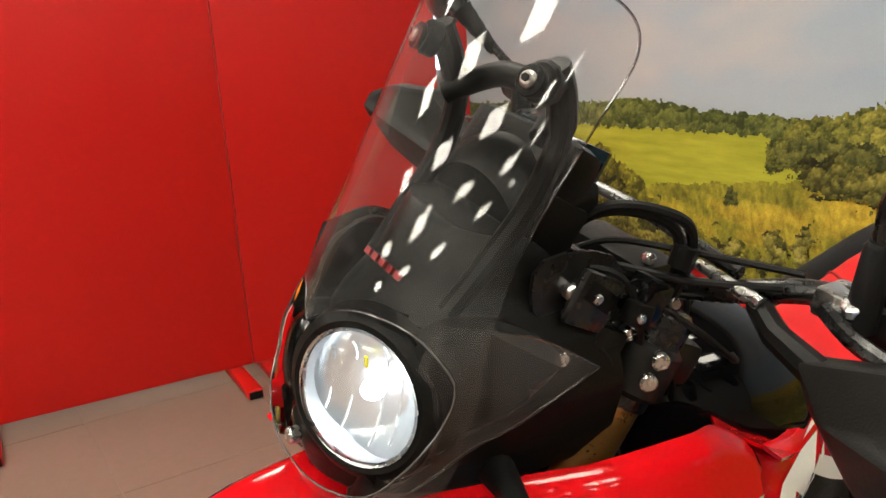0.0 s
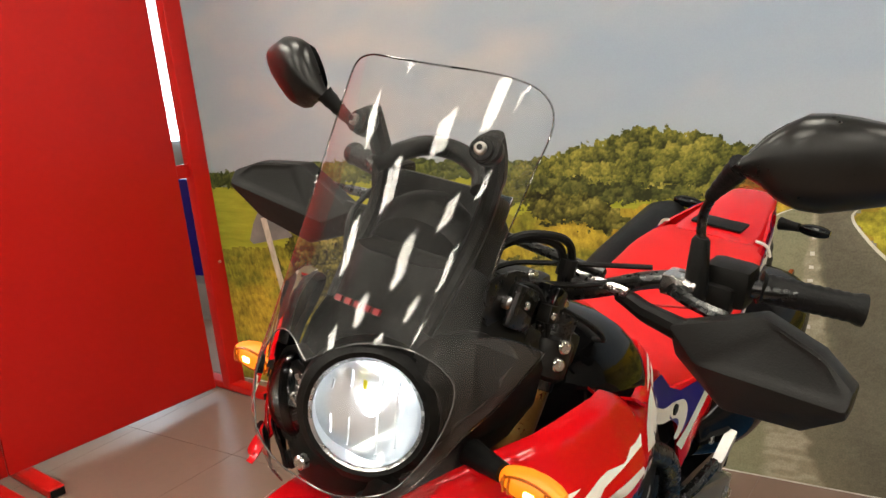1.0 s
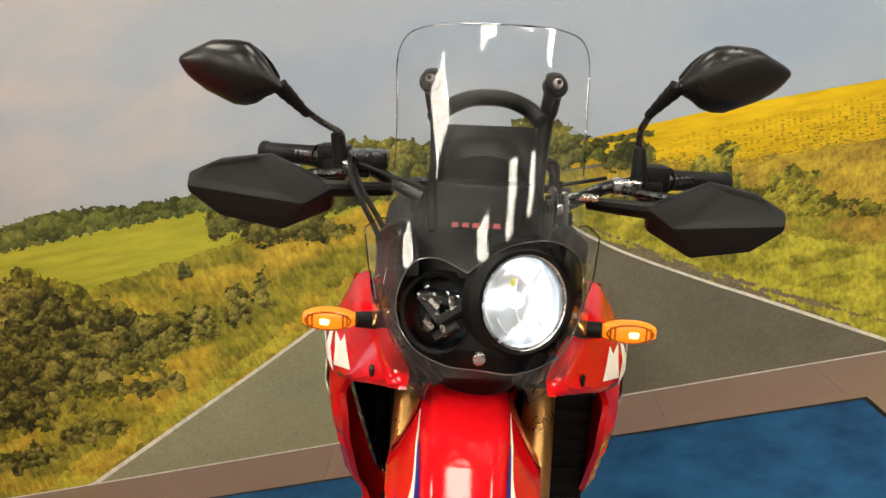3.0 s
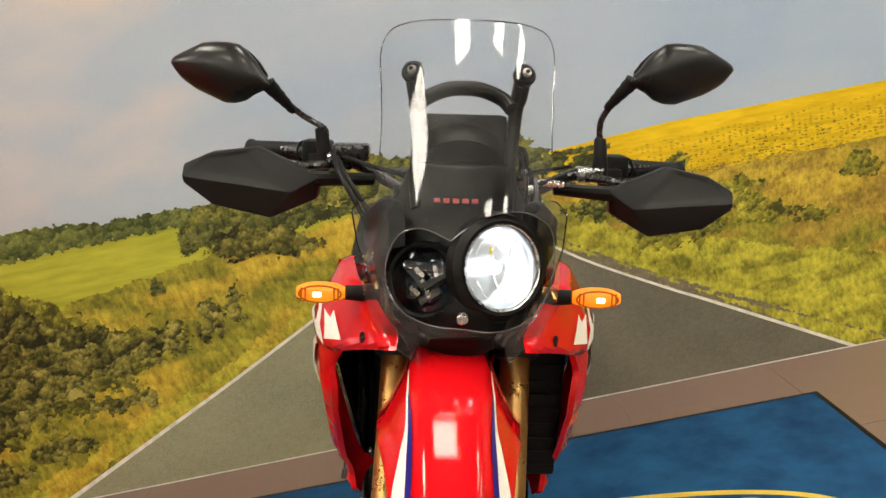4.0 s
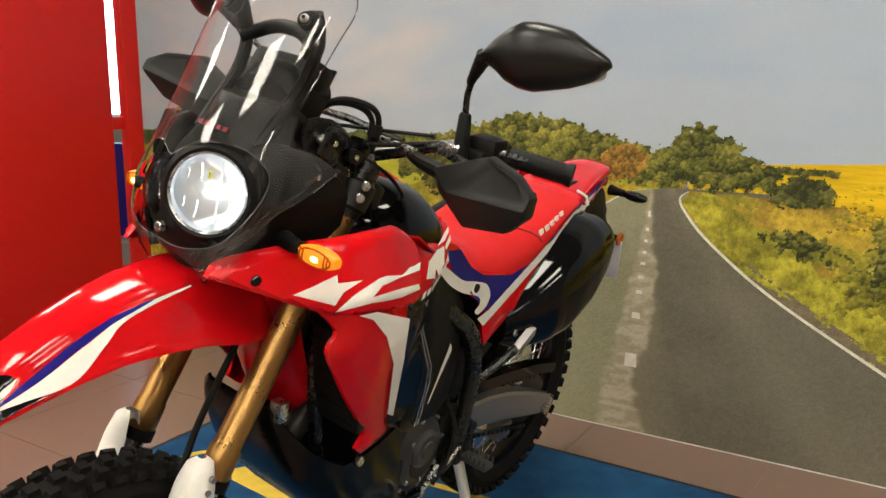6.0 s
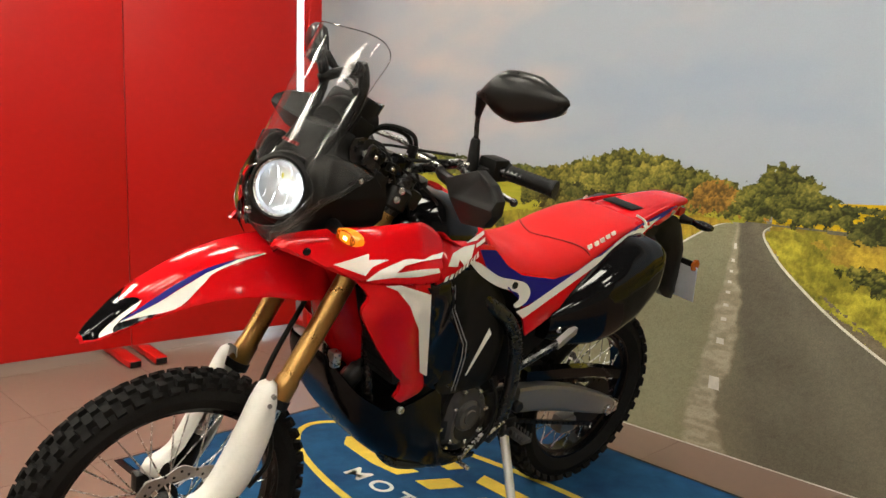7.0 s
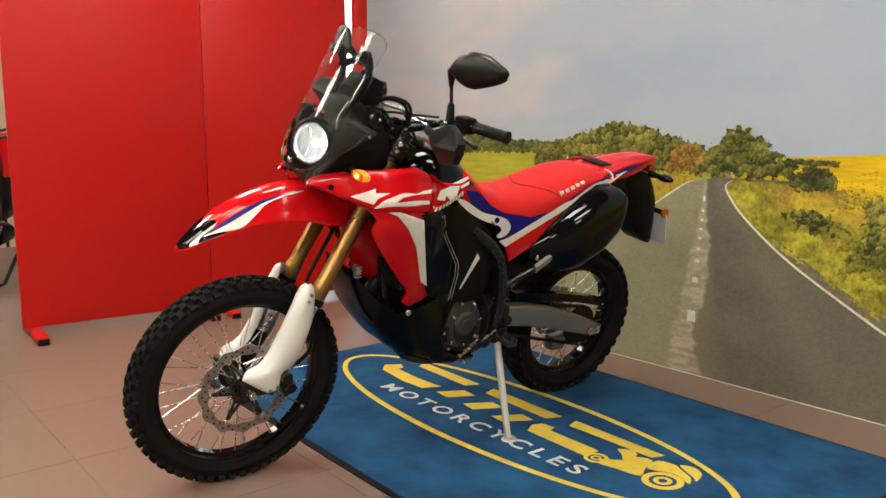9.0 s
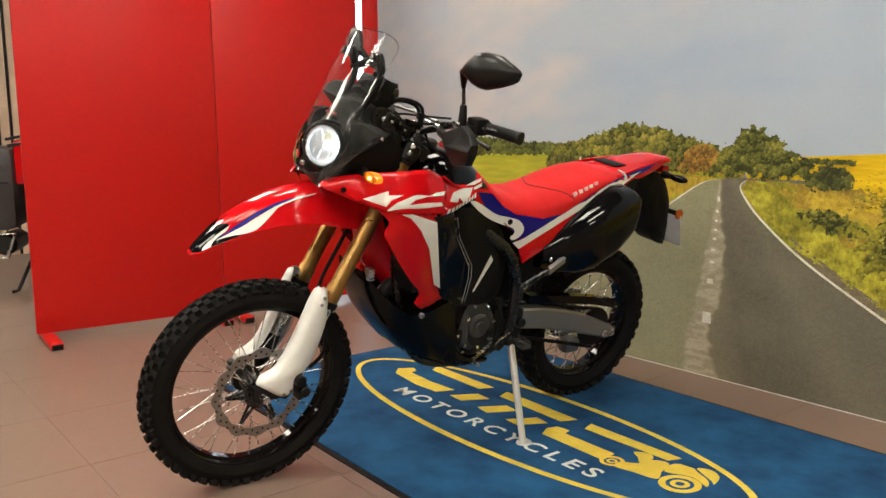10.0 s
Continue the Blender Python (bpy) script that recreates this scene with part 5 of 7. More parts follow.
def headlamp(c, direction, r, lit):
    d = Vector(direction).normalized()
    wide = 1.34 if lit else 1.20
    bezel = part("headlamp", lathe(c, d, [(-0.024, r * 1.14), (-0.018, r * wide), (-0.004, r * (wide - 0.06)), (0.003, r * 1.12), (0.001, r * 1.02), (-0.03, r * 1.0)], 44, cap=False), MATT, bike, "round headlamp, lit" if lit else "round headlamp, unlit")
    s = d.cross(V(0, 0, 1)).normalized()
    u = s.cross(d)
    if lit:
        # parabolic bowl that throws its beam forward, cut off at the round rim
        beam, focal = (d + V(1.3, 0, 0)).normalized(), 0.0260
        focus = Vector(c) - d * 0.022
        rows = []
        for k in range(15):
            ring = []
            for i in range(40):
                a = 2 * math.pi * i / 40
                edge = Vector(c) + (s * math.cos(a) + u * math.sin(a)) * r * max(0.02, k / 14)
                lo, hi = 0.0, 0.12
                for _ in range(24):
                    mid = (lo + hi) / 2
                    p = edge - d * mid - focus
                    lo, hi = (mid, hi) if p.length < p.dot(beam) + 2 * focal else (lo, mid)
                ring.append(edge - d * max(0.003, min(lo, 0.036 - 0.022 * max(0, math.cos(a)) * k / 14)))
            rows.append(ring)
        part("reflector", loft(rows, cap=False), REFLECTOR, bezel, "bright mirror bowl", limit=80)
        part("lamp_wall", lathe(c, d, [(-0.030, r * 0.995), (-0.003, r * 0.995)], 44, cap=False), REFLECTOR, bezel)
        part("lamp_ring", lathe(c, d, [(-0.004, r * 1.0), (0.003, r * 1.03), (0.001, r * 0.965)], 44, cap=False), CHROME, bezel)
        part("bulb", lathe(focus, beam, [(-0.0105, 0.001), (-0.0095, 0.006), (-0.004, 0.0095), (0.004, 0.0095), (0.0095, 0.006), (0.0105, 0.001)], 16), LAMP_ON, bezel, "glowing bulb")
        for q, h in ((-0.52, 0.62), (-0.18, 0.80), (0.34, 0.70), (0.66, 0.50)):
            fin = [Vector(c) + s * r * (q + 0.10 * math.sin(t * 3.1)) + u * r * h * (1 - 2 * t) - d * (0.010 + 0.024 * (1 - q * q) * math.sin(math.pi * t) ** 0.7) for t in np.linspace(0, 1, 13)]
            part("reflector_step", tube(fin, 0.0013, 6), REFLECTOR, bezel)
        part("lamp_tag", box(Vector(c) + s * r * 0.12 + u * r * 0.42 - d * 0.016, (0.002, 0.004, 0.010)), LAMP_TAG, bezel, "small yellow tag inside the lamp")
    else:
        part("lamp_back", lathe(c, d, [(-0.026, 0.001), (-0.025, r * 0.9), (-0.01, r * 0.98)], 32, cap=False), DIAL, bezel)
        tri = bmesh.new()
        for a, b in (((-0.75, 0.35), (0.75, 0.35)), ((-0.75, 0.35), (0, -0.25)), ((0.75, 0.35), (0, -0.25)), ((-0.45, -0.3), (0.1, -0.75)), ((0.5, -0.2), (0.45, -0.6))):
            tube([Vector(c) + s * a[0] * r + u * a[1] * r - d * 0.02, Vector(c) + s * b[0] * r + u * b[1] * r - d * 0.012], 0.007, 6, tri)
        part("lamp_projector", tri, DARK_METAL, bezel)
        for a, b in ((-0.3, 0.3), (0.25, 0.2), (0.05, -0.15), (0.35, -0.4), (-0.15, -0.5)):
            part("lamp_facet", box(Vector(c) + s * a * r + u * b * r - d * 0.012, (0.006, 0.006, 0.016), bevel=0.001, m=Matrix.Rotation(0.5 + a, 4, "X")), CHROME, bezel)
    lens = part("lens", lathe(c, d, [(0.000, r * 1.01), (0.010, r * 0.90), (0.018, r * 0.68), (0.023, r * 0.35), (0.024, 0.001)], 40, cap=False), LENS, bezel, "clear domed lamp glass")
    return bezel


headlamp(*LAMPS[0], True)
headlamp(*LAMPS[1], False)
part("nose_screw", disc((1.312, 0.0, 1.036), (1, 0, 0.1), 0.008, 0.012, 14, bevel=0.002), CHROME, bike)
for s in (1, -1):
    part("nose_pad", disc((1.275, 0.055 * s, 0.995), (1, 0.4 * s, -0.2), 0.011, 0.012, 14, bevel=0.003), SOFT, bike)

XC = [(0.95, 1.285), (1.0, 1.316), (1.04, 1.324), (1.09, 1.316), (1.14, 1.290), (1.25, 1.238), (1.365, 1.186), (1.45, 1.146)]


def screen_x(y, z):
    return ramp(z, XC) - 3.3 * y * y - 28 * max(0, abs(y) - 0.115) ** 2


half = [(0.05, 1.433), (0.093, 1.428), (0.119, 1.415), (0.130, 1.385), (0.127, 1.33), (0.124, 1.26), (0.130, 1.18), (0.140, 1.11), (0.138, 1.05), (0.112, 1.005), (0.066, 0.962), (0.058, 0.992), (0.03, 1.010)]
outline = [(a + 0.006 * min(1, max(0, (b - 1.1) / 0.2)), b) for a, b in smooth_outline(half + [(-a, b) for a, b in half[::-1]], 5, (10, 15))]
holes = [smooth_outline([(-0.018, 1.138), (-0.056, 1.151), (-0.088, 1.14), (-0.105, 1.105), (-0.102, 1.068), (-0.079, 1.04), (-0.040, 1.026), (0.0, 1.024), (0.048, 1.018), (0.098, 1.034), (0.124, 1.075), (0.131, 1.115), (0.123, 1.150), (0.088, 1.172), (0.043, 1.172), (0.008, 1.157)], 4, (0,))]
screen_ = part("windscreen", sheet(outline, screen_x, 0.0, 0.016, "x", holes=holes), SCREEN, bike, "tall clear acrylic windscreen", limit=80)
rim = [V(screen_x(a, b), a, b) for a, b in outline]
RIM_ACRYLIC = clear("rim_acrylic", (0.72, 0.72, 0.71), 0.1, 1.6)
run = []
for p in rim[-1:] + rim + rim[:1]:
    if 1.0 < p.z < 1.235:
        if len(run) > 2:
            part("screen_rim", tube(run, 0.0011, 5), RIM_ACRYLIC, screen_)
        run = []
    else:
        run.append(p)
if len(run) > 2:
    part("screen_rim", tube(run, 0.0011, 5), RIM_ACRYLIC, screen_)
for h in holes:
    loop = [V(screen_x(a, b), a, b) for a, b in h]
    part("lamp_cutout", tube(loop + loop[:1], 0.0009, 5, cap=False), VISOR_EDGE, screen_)
def open_round(bm):
    """Clears a sheet away where a headlamp comes through it."""
    out = []
    for f in bm.faces:
        c = f.calc_center_median()
        for lc, ld, lr in LAMPS:
            d = c - lc
            if (d - ld * d.dot(ld)).length < lr * 1.24 and d.dot(ld) > -0.03:
                out.append(f)
                break
    bmesh.ops.delete(bm, geom=out, context="FACES")
    return bm


# side wings of the screen over black side cowls
def wing_y(x, z):
    return ramp(x, [(1.05, 0.195), (1.124, 0.172), (1.18, 0.149), (1.24, 0.118), (1.29, 0.080)]) - 0.35 * max(0, 1.03 - z) - 0.25 * max(0, z - 1.10)


for s in (1, -1):
    wing = smooth_outline([(1.236, 1.185), (1.170, 1.176), (1.122, 1.150), (1.170, 1.116), (1.219, 1.080), (1.264, 1.025), (1.292, 0.985), (1.288, 1.04), (1.262, 1.12)], 5, (0, 2, 6))
    w_ = part("screen_wing", open_round(sheet(wing, wing_y, 0.0, 0.012, "y", s, lift=0.006)), SCREEN, screen_, "clear side wing")
    loop = [V(a, s * (wing_y(a, b) + 0.006), b) for a, b in wing if b < 1.23 and (a < 1.20 or b < 1.10) and not (a > 1.27 and b > 1.0)]
    part("wing_rim", tube(loop, 0.0011, 5), clear("wing_acrylic", (0.7, 0.7, 0.69), 0.1, 1.6), screen_)
    cowl = smooth_outline([(1.235, 1.170), (1.19, 1.180), (1.155, 1.165), (1.140, 1.143), (1.175, 1.108), (1.222, 1.072), (1.262, 1.018), (1.284, 0.985), (1.278, 1.05), (1.262, 1.11)], 5)
    part("side_cowl", open_round(sheet(cowl, wing_y, 0.006, 0.010, "y", s, lift=-0.003, edge=0.01)), MATT, nose, "matt black side cowl")
    # brackets behind the screen
    br = bmesh.new()
    tube(spline([(1.136, 0.006 + s * 0.081, 1.370), (1.124, 0.006 + s * 0.080, 1.342), (1.118, 0.006 + s * 0.074, 1.305), (1.134, 0.004 + s * 0.070, 1.255), (1.168, s * 0.068, 1.205), (1.200, s * 0.064, 1.165)], 5), [0.0125] * 9 + [0.0105] * 17, 10, br)
    disc((1.144, 0.006 + s * 0.0815, 1.3575), (1, 0.3 * s, 0.45), 0.0165, 0.016, 20, br, 0.003)
    part("screen_bracket", br, MATT, bike, "black screen bracket")
    part("screen_washer", disc((1.157, 0.006 + s * 0.0825, 1.3605), (1, 0.3 * s, 0.5), 0.0125, 0.006, 20, bevel=0.001), SOFT, bike)
    part("screen_bolt", disc((1.160, 0.006 + s * 0.083, 1.362), (1, 0.3 * s, 0.5), 0.0068, 0.008, 14, bevel=0.002), STEEL, bike)
    part("bolt_socket", disc((1.1645, 0.006 + s * 0.0844, 1.3645), (1, 0.3 * s, 0.5), 0.0032, 0.002, 6), SOFT, bike)
hoop = spline([(1.128, 0.073, 1.308), (1.110, 0.060, 1.322), (1.102, 0.032, 1.334), (1.100, 0.004, 1.337), (1.102, -0.026, 1.334), (1.110, -0.054, 1.322), (1.128, -0.073, 1.308)], 6)
part("screen_hoop", tube(hoop, 0.0115, 12), MATT, bike, "black hoop tube over the instruments")
# instruments
mt = bmesh.new()
TILT_M = Matrix.Rotation(radians(-30), 4, "Y")
box((1.090, 0, 1.258), (0.045, 0.146, 0.075), mt, 0.014, TILT_M)
loft([[V(x, 0.074 * k * math.cos(a), z + 0.046 * k * math.sin(a)) for a in [math.pi * i / 18 for i in range(19)] + [math.pi * (1 + 0.1)] + [-math.pi * 0.1]] for x, z, k in ((1.055, 1.240, 0.93), (1.085, 1.244, 1.0), (1.118, 1.236, 0.98), (1.14, 1.222, 0.86))], mt)
box((1.100, 0.060, 1.225), (0.05, 0.03, 0.05), mt, 0.006, TILT_M)
meter = part("instrument_panel", mt, MATT, bike, "black instrument panel with hood")
part("display", box((1.062, 0, 1.252), (0.004, 0.13, 0.07), bevel=0.001, m=TILT_M), DIAL, meter)
part("meter_stay", tube([(1.10, 0.05, 1.24), (1.08, 0.06, 1.16), (1.07, 0.05, 1.08)], 0.008, 8), BLACK_PAINT, meter)
part("meter_stay", tube([(1.10, -0.05, 1.24), (1.08, -0.06, 1.16), (1.07, -0.05, 1.08)], 0.008, 8), BLACK_PAINT, meter)

# indicators on the fairing
def indicator(p, s, lit, parent=bike, length=0.078, name="indicator", yaw=0.0):
    p = Vector(p)
    stalk = part(name, tube([p + V(-0.012, -s * 0.085, -0.004), p + V(-0.006, -s * 0.055, -0.002), p + V(0, -s * 0.036, 0)], [0.017, 0.012, 0.011], 12), SOFT, parent, "amber indicator lamp, lit" if lit else "indicator lamp, off")
    rings = []
    for k in range(9):
        t = k / 8
        y = (t - 0.5) * length
        q = (0.55, 0.78, 0.92, 1.0, 1.0, 1.0, 0.92, 0.78, 0.50)[k]
        rings.append([p + V(0.017 * q * math.copysign(abs(math.cos(a)) ** 0.7, math.cos(a)), s * y, 0.0145 * q * math.copysign(abs(math.sin(a)) ** 0.7, math.sin(a))) for a in (2 * math.pi * i / 20 for i in range(20))])
    body_ = loft(rings)
    bmesh.ops.recalc_face_normals(body_, faces=body_.faces)
    part("indicator_lens", body_, AMBER if lit else GLOSS, stalk, "amber lens" if lit else "dark lens")
    if lit:
        part("indicator_bulb", box(p + V(0.016, s * 0.004, 0.0), (0.006, 0.013, 0.008), bevel=0.003), AMBER_CORE, stalk)
        for k in (-0.027, -0.021, 0.021, 0.027):
            part("indicator_rib", tube([p + V(0.0145, s * k, -0.010), p + V(0.0160, s * k, 0), p + V(0.0145, s * k, 0.010)], 0.0014, 5), AMBER_OFF, stalk)
        rim_o = [p + V(0.0125, s * 0.031 * math.cos(a), 0.0125 * math.sin(a)) for a in (2 * math.pi * k / 24 for k in range(25))]
        part("indicator_rim", tube(rim_o, 0.0016, 5, cap=False), AMBER_OFF, stalk)
    return stalk


for s in (1, -1):
    indicator((1.188, 0.205 * s, 1.036), s, True, length=0.071)

# ---------------------------------------------------------------- handlebar, guards, mirrors (bar turned a touch)
BAR = Matrix.Translation((0.96, 0, 1.15)) @ Matrix.Rotation(radians(-1.5), 4, "X") @ Matrix.Rotation(radians(-1.8), 4, "Z") @ Matrix.Translation((-0.96, 0, -1.15))


def at_bar(*p):
    return BAR @ Vector(p)


pts = [(0.843, 0.398, 1.200), (0.885, 0.31, 1.205), (0.925, 0.20, 1.195), (0.955, 0.125, 1.165), (0.968, 0.06, 1.142), (0.970, 0.0, 1.140)]
full = spline([at_bar(*p) for p in pts] + [at_bar(p[0], -p[1], p[2]) for p in pts[-2::-1]], 6)
bar = part("handlebar", tube(full, 0.0112, 14), BLACK_PAINT, bike, "black steel handlebar")
part("bar_brace", tube([at_bar(0.950, 0.13, 1.185), at_bar(0.952, 0, 1.192), at_bar(0.950, -0.13, 1.185)], 0.007, 10), BLACK_PAINT, bar)
part("bar_clamp", box(at_bar(0.972, 0, 1.138), (0.05, 0.12, 0.045), bevel=0.01), DARK_METAL, bar)
part("cable_sleeve", tube([at_bar(0.972, 0.100, 1.184), at_bar(0.968, 0.172, 1.180)], [0.0050, 0.0068], 10), CHROME, bar, "bright cable adjuster sleeve")
for s in (1, -1):
    def q(x, y, z):
        return at_bar(x, s * y, z)
    gpts = [q(0.883, 0.296, 1.205), q(0.842, 0.402, 1.2)]
    gp = bmesh.new()
    n = 22
    line = [gpts[0].lerp(gpts[1], k / n) for k in range(n + 1)]
    tube(line, [0.0205 if k == 0 else (0.0165 if k % 2 else 0.0178) if k < n - 1 else 0.0195 for k in range(n + 1)], 14, gp)
    part("grip", gp, SOFT, bar, "ribbed black rubber grip")
    sw = bmesh.new()
    box(q(0.897, 0.265, 1.205), (0.048, 0.055, 0.05), sw, 0.010)
    box(q(0.915, 0.26, 1.19), (0.03, 0.04, 0.035), sw, 0.008)
    part("switch_housing", sw, MATT, bar, "black switch housing")
    lev = bmesh.new()
    tube(spline([q(0.945, 0.215, 1.193), q(0.962, 0.26, 1.190), q(0.958, 0.32, 1.184), q(0.945, 0.385, 1.172)], 6), [0.008] * 10 + [0.0062] * 9, 8, lev)
    part("lever_perch", box(q(0.925, 0.215, 1.195), (0.040, 0.034, 0.026), bevel=0.006), CHROME if s > 0 else BLACK_PAINT, bar)
    part("perch_bolt", disc(q(0.945, 0.235, 1.205), (0.4, 0, 1), 0.0085, 0.012, 10, bevel=0.002), CHROME, bar)
    lv = part("lever", lev, BLACK_PAINT, bike, "clutch lever" if s > 0 else "brake lever")
    ball = bmesh.new()
    bmesh.ops.create_uvsphere(ball, u_segments=12, v_segments=8, radius=0.009, matrix=Matrix.Translation(q(0.944, 0.39, 1.171)))
    part("lever_end", ball, BLACK_PAINT, lv)
    if s < 0:
        part("brake_reservoir", box(q(0.935, 0.200, 1.214), (0.045, 0.065, 0.030), bevel=0.007), BLACK_PAINT, bar, "black brake fluid reservoir")
    # faceted hand guard
    # rim A..H, crease R, and the dished panel between them, each as (x, y, z) beside the bar
    rim_at = [(1.010, 0.243, 1.178), (1.010, 0.337, 1.223), (1.030, 0.402, 1.213), (1.042, 0.440, 1.192), (1.044, 0.440, 1.162), (1.026, 0.402, 1.124), (1.008, 0.318, 1.103), (0.992, 0.250, 1.138)]
    crease_at = [(1.024, 0.283, 1.151), (1.052, 0.440, 1.173)]
    panel_at = [(1.022, 0.316, 1.164), (1.013, 0.357, 1.213), (1.033, 0.408, 1.203), (1.044, 0.430, 1.182)]
    if s < 0:
        rim_at, crease_at, panel_at = ([(x, y + 0.120 * (y - 0.243), z - 0.002) for x, y, z in e] for e in (rim_at, crease_at, panel_at))
    gb = bmesh.new()
    back = [gb.verts.new(q(x - 0.026, y, z)) for x, y, z in rim_at]
    R_ = [gb.verts.new(q(*p)) for p in rim_at]
    C_ = [gb.verts.new(q(*p)) for p in crease_at]
    P_ = [gb.verts.new(q(*p)) for p in panel_at]
    for i in range(8):
        gb.faces.new((back[i], back[(i + 1) % 8], R_[(i + 1) % 8], R_[i]))
    for face in ((R_[0], R_[1], P_[1], P_[0], C_[0]), (R_[1], R_[2], P_[2], P_[1]), (R_[2], R_[3], P_[3], P_[2]), (R_[3], C_[1], P_[3]), (C_[0], P_[0], P_[3], C_[1]), (P_[0], P_[1], P_[2], P_[3]),
                 (R_[3], R_[4], C_[1]), (C_[0], C_[1], R_[4], R_[5], R_[6]), (C_[0], R_[6], R_[7]), (R_[0], C_[0], R_[7]), tuple(back[::-1])):
        gb.faces.new(face)
    bmesh.ops.recalc_face_normals(gb, faces=gb.faces)
    bmesh.ops.bevel(gb, geom=gb.edges[:], offset=0.004, segments=2, affect="EDGES", profile=0.55)
    hg = part("hand_guard", gb, GUARD_GREY, bike, "faceted dark grey plastic hand guard", limit=25)
    part("guard_arm", tube([q(0.955, 0.16, 1.17), q(0.985, 0.205, 1.172), q(1.0, 0.262, 1.172)], [0.011, 0.012, 0.014], 10), MATT, hg)
    # mirror
    up_ = 0.003 if s > 0 else -0.015
    def mq(x, y, z):
        k_ = min(1, max(0, (z - 1.23) / 0.1 if s > 0 else (z - 1.262) / 0.07))
        return q(x, y - (0.015 * k_ if s > 0 else -0.010 - 0.042 * k_), z + up_ * k_ - 0.012 - (0.004 if s > 0 else 0.022) * k_)
    stem = part("mirror", tube(spline([mq(0.935, 0.238, 1.215), mq(0.936, 0.240, 1.262), mq(0.936, 0.240, 1.285), mq(0.942, 0.246, 1.310), mq(0.962, 0.270, 1.352)], 5), [0.009] * 6 + [0.0055] * 15, 10), BLACK_PAINT, bike, "black mirror on a bent stem")
    part("mirror_boot", tube([mq(0.935, 0.238, 1.200), mq(0.935, 0.238, 1.225), mq(0.936, 0.240, 1.27), mq(0.936, 0.241, 1.274)], [0.015, 0.0135, 0.0105, 0.008], 12), SOFT, stem)
    nk = bmesh.new()
    n = 9
    line = [mq(0.948, 0.252, 1.325).lerp(mq(0.977, 0.288, 1.374), k / n) for k in range(n + 1)]
    tube(line, [0.0062 + 0.0068 * k / n + (0.0011 if k % 2 else 0) for k in range(n + 1)], 12, nk)
    part("mirror_neck", nk, SOFT, stem)
    MIR = [(0.0, 0.012, -0.006), (0.03, 0.017, -0.009), (0.10, 0.036, -0.012), (0.185, 0.052, -0.019), (0.27, 0.063, -0.030), (0.38, 0.066, -0.036), (0.50, 0.066, -0.036), (0.64, 0.064, -0.027), (0.78, 0.053, -0.018), (0.90, 0.043, -0.006), (0.955, 0.038, 0.001), (0.985, 0.0335, 0.007), (1.0, 0.027, 0.014)]
    rings = []
    for u, hi, lo in MIR:
        y, zc = 0.284 + 0.180 * u, lo + (hi - lo) * (0.42 + 0.1 * u)
        r = []
        for i in range(28):
            a = 2 * math.pi * i / 28
            c_, s_ = math.cos(a), math.sin(a)
            cx = 0.040 * min(1, (hi - lo) / 0.104) ** 0.7 * max(0, c_) ** (0.85 if s_ > 0 else 1.25) + 0.006 * min(0, c_)
            r.append(mq(0.944 + 0.32 * (0.39 - y) + cx, y + 0.006 * s_, 1.374 + zc + ((hi - zc) if s_ > 0 else (zc - lo)) * s_))
        rings.append(r)
    mb = loft(rings)
    bmesh.ops.recalc_face_normals(mb, faces=mb.faces)
    part("mirror_shell", mb, MIRROR_SHELL, stem, "smooth black mirror shell", limit=70)
    mg = bmesh.new()
    loft([[mq(0.9365 + 0.32 * (0.106 - 0.180 * u), 0.284 + 0.180 * u, 1.374 + k) for k in (lo + (hi - lo) * 0.06, hi - (hi - lo) * 0.06)] for u, hi, lo in MIR[1:-1]], mg, cap=False, closed=False)
    part("mirror_glass", mg, MIRROR, stem, "mirror glass")

# cables in loops between fairing and bar
for k, (pa) in enumerate((
        [(1.075, 0.045, 1.20), (1.05, 0.075, 1.238), (1.01, 0.105, 1.238), (0.982, 0.115, 1.215), (0.985, 0.112, 1.16), (1.03, 0.105, 1.08), (1.07, 0.085, 0.98)],
        [(1.075, 0.035, 1.195), (1.05, 0.07, 1.232), (1.01, 0.098, 1.230), (0.988, 0.108, 1.205), (0.99, 0.105, 1.15), (1.03, 0.098, 1.07), (1.07, 0.08, 0.97)],
        [(1.05, 0.02, 1.17), (1.02, 0.08, 1.175), (0.98, 0.13, 1.175), (0.945, 0.19, 1.19)],
        [(1.06, -0.05, 1.17), (1.01, -0.09, 1.19), (0.96, -0.15, 1.20), (0.93, -0.21, 1.215)],
        [(1.10, -0.12, 1.06), (1.085, -0.150, 1.13), (1.03, -0.195, 1.195), (0.94, -0.215, 1.222)],
        [(1.085, -0.11, 1.06), (1.07, -0.140, 1.13), (1.015, -0.185, 1.188), (0.93, -0.21, 1.212)],
        [(1.04, 0.0, 1.14), (1.0, 0.06, 1.155), (0.95, 0.09, 1.14), (0.90, 0.06, 1.08)])):
    part("cable", tube(spline(pa, 8), 0.0052 if k < 2 else 0.0042, 8), SOFT, bike, "black control cable")
for at, size, m in (((1.045, 0.075, 1.150), (0.06, 0.05, 0.045), SOFT), ((1.075, 0.10, 1.115), (0.04, 0.045, 0.06), SOFT), ((1.06, 0.045, 1.175), (0.05, 0.035, 0.03), BLACK_PAINT), ((1.03, 0.118, 1.165), (0.03, 0.03, 0.04), GLOSS), ((1.09, 0.115, 1.175), (0.05, 0.012, 0.05), BLACK_PAINT), ((1.05, -0.08, 1.150), (0.06, 0.05, 0.045), SOFT)):
    part("connector", box(at, size, bevel=0.006, m=Matrix.Rotation(radians(-28), 4, "Y")), m, bike, "black wiring connector")
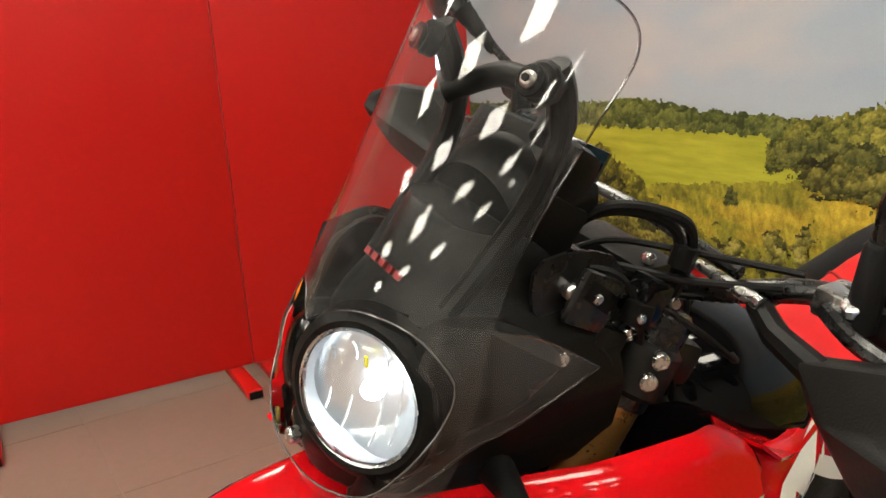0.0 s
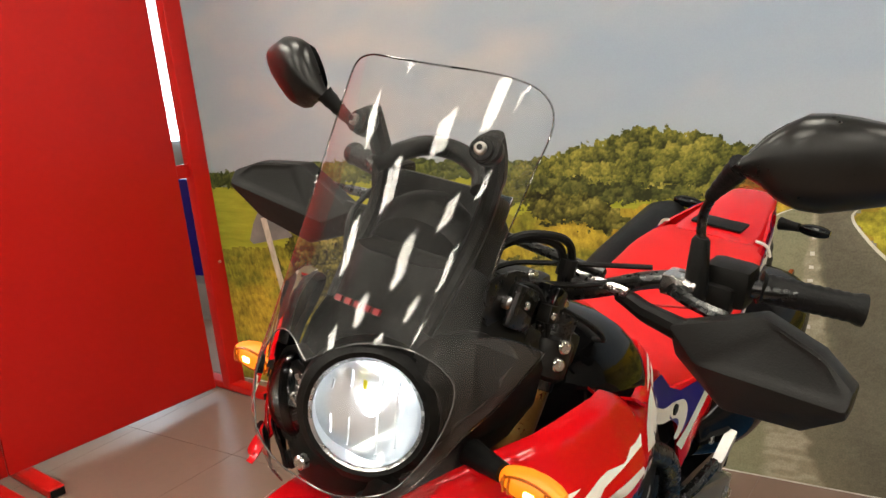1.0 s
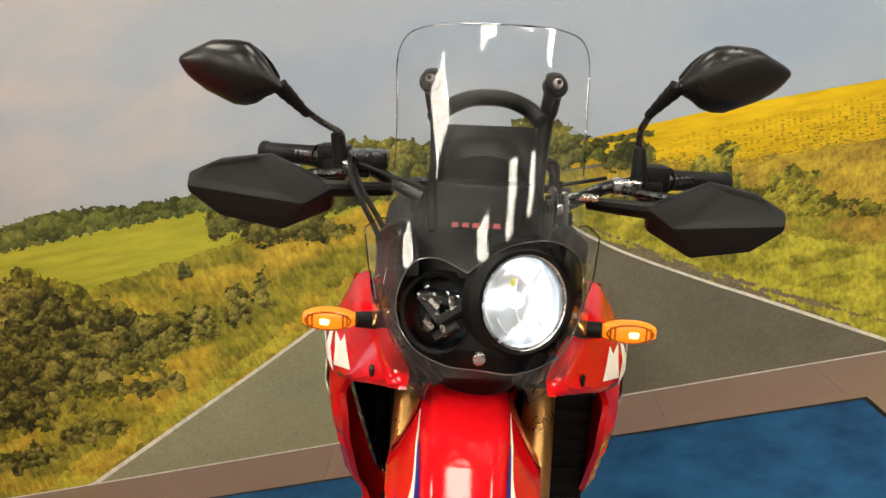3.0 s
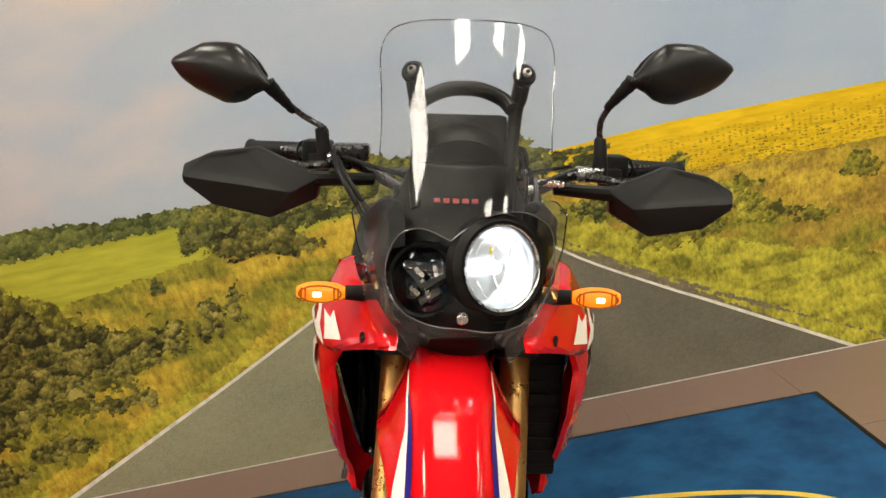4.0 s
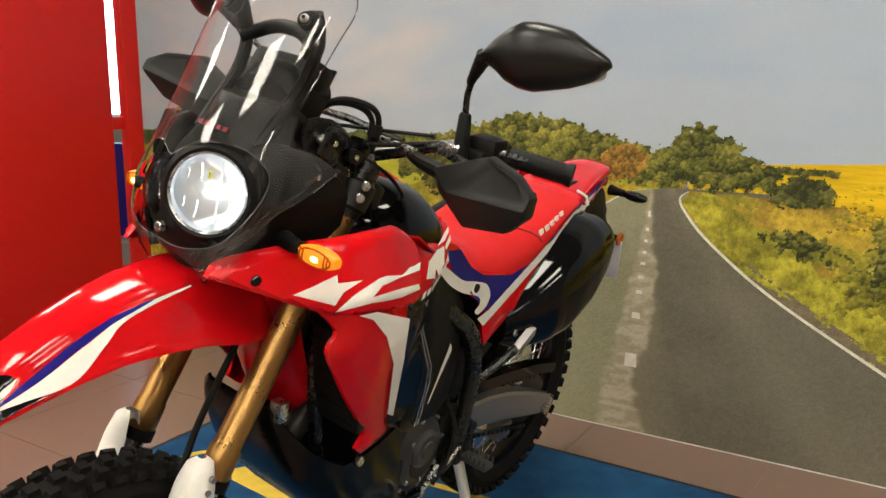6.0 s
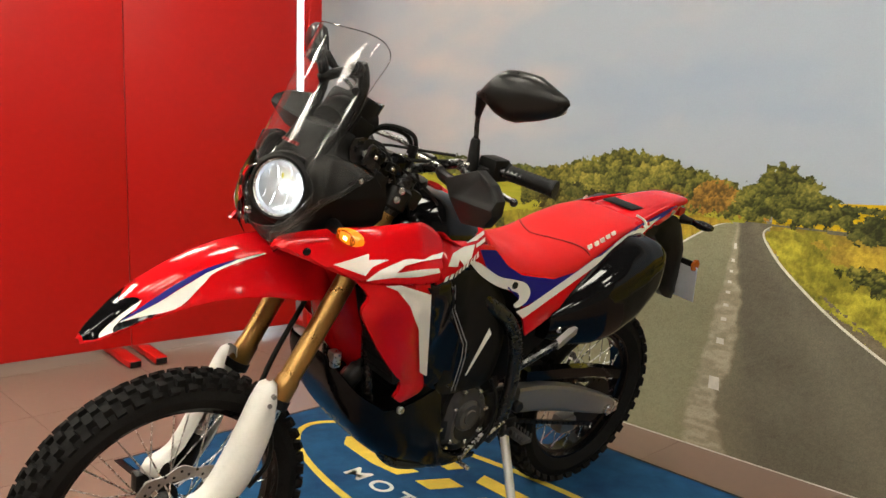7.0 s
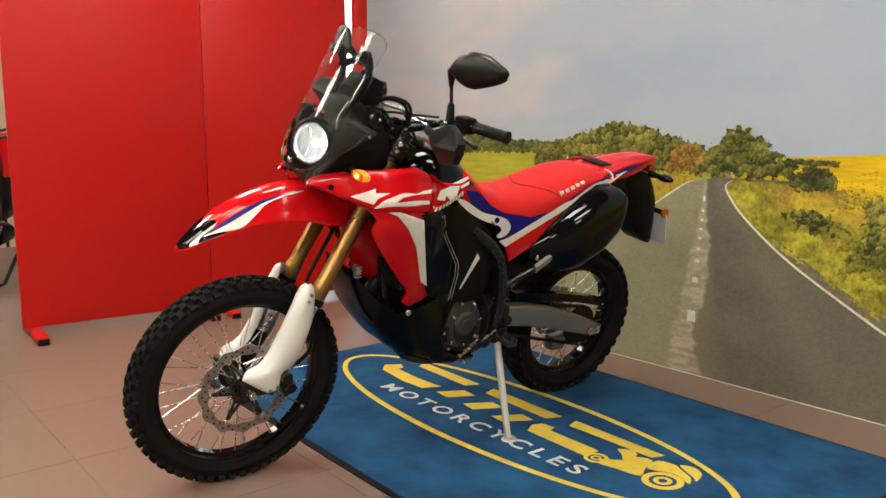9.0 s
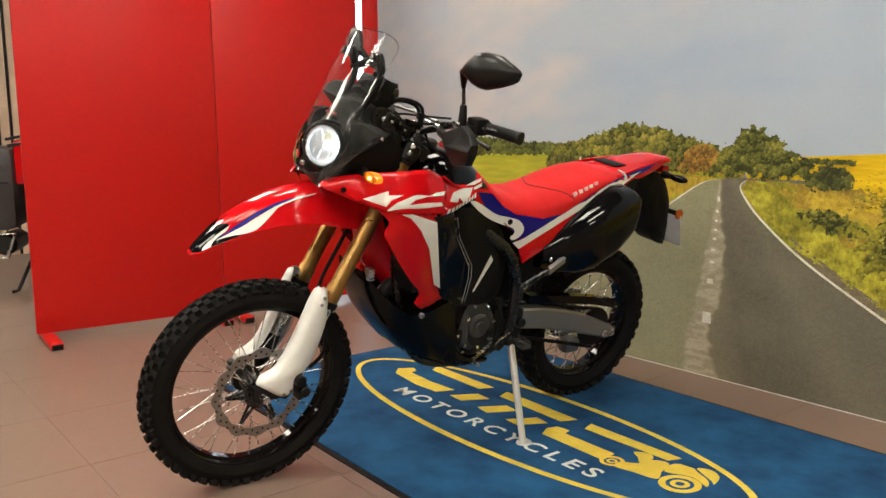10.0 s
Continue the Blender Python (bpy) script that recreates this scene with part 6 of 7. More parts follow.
for at, size, turn in (((1.086, 0.112, 1.180), (0.046, 0.018, 0.026), -38), ((1.046, 0.126, 1.158), (0.024, 0.018, 0.022), -20)):
    relay = part("relay", box(at, size, bevel=0.004, m=Matrix.Rotation(radians(turn), 4, "Y")), MATT, bike, "small black relay box")
    part("relay_screw", disc(V(*at) + V(0.004, size[1] / 2 + 0.001, 0.0), (0, 1, 0), 0.0048, 0.004, 10, bevel=0.001), CHROME, relay)
for p in ((1.118, 0.118, 1.128), (1.132, 0.112, 1.100), (0.992, 0.118, 1.150), (0.972, 0.062, 1.166), (0.972, -0.062, 1.166)):
    part("cockpit_bolt", disc(p, (0.3, 1, 0.3), 0.0062, 0.010, 10, bevel=0.0015), CHROME, bike)
part("stay_plate", sheet(smooth_outline([(1.135, 1.215), (1.06, 1.205), (1.035, 1.145), (1.055, 1.085), (1.09, 1.075), (1.10, 1.13), (1.14, 1.17)], 3), lambda x, z: 0.103, 0.004, 0.02, "y", 1, edge=0.002), BLACK_PAINT, bike, "black fairing stay plate")
for p in ((1.034, 0.108, 1.126), (1.066, 0.108, 1.106), (1.088, 0.108, 1.150), (1.108, 0.108, 1.185), (1.052, 0.108, 1.175)):
    part("stay_bolt", disc(p, (0.2, 1, 0.1), 0.0078, 0.012, 12, bevel=0.002), CHROME, bike)
for pa in ([(1.10, 0.09, 1.20), (1.06, 0.115, 1.19), (1.03, 0.12, 1.13), (1.02, 0.11, 1.05)], [(1.12, 0.095, 1.16), (1.08, 0.12, 1.13), (1.05, 0.12, 1.08), (1.03, 0.10, 1.0)], [(1.07, 0.03, 1.17), (1.02, 0.05, 1.19), (0.975, 0.11, 1.195), (0.935, 0.20, 1.205)], [(1.02, 0.10, 1.16), (0.98, 0.145, 1.13), (0.93, 0.15, 1.09), (0.88, 0.11, 1.06)], [(1.045, 0.09, 1.12), (1.0, 0.13, 1.09), (0.97, 0.12, 1.04)]):
    part("wire", tube(spline(pa, 7), 0.0034, 7), SOFT, bike, "thin black wire")
part("cable_clip", tube([(0.988, 0.113, 1.185), (0.984, 0.114, 1.205)], 0.012, 10), SOFT, bike)

# the front end is turned a little to its right
STEER_DEG = -0.3
STEM = on_fork(0.93, 0) + V(-0.04, 0, 0)
STEER = Matrix.Translation((-0.012, 0.012, 0)) @ Matrix.Translation(STEM) @ Matrix.Rotation(radians(STEER_DEG), 4, RAKE) @ Matrix.Translation(-STEM)
TURNED = {"front_wheel", "fork_tube", "fork_leg", "axle_lug", "fork_guard", "brake_caliper", "fork_yoke", "clamp_bolt", "front_mudguard", "handlebar", "hand_guard", "mirror", "lever"}
for ob in bike.children:
    if ob.name.split(".")[0] in TURNED:
        ob.matrix_basis = STEER @ Matrix.Translation((0, -0.024, 0)) if ob == fender else STEER

# ---------------------------------------------------------------- bodywork
def body_y(x, z):
    """Half width of the bodywork's outer skin."""
    w = ramp(x, [(0.40, 0.150), (0.60, 0.158), (0.74, 0.172), (0.82, 0.205), (0.90, 0.235), (1.0, 0.243), (1.1, 0.222), (1.2, 0.178), (1.30, 0.126)])
    return w - 0.55 * max(0, z - 0.955) - 0.19 * max(0, 0.86 - z)


for s in (1, -1):
    up_o = smooth_outline([(1.302, 0.986), (1.275, 1.008), (1.17, 1.030), (1.00, 1.046), (0.968, 1.043), (0.930, 1.015), (0.938, 0.97), (0.952, 0.918), (1.13, 0.925), (1.17, 0.938), (1.24, 0.965)], 5, (0, 3, 7, 8))
    sh = part("shroud", sheet(up_o, body_y, 0.010, 0.008, "y", s, edge=0.010), RED, bike, "glossy red radiator shroud with white lettering")
    rear_o = smooth_outline([(0.924, 1.010), (0.85, 0.992), (0.80, 0.993), (0.745, 1.014), (0.730, 0.987), (0.79, 0.948), (0.86, 0.930), (0.944, 0.910), (0.930, 0.965)], 4, (0, 3, 7))
    part("tank_panel", sheet(rear_o, body_y, 0.008, 0.012, "y", s, lift=-0.008, edge=0.008), RED, sh)
    low_o = smooth_outline([(1.150, 0.932), (1.114, 0.892), (1.122, 0.852), (1.068, 0.767), (1.008, 0.690), (0.966, 0.640), (0.975, 0.605), (0.950, 0.585), (0.930, 0.584), (0.850, 0.602), (0.893, 0.652), (0.930, 0.76), (0.968, 0.925)], 4, (0, 6, 9, 12))
    part("lower_shroud", sheet(low_o, body_y, 0.010, 0.022, "y", s, lift=-0.004, edge=0.010), RED, sh)
    # decals: arrow, two slanted strokes, the pale blade of the lower panel
    decals = [
        ([(1.200, 0.966), (1.162, 0.978), (1.126, 0.991), (1.128, 0.979), (1.085, 0.981), (1.123, 0.966), (1.138, 0.947)], WHITE, 0.0022),
        ([(1.136, 0.935), (1.108, 0.961), (1.052, 0.980), (0.963, 0.987), (0.941, 0.989), (0.950, 0.978), (1.009, 0.977), (1.049, 0.969), (1.073, 0.955), (1.012, 0.961), (0.962, 0.959), (0.958, 0.949), (1.012, 0.946)], WHITE, 0.0022),
        ([(1.093, 0.925), (1.057, 0.926), (0.972, 0.897), (0.945, 0.80), (0.896, 0.656), (0.928, 0.676), (0.983, 0.809), (1.026, 0.875), (1.062, 0.913)], WHITE, 0.0005),
        ([(0.926, 0.957), (0.905, 0.981), (0.851, 0.986), (0.800, 0.981), (0.826, 0.958), (0.858, 0.944), (0.881, 0.964), (0.892, 0.951)], WHITE, -0.0052),
        ([(0.841, 0.991), (0.788, 0.997), (0.742, 1.001), (0.744, 0.993), (0.787, 0.987)], WHITE, -0.0052),
        ([(0.794, 0.980), (0.742, 0.986), (0.746, 0.977), (0.795, 0.973)], WHITE, -0.0052),
        ([(0.99, 0.916), (0.945, 0.916), (0.955, 0.898), (0.975, 0.90)], GLOSS, 0.0005),
    ]
    decals += [([(x + 0.007, z), (x + 0.004, z + 0.013), (x - 0.007, z + 0.016), (x - 0.004, z + 0.003)], WHITE, -0.0055) for x, z in ((0.925 - 0.0165 * k, 0.918 + 0.0038 * k) for k in range(9))]
    for o, m, up_by in decals:
        part("decal", sheet(o, body_y, 0.0, 0.008, "y", s, lift=up_by), m, sh)
    part("shroud_screw", disc((1.245, s * (body_y(1.245, 0.985) + 0.001), 0.985), (0.3, s, 0), 0.009, 0.006, 14, bevel=0.002), GLOSS, sh)
    fl_ = bmesh.new()
    corners = [V(0.879, s * 0.081, 1.003), V(0.941, s * 0.155, 1.019), V(0.935, s * 0.205, 1.030), V(0.912, s * 0.212, 1.012), V(0.767, s * 0.165, 0.940), V(0.792, s * 0.135, 0.955)]
    ft_, fb_ = ([fl_.verts.new(c - V(0, 0, k)) for c in corners] for k in (0.0, 0.004))
    for face in ((0, 1, 5), (1, 2, 3), (1, 3, 4, 5)):
        fl_.faces.new([ft_[k] for k in face])
        fl_.faces.new([fb_[k] for k in face[::-1]])
    for k in range(6):
        fl_.faces.new((ft_[k], fb_[k], fb_[(k + 1) % 6], ft_[(k + 1) % 6]))
    bmesh.ops.recalc_face_normals(fl_, faces=fl_.faces)
    part("shroud_flange", fl_, RED, sh)
    def vent_y(x, z):
        return max(body_y(x, z), 0.198)

    vent = smooth_outline([(0.968, 0.918), (0.885, 0.915), (0.852, 0.885), (0.815, 0.815), (0.745, 0.715), (0.742, 0.66), (0.755, 0.572), (0.85, 0.600), (0.893, 0.652), (0.93, 0.76)], 4, (0, 1, 6))
    vt = part("vent_panel", sheet(vent, vent_y, 0.008, 0.022, "y", s, lift=-0.016, edge=0.014), GLOSS, bike, "gloss black vent panel")
    for off in (0.0, 0.012):
        line = [(0.882 - off, 0.895), (0.848 - off, 0.820), (0.778 - off, 0.715), (0.774 - off, 0.672), (0.788 - off, 0.585)]
        part("pin_stripe", tube([V(a, s * (vent_y(a, b) - 0.0165), b) for a, b in line], 0.0016, 5), PIN, vt)

radiator = part("radiator", box((1.005, 0.137, 0.79), (0.045, 0.11, 0.28), bevel=0.008, m=Matrix.Rotation(radians(12), 4, "Y")), SOFT, bike, "black radiator core")
for k in range(9):
    part("radiator_fin", box((1.034 + 0.0063 * (k - 4), 0.137, 0.79 + 0.029 * (k - 4)), (0.003, 0.102, 0.004)), SOFT, radiator)

# tank: black gloss cover between the shrouds
TANK = [(1.03, 0.995, 0.060, 0.10), (0.98, 1.055, 0.115, 0.13), (0.90, 1.090, 0.165, 0.145), (0.82, 1.080, 0.181, 0.140), (0.75, 1.040, 0.160, 0.125), (0.69, 0.992, 0.134, 0.11), (0.64, 0.952, 0.112, 0.09)]
rings = []
for x, z, w, d in TANK:
    rings.append([V(x, w * math.copysign(abs(math.cos(a)) ** 0.52, math.cos(a)), z - d + d * (math.sin(a) if math.sin(a) > 0 else math.sin(a) * 0.6)) for a in (2 * math.pi * k / 28 for k in range(28))])
tk = loft(rings)
bmesh.ops.recalc_face_normals(tk, faces=tk.faces)
tank = part("fuel_tank", tk, GLOSS, bike, "gloss black fuel tank cover", limit=60)
part("fuel_cap", lathe((0.885, 0, 1.085), (0, 0, 1), [(0, 0.045), (0.012, 0.045), (0.017, 0.036), (0.018, 0.001)], 28), DARK_METAL, tank)
part("steering_head", tube([(0.90, 0, 1.10), (0.985, 0, 0.90)], 0.035, 18), BLACK_PAINT, bike)

# seat
SEAT = [(0.80, 1.088, 0.038, 0.030), (0.74, 1.056, 0.066, 0.060), (0.68, 1.000, 0.100, 0.076), (0.62, 0.943, 0.134, 0.080), (0.54, 0.920, 0.143, 0.079), (0.44, 0.920, 0.150, 0.090), (0.36, 0.934, 0.152, 0.089), (0.26, 0.960, 0.148, 0.060), (0.16, 0.978, 0.138, 0.034), (0.08, 0.986, 0.126, 0.025), (0.03, 0.984, 0.112, 0.020)]
SX = SEAT[::-1]
rings = []
for x in np.linspace(0.80, 0.03, 34):
    z, w, d = (ramp(x, [(q_[0], q_[k]) for q_ in SX]) for k in (1, 2, 3))
    r = []
    for k in range(32):
        a = 2 * math.pi * k / 32
        c, sn = math.cos(a), math.sin(a)
        if sn >= 0:
            r.append(V(x, w * math.copysign(abs(c) ** 0.62, c), z - d + (d - 0.004) * sn ** 0.95))
        else:
            r.append(V(x, w * 0.93 * math.copysign(abs(c) ** 0.6, c), z - d + 0.02 * sn))
    rings.append(r)
st = loft(rings)
bmesh.ops.recalc_face_normals(st, faces=st.faces)
seat = part("seat", st, SEAT_RED, bike, "red vinyl seat with white lettering", limit=70)


def seat_top(x, y):
    z, w, d = (ramp(x, [(q_[0], q_[k]) for q_ in SX]) for k in (1, 2, 3))
    c = min(0.999, (abs(y) / w) ** (1 / 0.62))
    return z - d + (d - 0.004) * math.sqrt(1 - c * c) ** 0.95


seam = [V(0.40 - 0.10 * (abs(y) / 0.145) ** 1.5, y, seat_top(0.40 - 0.10 * (abs(y) / 0.145) ** 1.5, y) + 0.0005) for y in np.linspace(-0.146, 0.146, 40)]
part("seam", tube(seam, 0.0028, 6), material("seat_piping", (0.25, 0.006, 0.008), 0.6), seat, "dark red seat seam")
for s in (1, -1):
    xdir = V(-s * 0.92, 0, s * 0.28).normalized()
    nrm = V(0.05, s * 0.97, 0.22).normalized()
    updir = nrm.cross(xdir).normalized()
    m = Matrix((xdir, updir, xdir.cross(updir))).transposed().to_4x4()
    for k in range(5 if s > 0 else 0):
        at = V(0.240, 0, 0.934) + (k - 2) * 0.027 * xdir * s
        sz, sw_, sd = (ramp(at.x, [(q_[0], q_[j]) for q_ in SX]) for j in (1, 2, 3))
        rise = max(0.0, (at.z - sz + sd) / (sd - 0.004)) ** (1 / 0.95)
        at.y = s * (sw_ * math.sqrt(max(0.0, 1 - rise * rise)) ** 0.62 + 0.0005)
        part("mark", box(at, (0.017, 0.016, 0.004), bevel=0.0008, m=m), WHITE, seat, "pale lettering block on the seat")
    part("seat_strap", tube(spline([(0.05, s * 0.100, 0.990), (0.03, s * 0.120, 0.978), (0.025, s * 0.130, 0.955)], 5), 0.0035, 8), WHITE, seat, "pale seat strap")

# side covers running into the tail
def side_y(x, z):
    w = ramp(x, [(-0.33, 0.045), (-0.2, 0.085), (0.0, 0.125), (0.2, 0.145), (0.45, 0.150), (0.62, 0.152), (0.74, 0.165), (0.85, 0.185)])
    return w + 0.10 * (0.90 - z)


for s in (1, -1):
    cov = smooth_outline([(0.815, 0.935), (0.765, 0.965), (0.70, 0.955), (0.64, 0.905), (0.58, 0.875), (0.45, 0.848), (0.36, 0.858), (0.22, 0.915), (0.08, 0.968), (-0.10, 0.998), (-0.30, 1.012), (-0.315, 1.0), (-0.22, 0.972), (-0.02, 0.935), (0.10, 0.905), (0.24, 0.845), (0.38, 0.755), (0.525, 0.690), (0.545, 0.740), (0.562, 0.795), (0.60, 0.82), (0.70, 0.872)], 4, (10, 17))
    sc = part("side_cover", sheet(cov, side_y, 0.006, 0.025, "y", s, edge=0.008), RED, bike, "red, white and blue side cover")
    blue = [(0.765, 0.960), (0.70, 0.950), (0.64, 0.900), (0.58, 0.870), (0.45, 0.845), (0.36, 0.855), (0.22, 0.912), (0.08, 0.964), (-0.10, 0.994), (-0.28, 1.006), (-0.10, 0.976), (0.08, 0.938), (0.28, 0.868), (0.46, 0.802), (0.562, 0.780), (0.590, 0.812), (0.66, 0.860), (0.73, 0.910)]
    part("decal", sheet(blue, side_y, 0.0, 0.03, "y", s, lift=0.0012), BLUE, sc)
    bow = smooth_outline([(0.800, 0.932), (0.765, 0.928), (0.677, 0.880), (0.611, 0.862), (0.562, 0.846), (0.540, 0.818), (0.552, 0.794), (0.585, 0.782), (0.602, 0.792), (0.583, 0.806), (0.595, 0.825), (0.671, 0.851), (0.74, 0.886)], 4)
    part("decal", sheet(bow, side_y, 0.0, 0.03, "y", s, lift=0.0022), WHITE, sc)
    blade = [(0.588, 0.772), (0.54, 0.782), (0.33, 0.866), (0.13, 0.946), (-0.08, 0.982), (0.04, 0.938), (0.20, 0.893), (0.38, 0.820), (0.558, 0.748)]
    part("decal", sheet(blade, side_y, 0.0, 0.03, "y", s, lift=0.0026), WHITE, sc)
    part("cover_hole", disc((0.606, s * side_y(0.606, 0.846), 0.846), (0, s, 0), 0.010, 0.010, 16), SOFT, sc)
    part("cover_screw", disc((0.075, s * 0.138, 0.925), (0, s, 0), 0.009, 0.014, 12), DARK_METAL, sc)

TAIL = [(0.06, 0.982, 0.105, 0.034), (-0.04, 0.997, 0.098, 0.038), (-0.14, 1.014, 0.082, 0.034), (-0.23, 1.025, 0.066, 0.030), (-0.30, 1.021, 0.050, 0.024), (-0.335, 1.008, 0.034, 0.012)]
tl = loft([[V(x, w * math.copysign(abs(math.cos(a)) ** 0.6, math.cos(a)), z - d + (d if math.sin(a) > 0 else 0.25 * d) * math.copysign(abs(math.sin(a)) ** 0.7, math.sin(a))) for a in (2 * math.pi * k / 24 for k in range(24))] for x, z, w, d in TAIL])
bmesh.ops.recalc_face_normals(tl, faces=tl.faces)
tail = part("tail_cowl", tl, RED, bike, "red tail cowl", limit=60)
part("tail_pad", box((-0.010, 0, 0.9935), (0.062, 0.115, 0.006), bevel=0.002, m=Matrix.Rotation(radians(2), 4, "Y")), SOFT, tail, "black tail pad")

# black box on the left flank, silencer on the right
FLANK = [(-0.004, 0.895, 0.835, 0.185), (0.012, 0.925, 0.800, 0.215), (0.05, 0.945, 0.735, 0.240), (0.12, 0.942, 0.672, 0.249), (0.20, 0.908, 0.635, 0.247), (0.28, 0.860, 0.625, 0.234), (0.36, 0.800, 0.632, 0.205), (0.43, 0.742, 0.655, 0.165)]
rings = []
for x in np.linspace(-0.004, 0.43, 26):
    zt, zb, yo = (ramp(x, [(q_[0], q_[k]) for q_ in FLANK]) for k in (1, 2, 3))
    zm, hz, hy = (zt + zb) / 2 + 0.02, (zt - zb) / 2, yo - 0.12
    rings.append([V(x, 0.12 + hy * max(0, math.cos(a)) ** 0.62 - (0.004 if abs(a) > 1.5 else 0), zm + hz * math.copysign(abs(math.sin(a)) ** 0.85, math.sin(a)) - (0.02 if a < 0 else 0.02 * math.sin(a))) for a in (-math.pi / 2 + math.pi * k / 20 for k in range(21))])
fl = loft(rings)
bmesh.ops.recalc_face_normals(fl, faces=fl.faces)
flank = part("flank_box", fl, GLOSS, bike, "gloss black bulging flank box", limit=60)
part("flank_bolt", disc((0.40, 0.176, 0.695), (0.2, 1, 0), 0.010, 0.012, 12, bevel=0.002), CHROME, flank)
sil = lathe((0.32, -0.185, 0.80), V(-1, -0.02, 0.19), [(-0.12, 0.02), (-0.09, 0.05), (0.0, 0.062), (0.25, 0.072), (0.52, 0.066), (0.58, 0.045), (0.58, 0.018)], 28)
part("silencer", sil, MATT, bike, "black exhaust silencer")
part("exhaust_pipe", tube(spline([(0.92, -0.03, 0.60), (0.98, -0.05, 0.50), (0.88, -0.12, 0.44), (0.70, -0.16, 0.46), (0.50, -0.17, 0.62), (0.42, -0.17, 0.76)], 8), 0.021, 14), DARK_METAL, bike, "dark exhaust pipe")
part("header_pipe", tube(spline([(0.86, 0.03, 0.66), (0.95, 0.055, 0.66), (1.03, 0.06, 0.60), (1.02, 0.02, 0.52), (0.94, -0.03, 0.48)], 8), 0.024, 14), DARK_METAL, bike)

# skid plate: a tub under the engine
SK = [(1.118, 0.700, 0.685, 0.075), (1.108, 0.680, 0.635, 0.095), (1.085, 0.648, 0.58, 0.115), (1.05, 0.608, 0.515, 0.135), (1.02, 0.585, 0.475, 0.145), (0.97, 0.552, 0.418, 0.152), (0.92, 0.556, 0.376, 0.158), (0.88, 0.567, 0.350, 0.162), (0.82, 0.590, 0.320, 0.164), (0.80, 0.565, 0.314, 0.163), (0.775, 0.44, 0.308, 0.160), (0.755, 0.385, 0.304, 0.155), (0.70, 0.350, 0.300, 0.148), (0.60, 0.325, 0.300, 0.135)]
bm = bmesh.new()
outer, inner_ = [], []
for x in np.linspace(1.118, 0.60, 40):
    zt, zb, w = (ramp(x, [(q_[0], q_[k]) for q_ in SK[::-1]]) for k in (1, 2, 3))
    ro, ri = [], []
    for k in range(17):
        a = math.pi * k / 16
        y, z = w * math.copysign(abs(math.cos(a)) ** 0.5, math.cos(a)), zt - (zt - zb) * max(0.0, math.sin(a)) ** 0.55
        ro.append(bm.verts.new((x, y, z)))
        ri.append(bm.verts.new((x - 0.004, y * 0.95, z + 0.008 * math.sin(a) + 0.001)))
    outer.append(ro)
    inner_.append(ri)
for i in range(39):
    for k in range(16):
        bm.faces.new((outer[i][k], outer[i][k + 1], outer[i + 1][k + 1], outer[i + 1][k]))
        bm.faces.new((inner_[i][k], inner_[i + 1][k], inner_[i + 1][k + 1], inner_[i][k + 1]))
    for k in (0, 16):
        bm.faces.new((outer[i][k], outer[i + 1][k], inner_[i + 1][k], inner_[i][k]))
for i in (0, 39):
    for k in range(16):
        bm.faces.new((outer[i][k], outer[i][k + 1], inner_[i][k + 1], inner_[i][k]))
bmesh.ops.recalc_face_normals(bm, faces=bm.faces)
skid = part("skid_plate", bm, SATIN, bike, "gloss black engine guard", limit=50)
# bright steel colour imitates the highlights on a gloss black bracket
part("skid_bracket", box((1.098, 0.088, 0.690), (0.024, 0.028, 0.04), bevel=0.006), CHROME, skid)
for s in (1, -1):
    for px, pz in ((0.93, 0.552), (0.77, 0.578)):
        part("skid_bolt", disc((px, s * 0.160, pz), (0, s, 0), 0.010, 0.012, 12, bevel=0.002), CHROME, skid)

# engine, frame and running gear
part("air_box", box((0.865, 0, 0.80), (0.18, 0.28, 0.28), bevel=0.03), SOFT, bike, "black air box behind the radiators")
eng = bmesh.new()
box((0.70, 0, 0.46), (0.36, 0.23, 0.24), eng, 0.03)
box((0.80, 0, 0.66), (0.17, 0.18, 0.24), eng, 0.02, Matrix.Rotation(radians(12), 4, "Y"))
engine = part("engine", eng, DARK_METAL, bike, "dark single-cylinder engine")
for k in range(7):
    part("cooling_fin", box((0.79, 0, 0.575 + 0.026 * k), (0.20, 0.205, 0.008), bevel=0.002, m=Matrix.Rotation(radians(12), 4, "Y")), DARK_METAL, engine)
for s in (1, -1):
    part("crankcase_cover", lathe((0.665, s * 0.112, 0.435), (0, s, 0), [(0, 0.088), (0.016, 0.086), (0.026, 0.074), (0.030, 0.05), (0.036, 0.046), (0.038, 0.001)], 32), DARK_METAL, engine, "cast engine side cover")
    for k in range(7):
        a = 2 * math.pi * k / 7
        part("cover_bolt", disc((0.665 + 0.080 * math.cos(a), s * 0.130, 0.435 + 0.080 * math.sin(a)), (0, s, 0), 0.0065, 0.010, 8), CHROME, engine)
case_o = smooth_outline([(0.738, 0.50), (0.705, 0.556), (0.66, 0.560), (0.63, 0.540), (0.592, 0.475), (0.605, 0.405), (0.66, 0.375), (0.735, 0.388)], 3)
case = part("clutch_case", sheet(case_o, lambda x, z: 0.146, 0.035, 0.02, "y", 1, edge=0.014), CAST, bike, "dull cast engine case", limit=30)
part("case_boss", lathe((0.672, 0.144, 0.468), (0, 1, 0), [(0, 0.046), (0.008, 0.044), (0.014, 0.036), (0.014, 0.022), (0.018, 0.020), (0.019, 0.001)], 28), CAST, case)
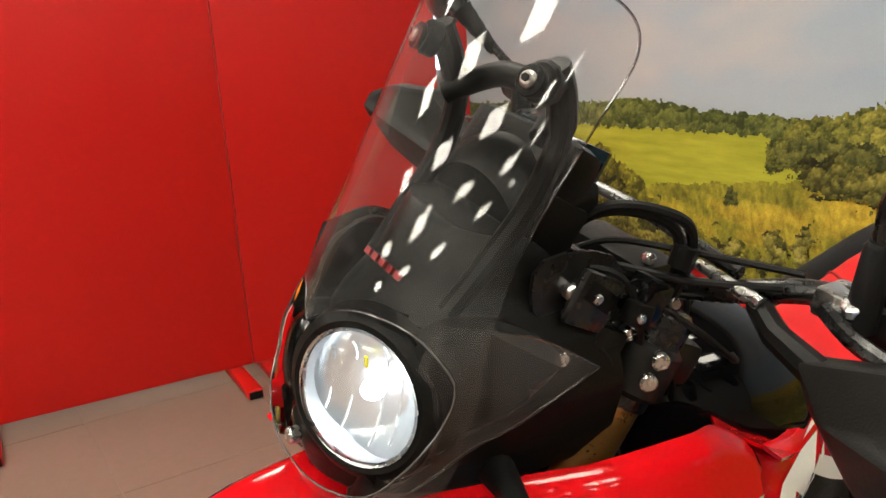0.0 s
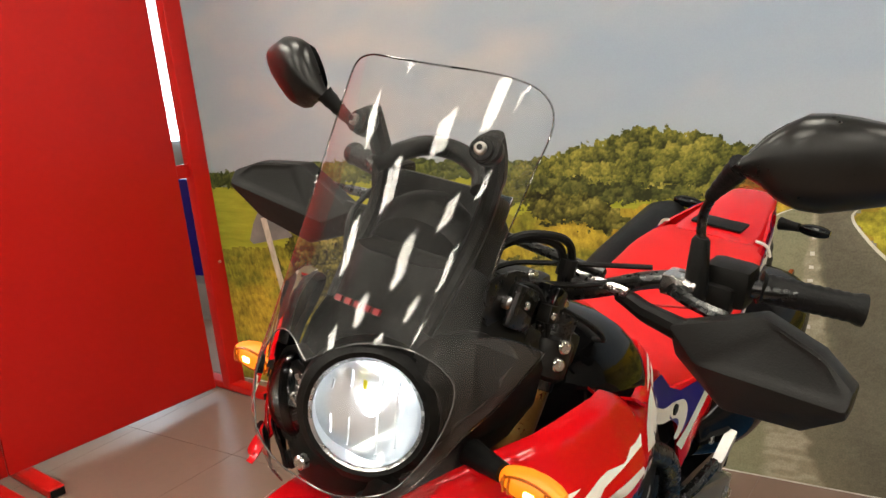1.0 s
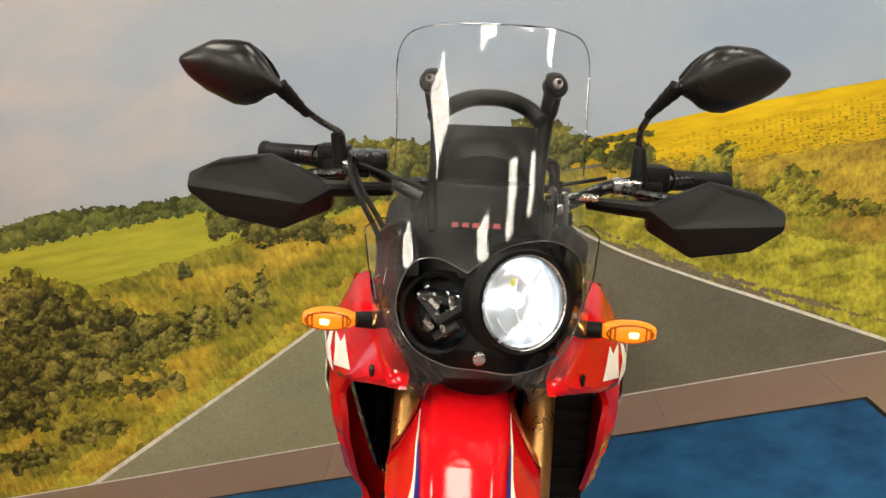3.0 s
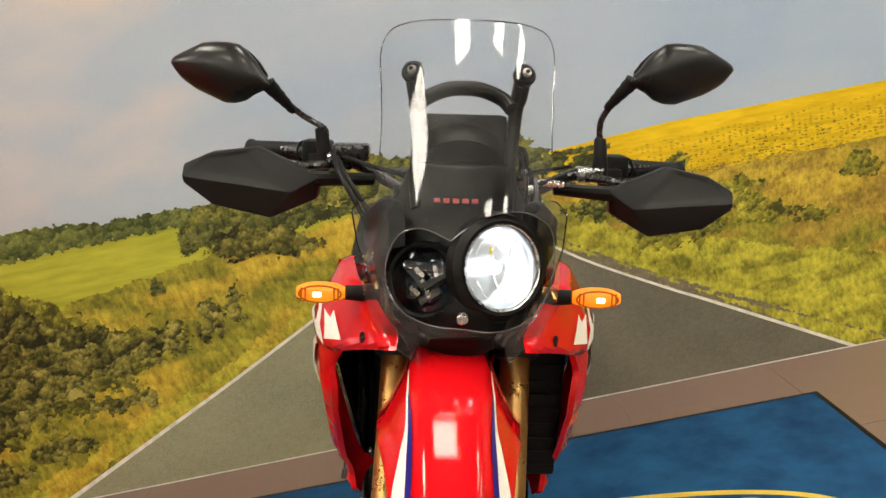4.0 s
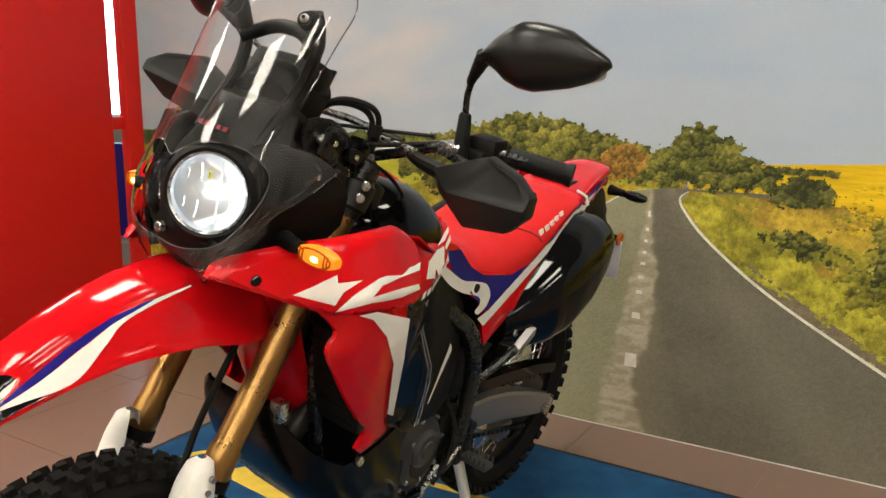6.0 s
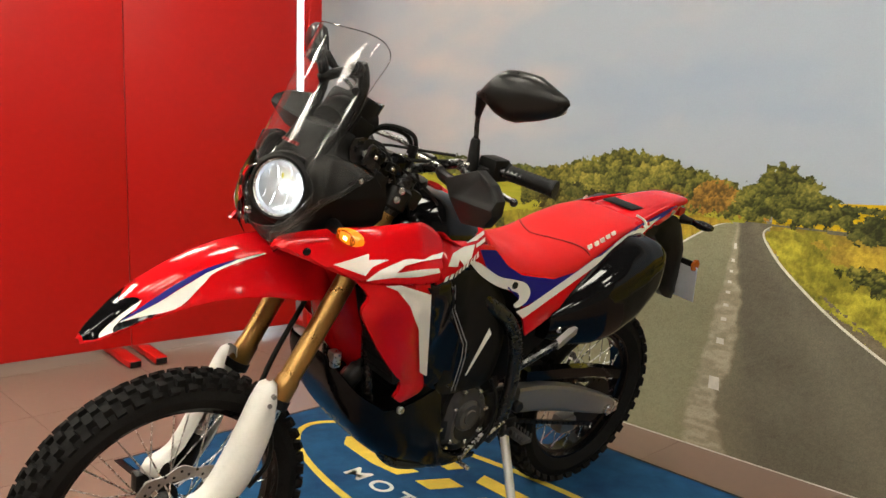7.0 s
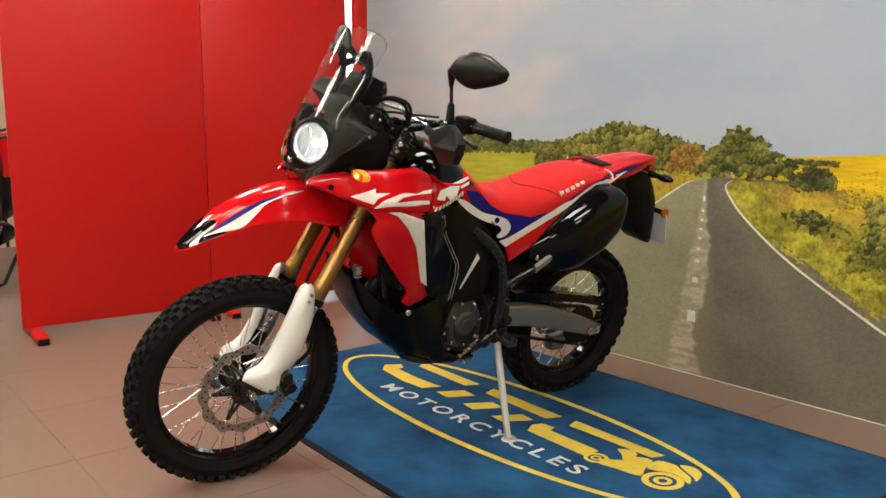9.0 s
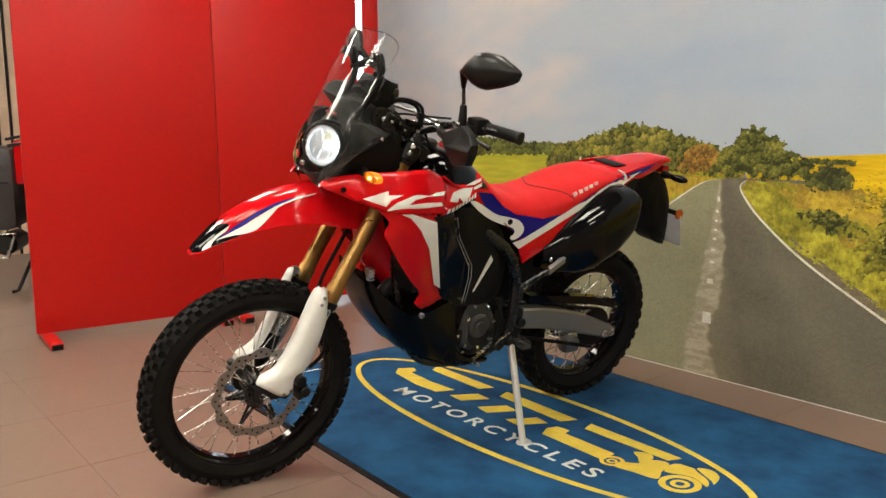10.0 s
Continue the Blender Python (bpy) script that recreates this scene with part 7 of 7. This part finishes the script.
for px, pz in ((0.722, 0.50), (0.698, 0.545), (0.64, 0.535), (0.604, 0.475), (0.617, 0.41), (0.665, 0.387), (0.722, 0.40)):
    part("case_bolt", disc((px, 0.147, pz), (0, 1, 0), 0.0065, 0.009, 8, bevel=0.001), CHROME, case)
part("water_hose", tube(spline([(0.72, 0.13, 0.555), (0.77, 0.145, 0.61), (0.83, 0.14, 0.64), (0.92, 0.12, 0.66)], 6), 0.013, 12), SOFT, engine, "black water hose")
part("breather_pipe", tube(spline([(0.60, 0.14, 0.56), (0.585, 0.165, 0.50), (0.60, 0.172, 0.42), (0.64, 0.168, 0.37)], 6), 0.006, 8), SOFT, engine)
part("shift_rod", tube([(0.63, 0.168, 0.385), (0.54, 0.168, 0.43)], 0.0045, 8), CHROME, engine)
part("sprocket_cover", box((0.545, 0.118, 0.455), (0.10, 0.03, 0.11), bevel=0.014), DARK_METAL, engine)
part("gear_pedal", tube(spline([(0.60, 0.15, 0.395), (0.67, 0.165, 0.365), (0.71, 0.185, 0.36), (0.715, 0.225, 0.362)], 5), 0.006, 8), CHROME, engine, "bright gear pedal")
for s in (1, -1):
    fr_ = [(0.885, s * 0.06, 0.98), (0.80, s * 0.12, 0.90), (0.70, s * 0.150, 0.815), (0.60, s * 0.158, 0.745), (0.548, s * 0.158, 0.66), (0.530, s * 0.155, 0.55), (0.540, s * 0.150, 0.42), (0.56, s * 0.13, 0.36)]
    part("frame_tube", tube(spline(fr_, 6), 0.0195, 14), BLACK_PAINT, bike, "black frame tube")
    part("down_tube", tube(spline([(0.95, s * 0.03, 0.92), (1.00, s * 0.07, 0.76), (0.97, s * 0.10, 0.50), (0.88, s * 0.11, 0.36), (0.68, s * 0.11, 0.32), (0.55, s * 0.12, 0.36)], 6), 0.014, 10), BLACK_PAINT, bike)
    part("sub_frame", tube(spline([(0.58, s * 0.135, 0.70), (0.40, s * 0.135, 0.74), (0.18, s * 0.12, 0.86), (-0.10, s * 0.08, 0.95)], 6), 0.011, 10), BLACK_PAINT, bike)
    # black inner cover with the pale wedge
    pl = smooth_outline([(0.86, 0.90), (0.76, 0.905), (0.66, 0.845), (0.60, 0.78), (0.575, 0.66), (0.61, 0.56), (0.72, 0.56), (0.84, 0.60), (0.815, 0.75)], 4)
    pc = part("frame_cover", sheet(pl, lambda x, z: 0.165 + 0.18 * (x - 0.70), 0.006, 0.03, "y", s, edge=0.01), MATT, bike, "matt black frame cover")
    part("decal", sheet([(0.672, 0.735), (0.656, 0.714), (0.735, 0.615), (0.742, 0.617)], lambda x, z: 0.165 + 0.18 * (x - 0.70), 0.0, 0.03, "y", s, lift=0.0015), WHITE, pc)
    # swing arm
    sw = [(0.455, 0.455, 0.040), (0.36, 0.443, 0.042), (0.24, 0.415, 0.042), (0.12, 0.378, 0.040), (0.02, 0.345, 0.034), (-0.04, 0.326, 0.026)]
    rings = [[V(x, s * (0.112 + 0.022 * cy), z + h * cz) for cy, cz in ((-1, -0.8), (-0.8, -1), (0.8, -1), (1, -0.8), (1, 0.8), (0.8, 1), (-0.8, 1), (-1, 0.8))] for x, z, h in sw]
    sb = loft(rings)
    bmesh.ops.recalc_face_normals(sb, faces=sb.faces)
    arm = part("swing_arm", sb, SILVER, bike, "cast aluminium swing arm", limit=25)
    part("chain_adjuster", box((-0.055, s * 0.112, 0.322), (0.035, 0.04, 0.042), bevel=0.006), CHROME, arm)
    part("axle_nut", disc((0.0, s * 0.142, 0.326), (0, s, 0), 0.019, 0.014, 6, bevel=0.002), CHROME, arm)
    part("pivot_bolt", disc((0.475, s * 0.150, 0.452), (0, s, 0), 0.018, 0.02, 14, bevel=0.003), DARK_METAL, arm)
    # pegs and heel brackets
    peg = part("foot_peg", box((0.515, s * 0.205, 0.398), (0.040, 0.075, 0.012), bevel=0.003), CAST, bike, "steel toothed foot peg")
    for k in range(6):
        for e in (-0.019, 0.019):
            part("tooth", box((0.515 + e, s * (0.172 + 0.013 * k), 0.410), (0.005, 0.005, 0.014)), CAST, peg)
    part("peg_bracket", box((0.515, s * 0.150, 0.405), (0.06, 0.04, 0.06), bevel=0.01), DARK_METAL, bike)
    # passenger peg on its hanger
    part("peg_hanger", tube([(0.53, s * 0.15, 0.58), (0.48, s * 0.185, 0.635), (0.425, s * 0.200, 0.667)], [0.012, 0.012, 0.011], 8), BLACK_PAINT, bike)
    part("passenger_peg", loft([[V(x, s * (0.203 + 0.010 * cy), z + 0.0095 * cz) for cy, cz in ((-1, -1), (1, -1), (1, 1), (-1, 1))] for x, z in ((0.432, 0.664), (0.405, 0.680), (0.366, 0.702))]), SILVER, bike, "folded bright passenger peg", limit=20)
part("chain_guard", loft([[V(x, 0.10 + 0.018 * cy, z + 0.016 * cz) for cy, cz in ((-1, -1), (1, -1), (1, 1), (-1, 1))] for x, z in ((0.42, 0.52), (0.25, 0.498), (0.08, 0.470), (-0.06, 0.435))]), GLOSS, bike, "black chain guard", limit=20)
ch = bmesh.new()
for za, zb in ((0.512, 0.410), (0.385, 0.243)):
    for k in range(38):
        t = k / 37
        box((0.52 - 0.52 * t, 0.083, za + (zb - za) * t), (0.011, 0.012 if k % 2 else 0.008, 0.012), ch)
tagged(part("chain", ch, DARK_METAL, bike, "dark drive chain", smooth=False), kind="stuff")
part("rear_caliper", box((0.10, 0.055, 0.26), (0.075, 0.05, 0.06), bevel=0.012), SILVER, bike, "aluminium rear fitting under the swing arm")
part("shock_spring", tube([V(0.40 + 0.10 * t + 0.034 * math.cos(t * 44), 0.034 * math.sin(t * 44), 0.48 + 0.24 * t) for t in np.linspace(0, 1, 120)], 0.006, 6), BLACK_PAINT, bike, "black shock spring")
# side stand
S0, S1 = V(0.515, 0.150, 0.392), V(0.553, 0.333, 0.082)
sd = part("side_stand", tube([S0, S0.lerp(S1, 0.93), S1], [0.0135, 0.012, 0.0115], 14), STAND, bike, "bright steel side stand, extended")
toe = bmesh.new()
mt_ = Matrix.Translation(S1 + V(0.0, 0.006, -0.002)) @ Matrix.Rotation(radians(LEAN_DEG), 4, "X")
r = bmesh.ops.create_cone(toe, cap_ends=True, segments=20, radius1=0.030, radius2=0.026, depth=0.010, matrix=mt_)
part("stand_foot", toe, STAND, sd)
part("stand_pivot", box(S0 + V(0, 0, 0.01), (0.05, 0.03, 0.055), bevel=0.008), DARK_METAL, sd)

# rear mudguard, plate, tail lamps
rm_o = smooth_outline([(0.02, 0.945), (-0.13, 0.965), (-0.27, 0.950), (-0.34, 0.87), (-0.372, 0.79), (-0.385, 0.655), (-0.365, 0.640), (-0.295, 0.672), (-0.245, 0.76), (-0.15, 0.905)], 4)
mud = part("rear_mudguard", sheet(rm_o, lambda x, z: 0.058 - 0.03 * max(0, 0.8 - z), 0.085, 0.03, "y", 1, edge=0.012), MATT, bike, "black rear mudguard with plate holder", limit=40)
for s in (1, -1):
    gd = smooth_outline([(0.63, 0.88), (0.42, 0.835), (0.12, 0.93), (-0.06, 0.955), (-0.04, 0.90), (0.06, 0.80), (0.20, 0.715), (0.32, 0.66), (0.42, 0.60), (0.50, 0.54), (0.60, 0.56)], 4)
    part("inner_guard", sheet(gd, lambda x, z: 0.118, 0.006, 0.05, "y", s, edge=0.006), MATT, bike, "black inner rear guard")
plate = part("number_plate", box((-0.385, 0.015, 0.715), (0.003, 0.20, 0.135), bevel=0.001, m=Matrix.Rotation(radians(14), 4, "Y")), material("plate_back", (0.55, 0.56, 0.58), 0.4, vary=0.06), mud, "plain pale number plate seen from behind")
part("side_reflector", disc((-0.365, 0.105, 0.788), (0, 1, 0), 0.021, 0.010, 24, bevel=0.002), AMBER_OFF, mud, "round amber side reflector")
part("reflector_arm", box((-0.368, 0.068, 0.788), (0.012, 0.08, 0.02), bevel=0.002), MATT, mud)
part("tail_lamp", box((-0.315, 0, 0.962), (0.04, 0.07, 0.034), bevel=0.010), material("tail_lamp_red", (0.35, 0.01, 0.01), 0.12, coat=0.6), mud, "dark red tail lamp")
for s in (1, -1):
    indicator((-0.245, 0.160 * s, 0.958), s, False, bike, 0.07, "rear_indicator")

# ---------------------------------------------------------------- a second motorcycle beyond the partition, mostly hidden
other = empty("parked_motorcycle", "dark touring motorcycle parked beyond the red partition", "motorcycle", pose(-5.2, -1.80, 0.004, 0, 0, 160))
bike_keep = bike
bike = other
DARK_BODY = material("dark_grey_case", (0.035, 0.034, 0.034), 0.35, vary=0.2, rvary=0.1)
wheel("rear_wheel", V(0, 0, 0.31), 0.315, 0.15, 0.22, 0.14, 0.06, 10, 30, ((0.015, 0.05, 0.03, False), (0.045, 0.05, 0.03, True)))
wheel("front_wheel", V(1.45, 0, 0.31), 0.315, 0.12, 0.22, 0.12, 0.06, 10, 30, ((0.015, 0.05, 0.03, False), (0.04, 0.05, 0.03, True)))
part("pannier", box((0.05, 0.24, 0.76), (0.55, 0.22, 0.56), bevel=0.08), DARK_BODY, other, "dark grey pannier case")
part("pannier", box((0.05, -0.30, 0.78), (0.55, 0.20, 0.52), bevel=0.07), DARK_BODY, other, "dark grey pannier case")
part("pannier_trim", box((-0.226, 0.24, 0.80), (0.006, 0.14, 0.012), bevel=0.001), DARK_METAL, other)
part("body", box((0.75, 0, 0.72), (0.9, 0.36, 0.44), bevel=0.10), DARK_BODY, other, "dark body and engine")
part("seat", box((0.35, 0, 1.0), (0.75, 0.30, 0.12), bevel=0.05), MATT, other, "black seat")
part("red_panel", box((0.10, 0.08, 0.93), (0.55, 0.12, 0.30), bevel=0.03), RED, other, "red side panel")
part("fork", tube([(1.45, 0.09, 0.31), (1.12, 0.09, 1.0)], 0.026, 12), CHROME, other)
part("fork", tube([(1.45, -0.09, 0.31), (1.12, -0.09, 1.0)], 0.026, 12), CHROME, other)
part("silencer_frame", tube([(-0.20, 0.30, 0.46), (-0.20, 0.16, 0.46), (-0.19, 0.22, 0.30), (-0.19, 0.28, 0.30), (-0.20, 0.30, 0.46)], 0.012, 10), CHROME, other, "bright triangular silencer end")
part("side_stand", tube([(0.30, 0.12, 0.28), (0.17, 0.23, 0.016), (0.13, 0.26, 0.012)], 0.013, 10), DARK_METAL, other, "dark side stand")
part("handlebar", tube(spline([(1.0, 0.38, 1.08), (1.05, 0.15, 1.12), (1.05, -0.15, 1.12), (1.0, -0.38, 1.08)], 6), 0.012, 10), BLACK_PAINT, other)
part("silencer", lathe((-0.19, 0.23, 0.39), (1, -0.05, -0.02), [(0, 0.055), (0.02, 0.075), (0.40, 0.070), (0.55, 0.03)], 20), DARK_METAL, other, "dark silencer")
part("rear_rack", tube(spline([(-0.20, 0.16, 1.04), (-0.26, 0.0, 1.06), (-0.20, -0.16, 1.04)], 5), 0.012, 8), BLACK_PAINT, other)
bike = bike_keep
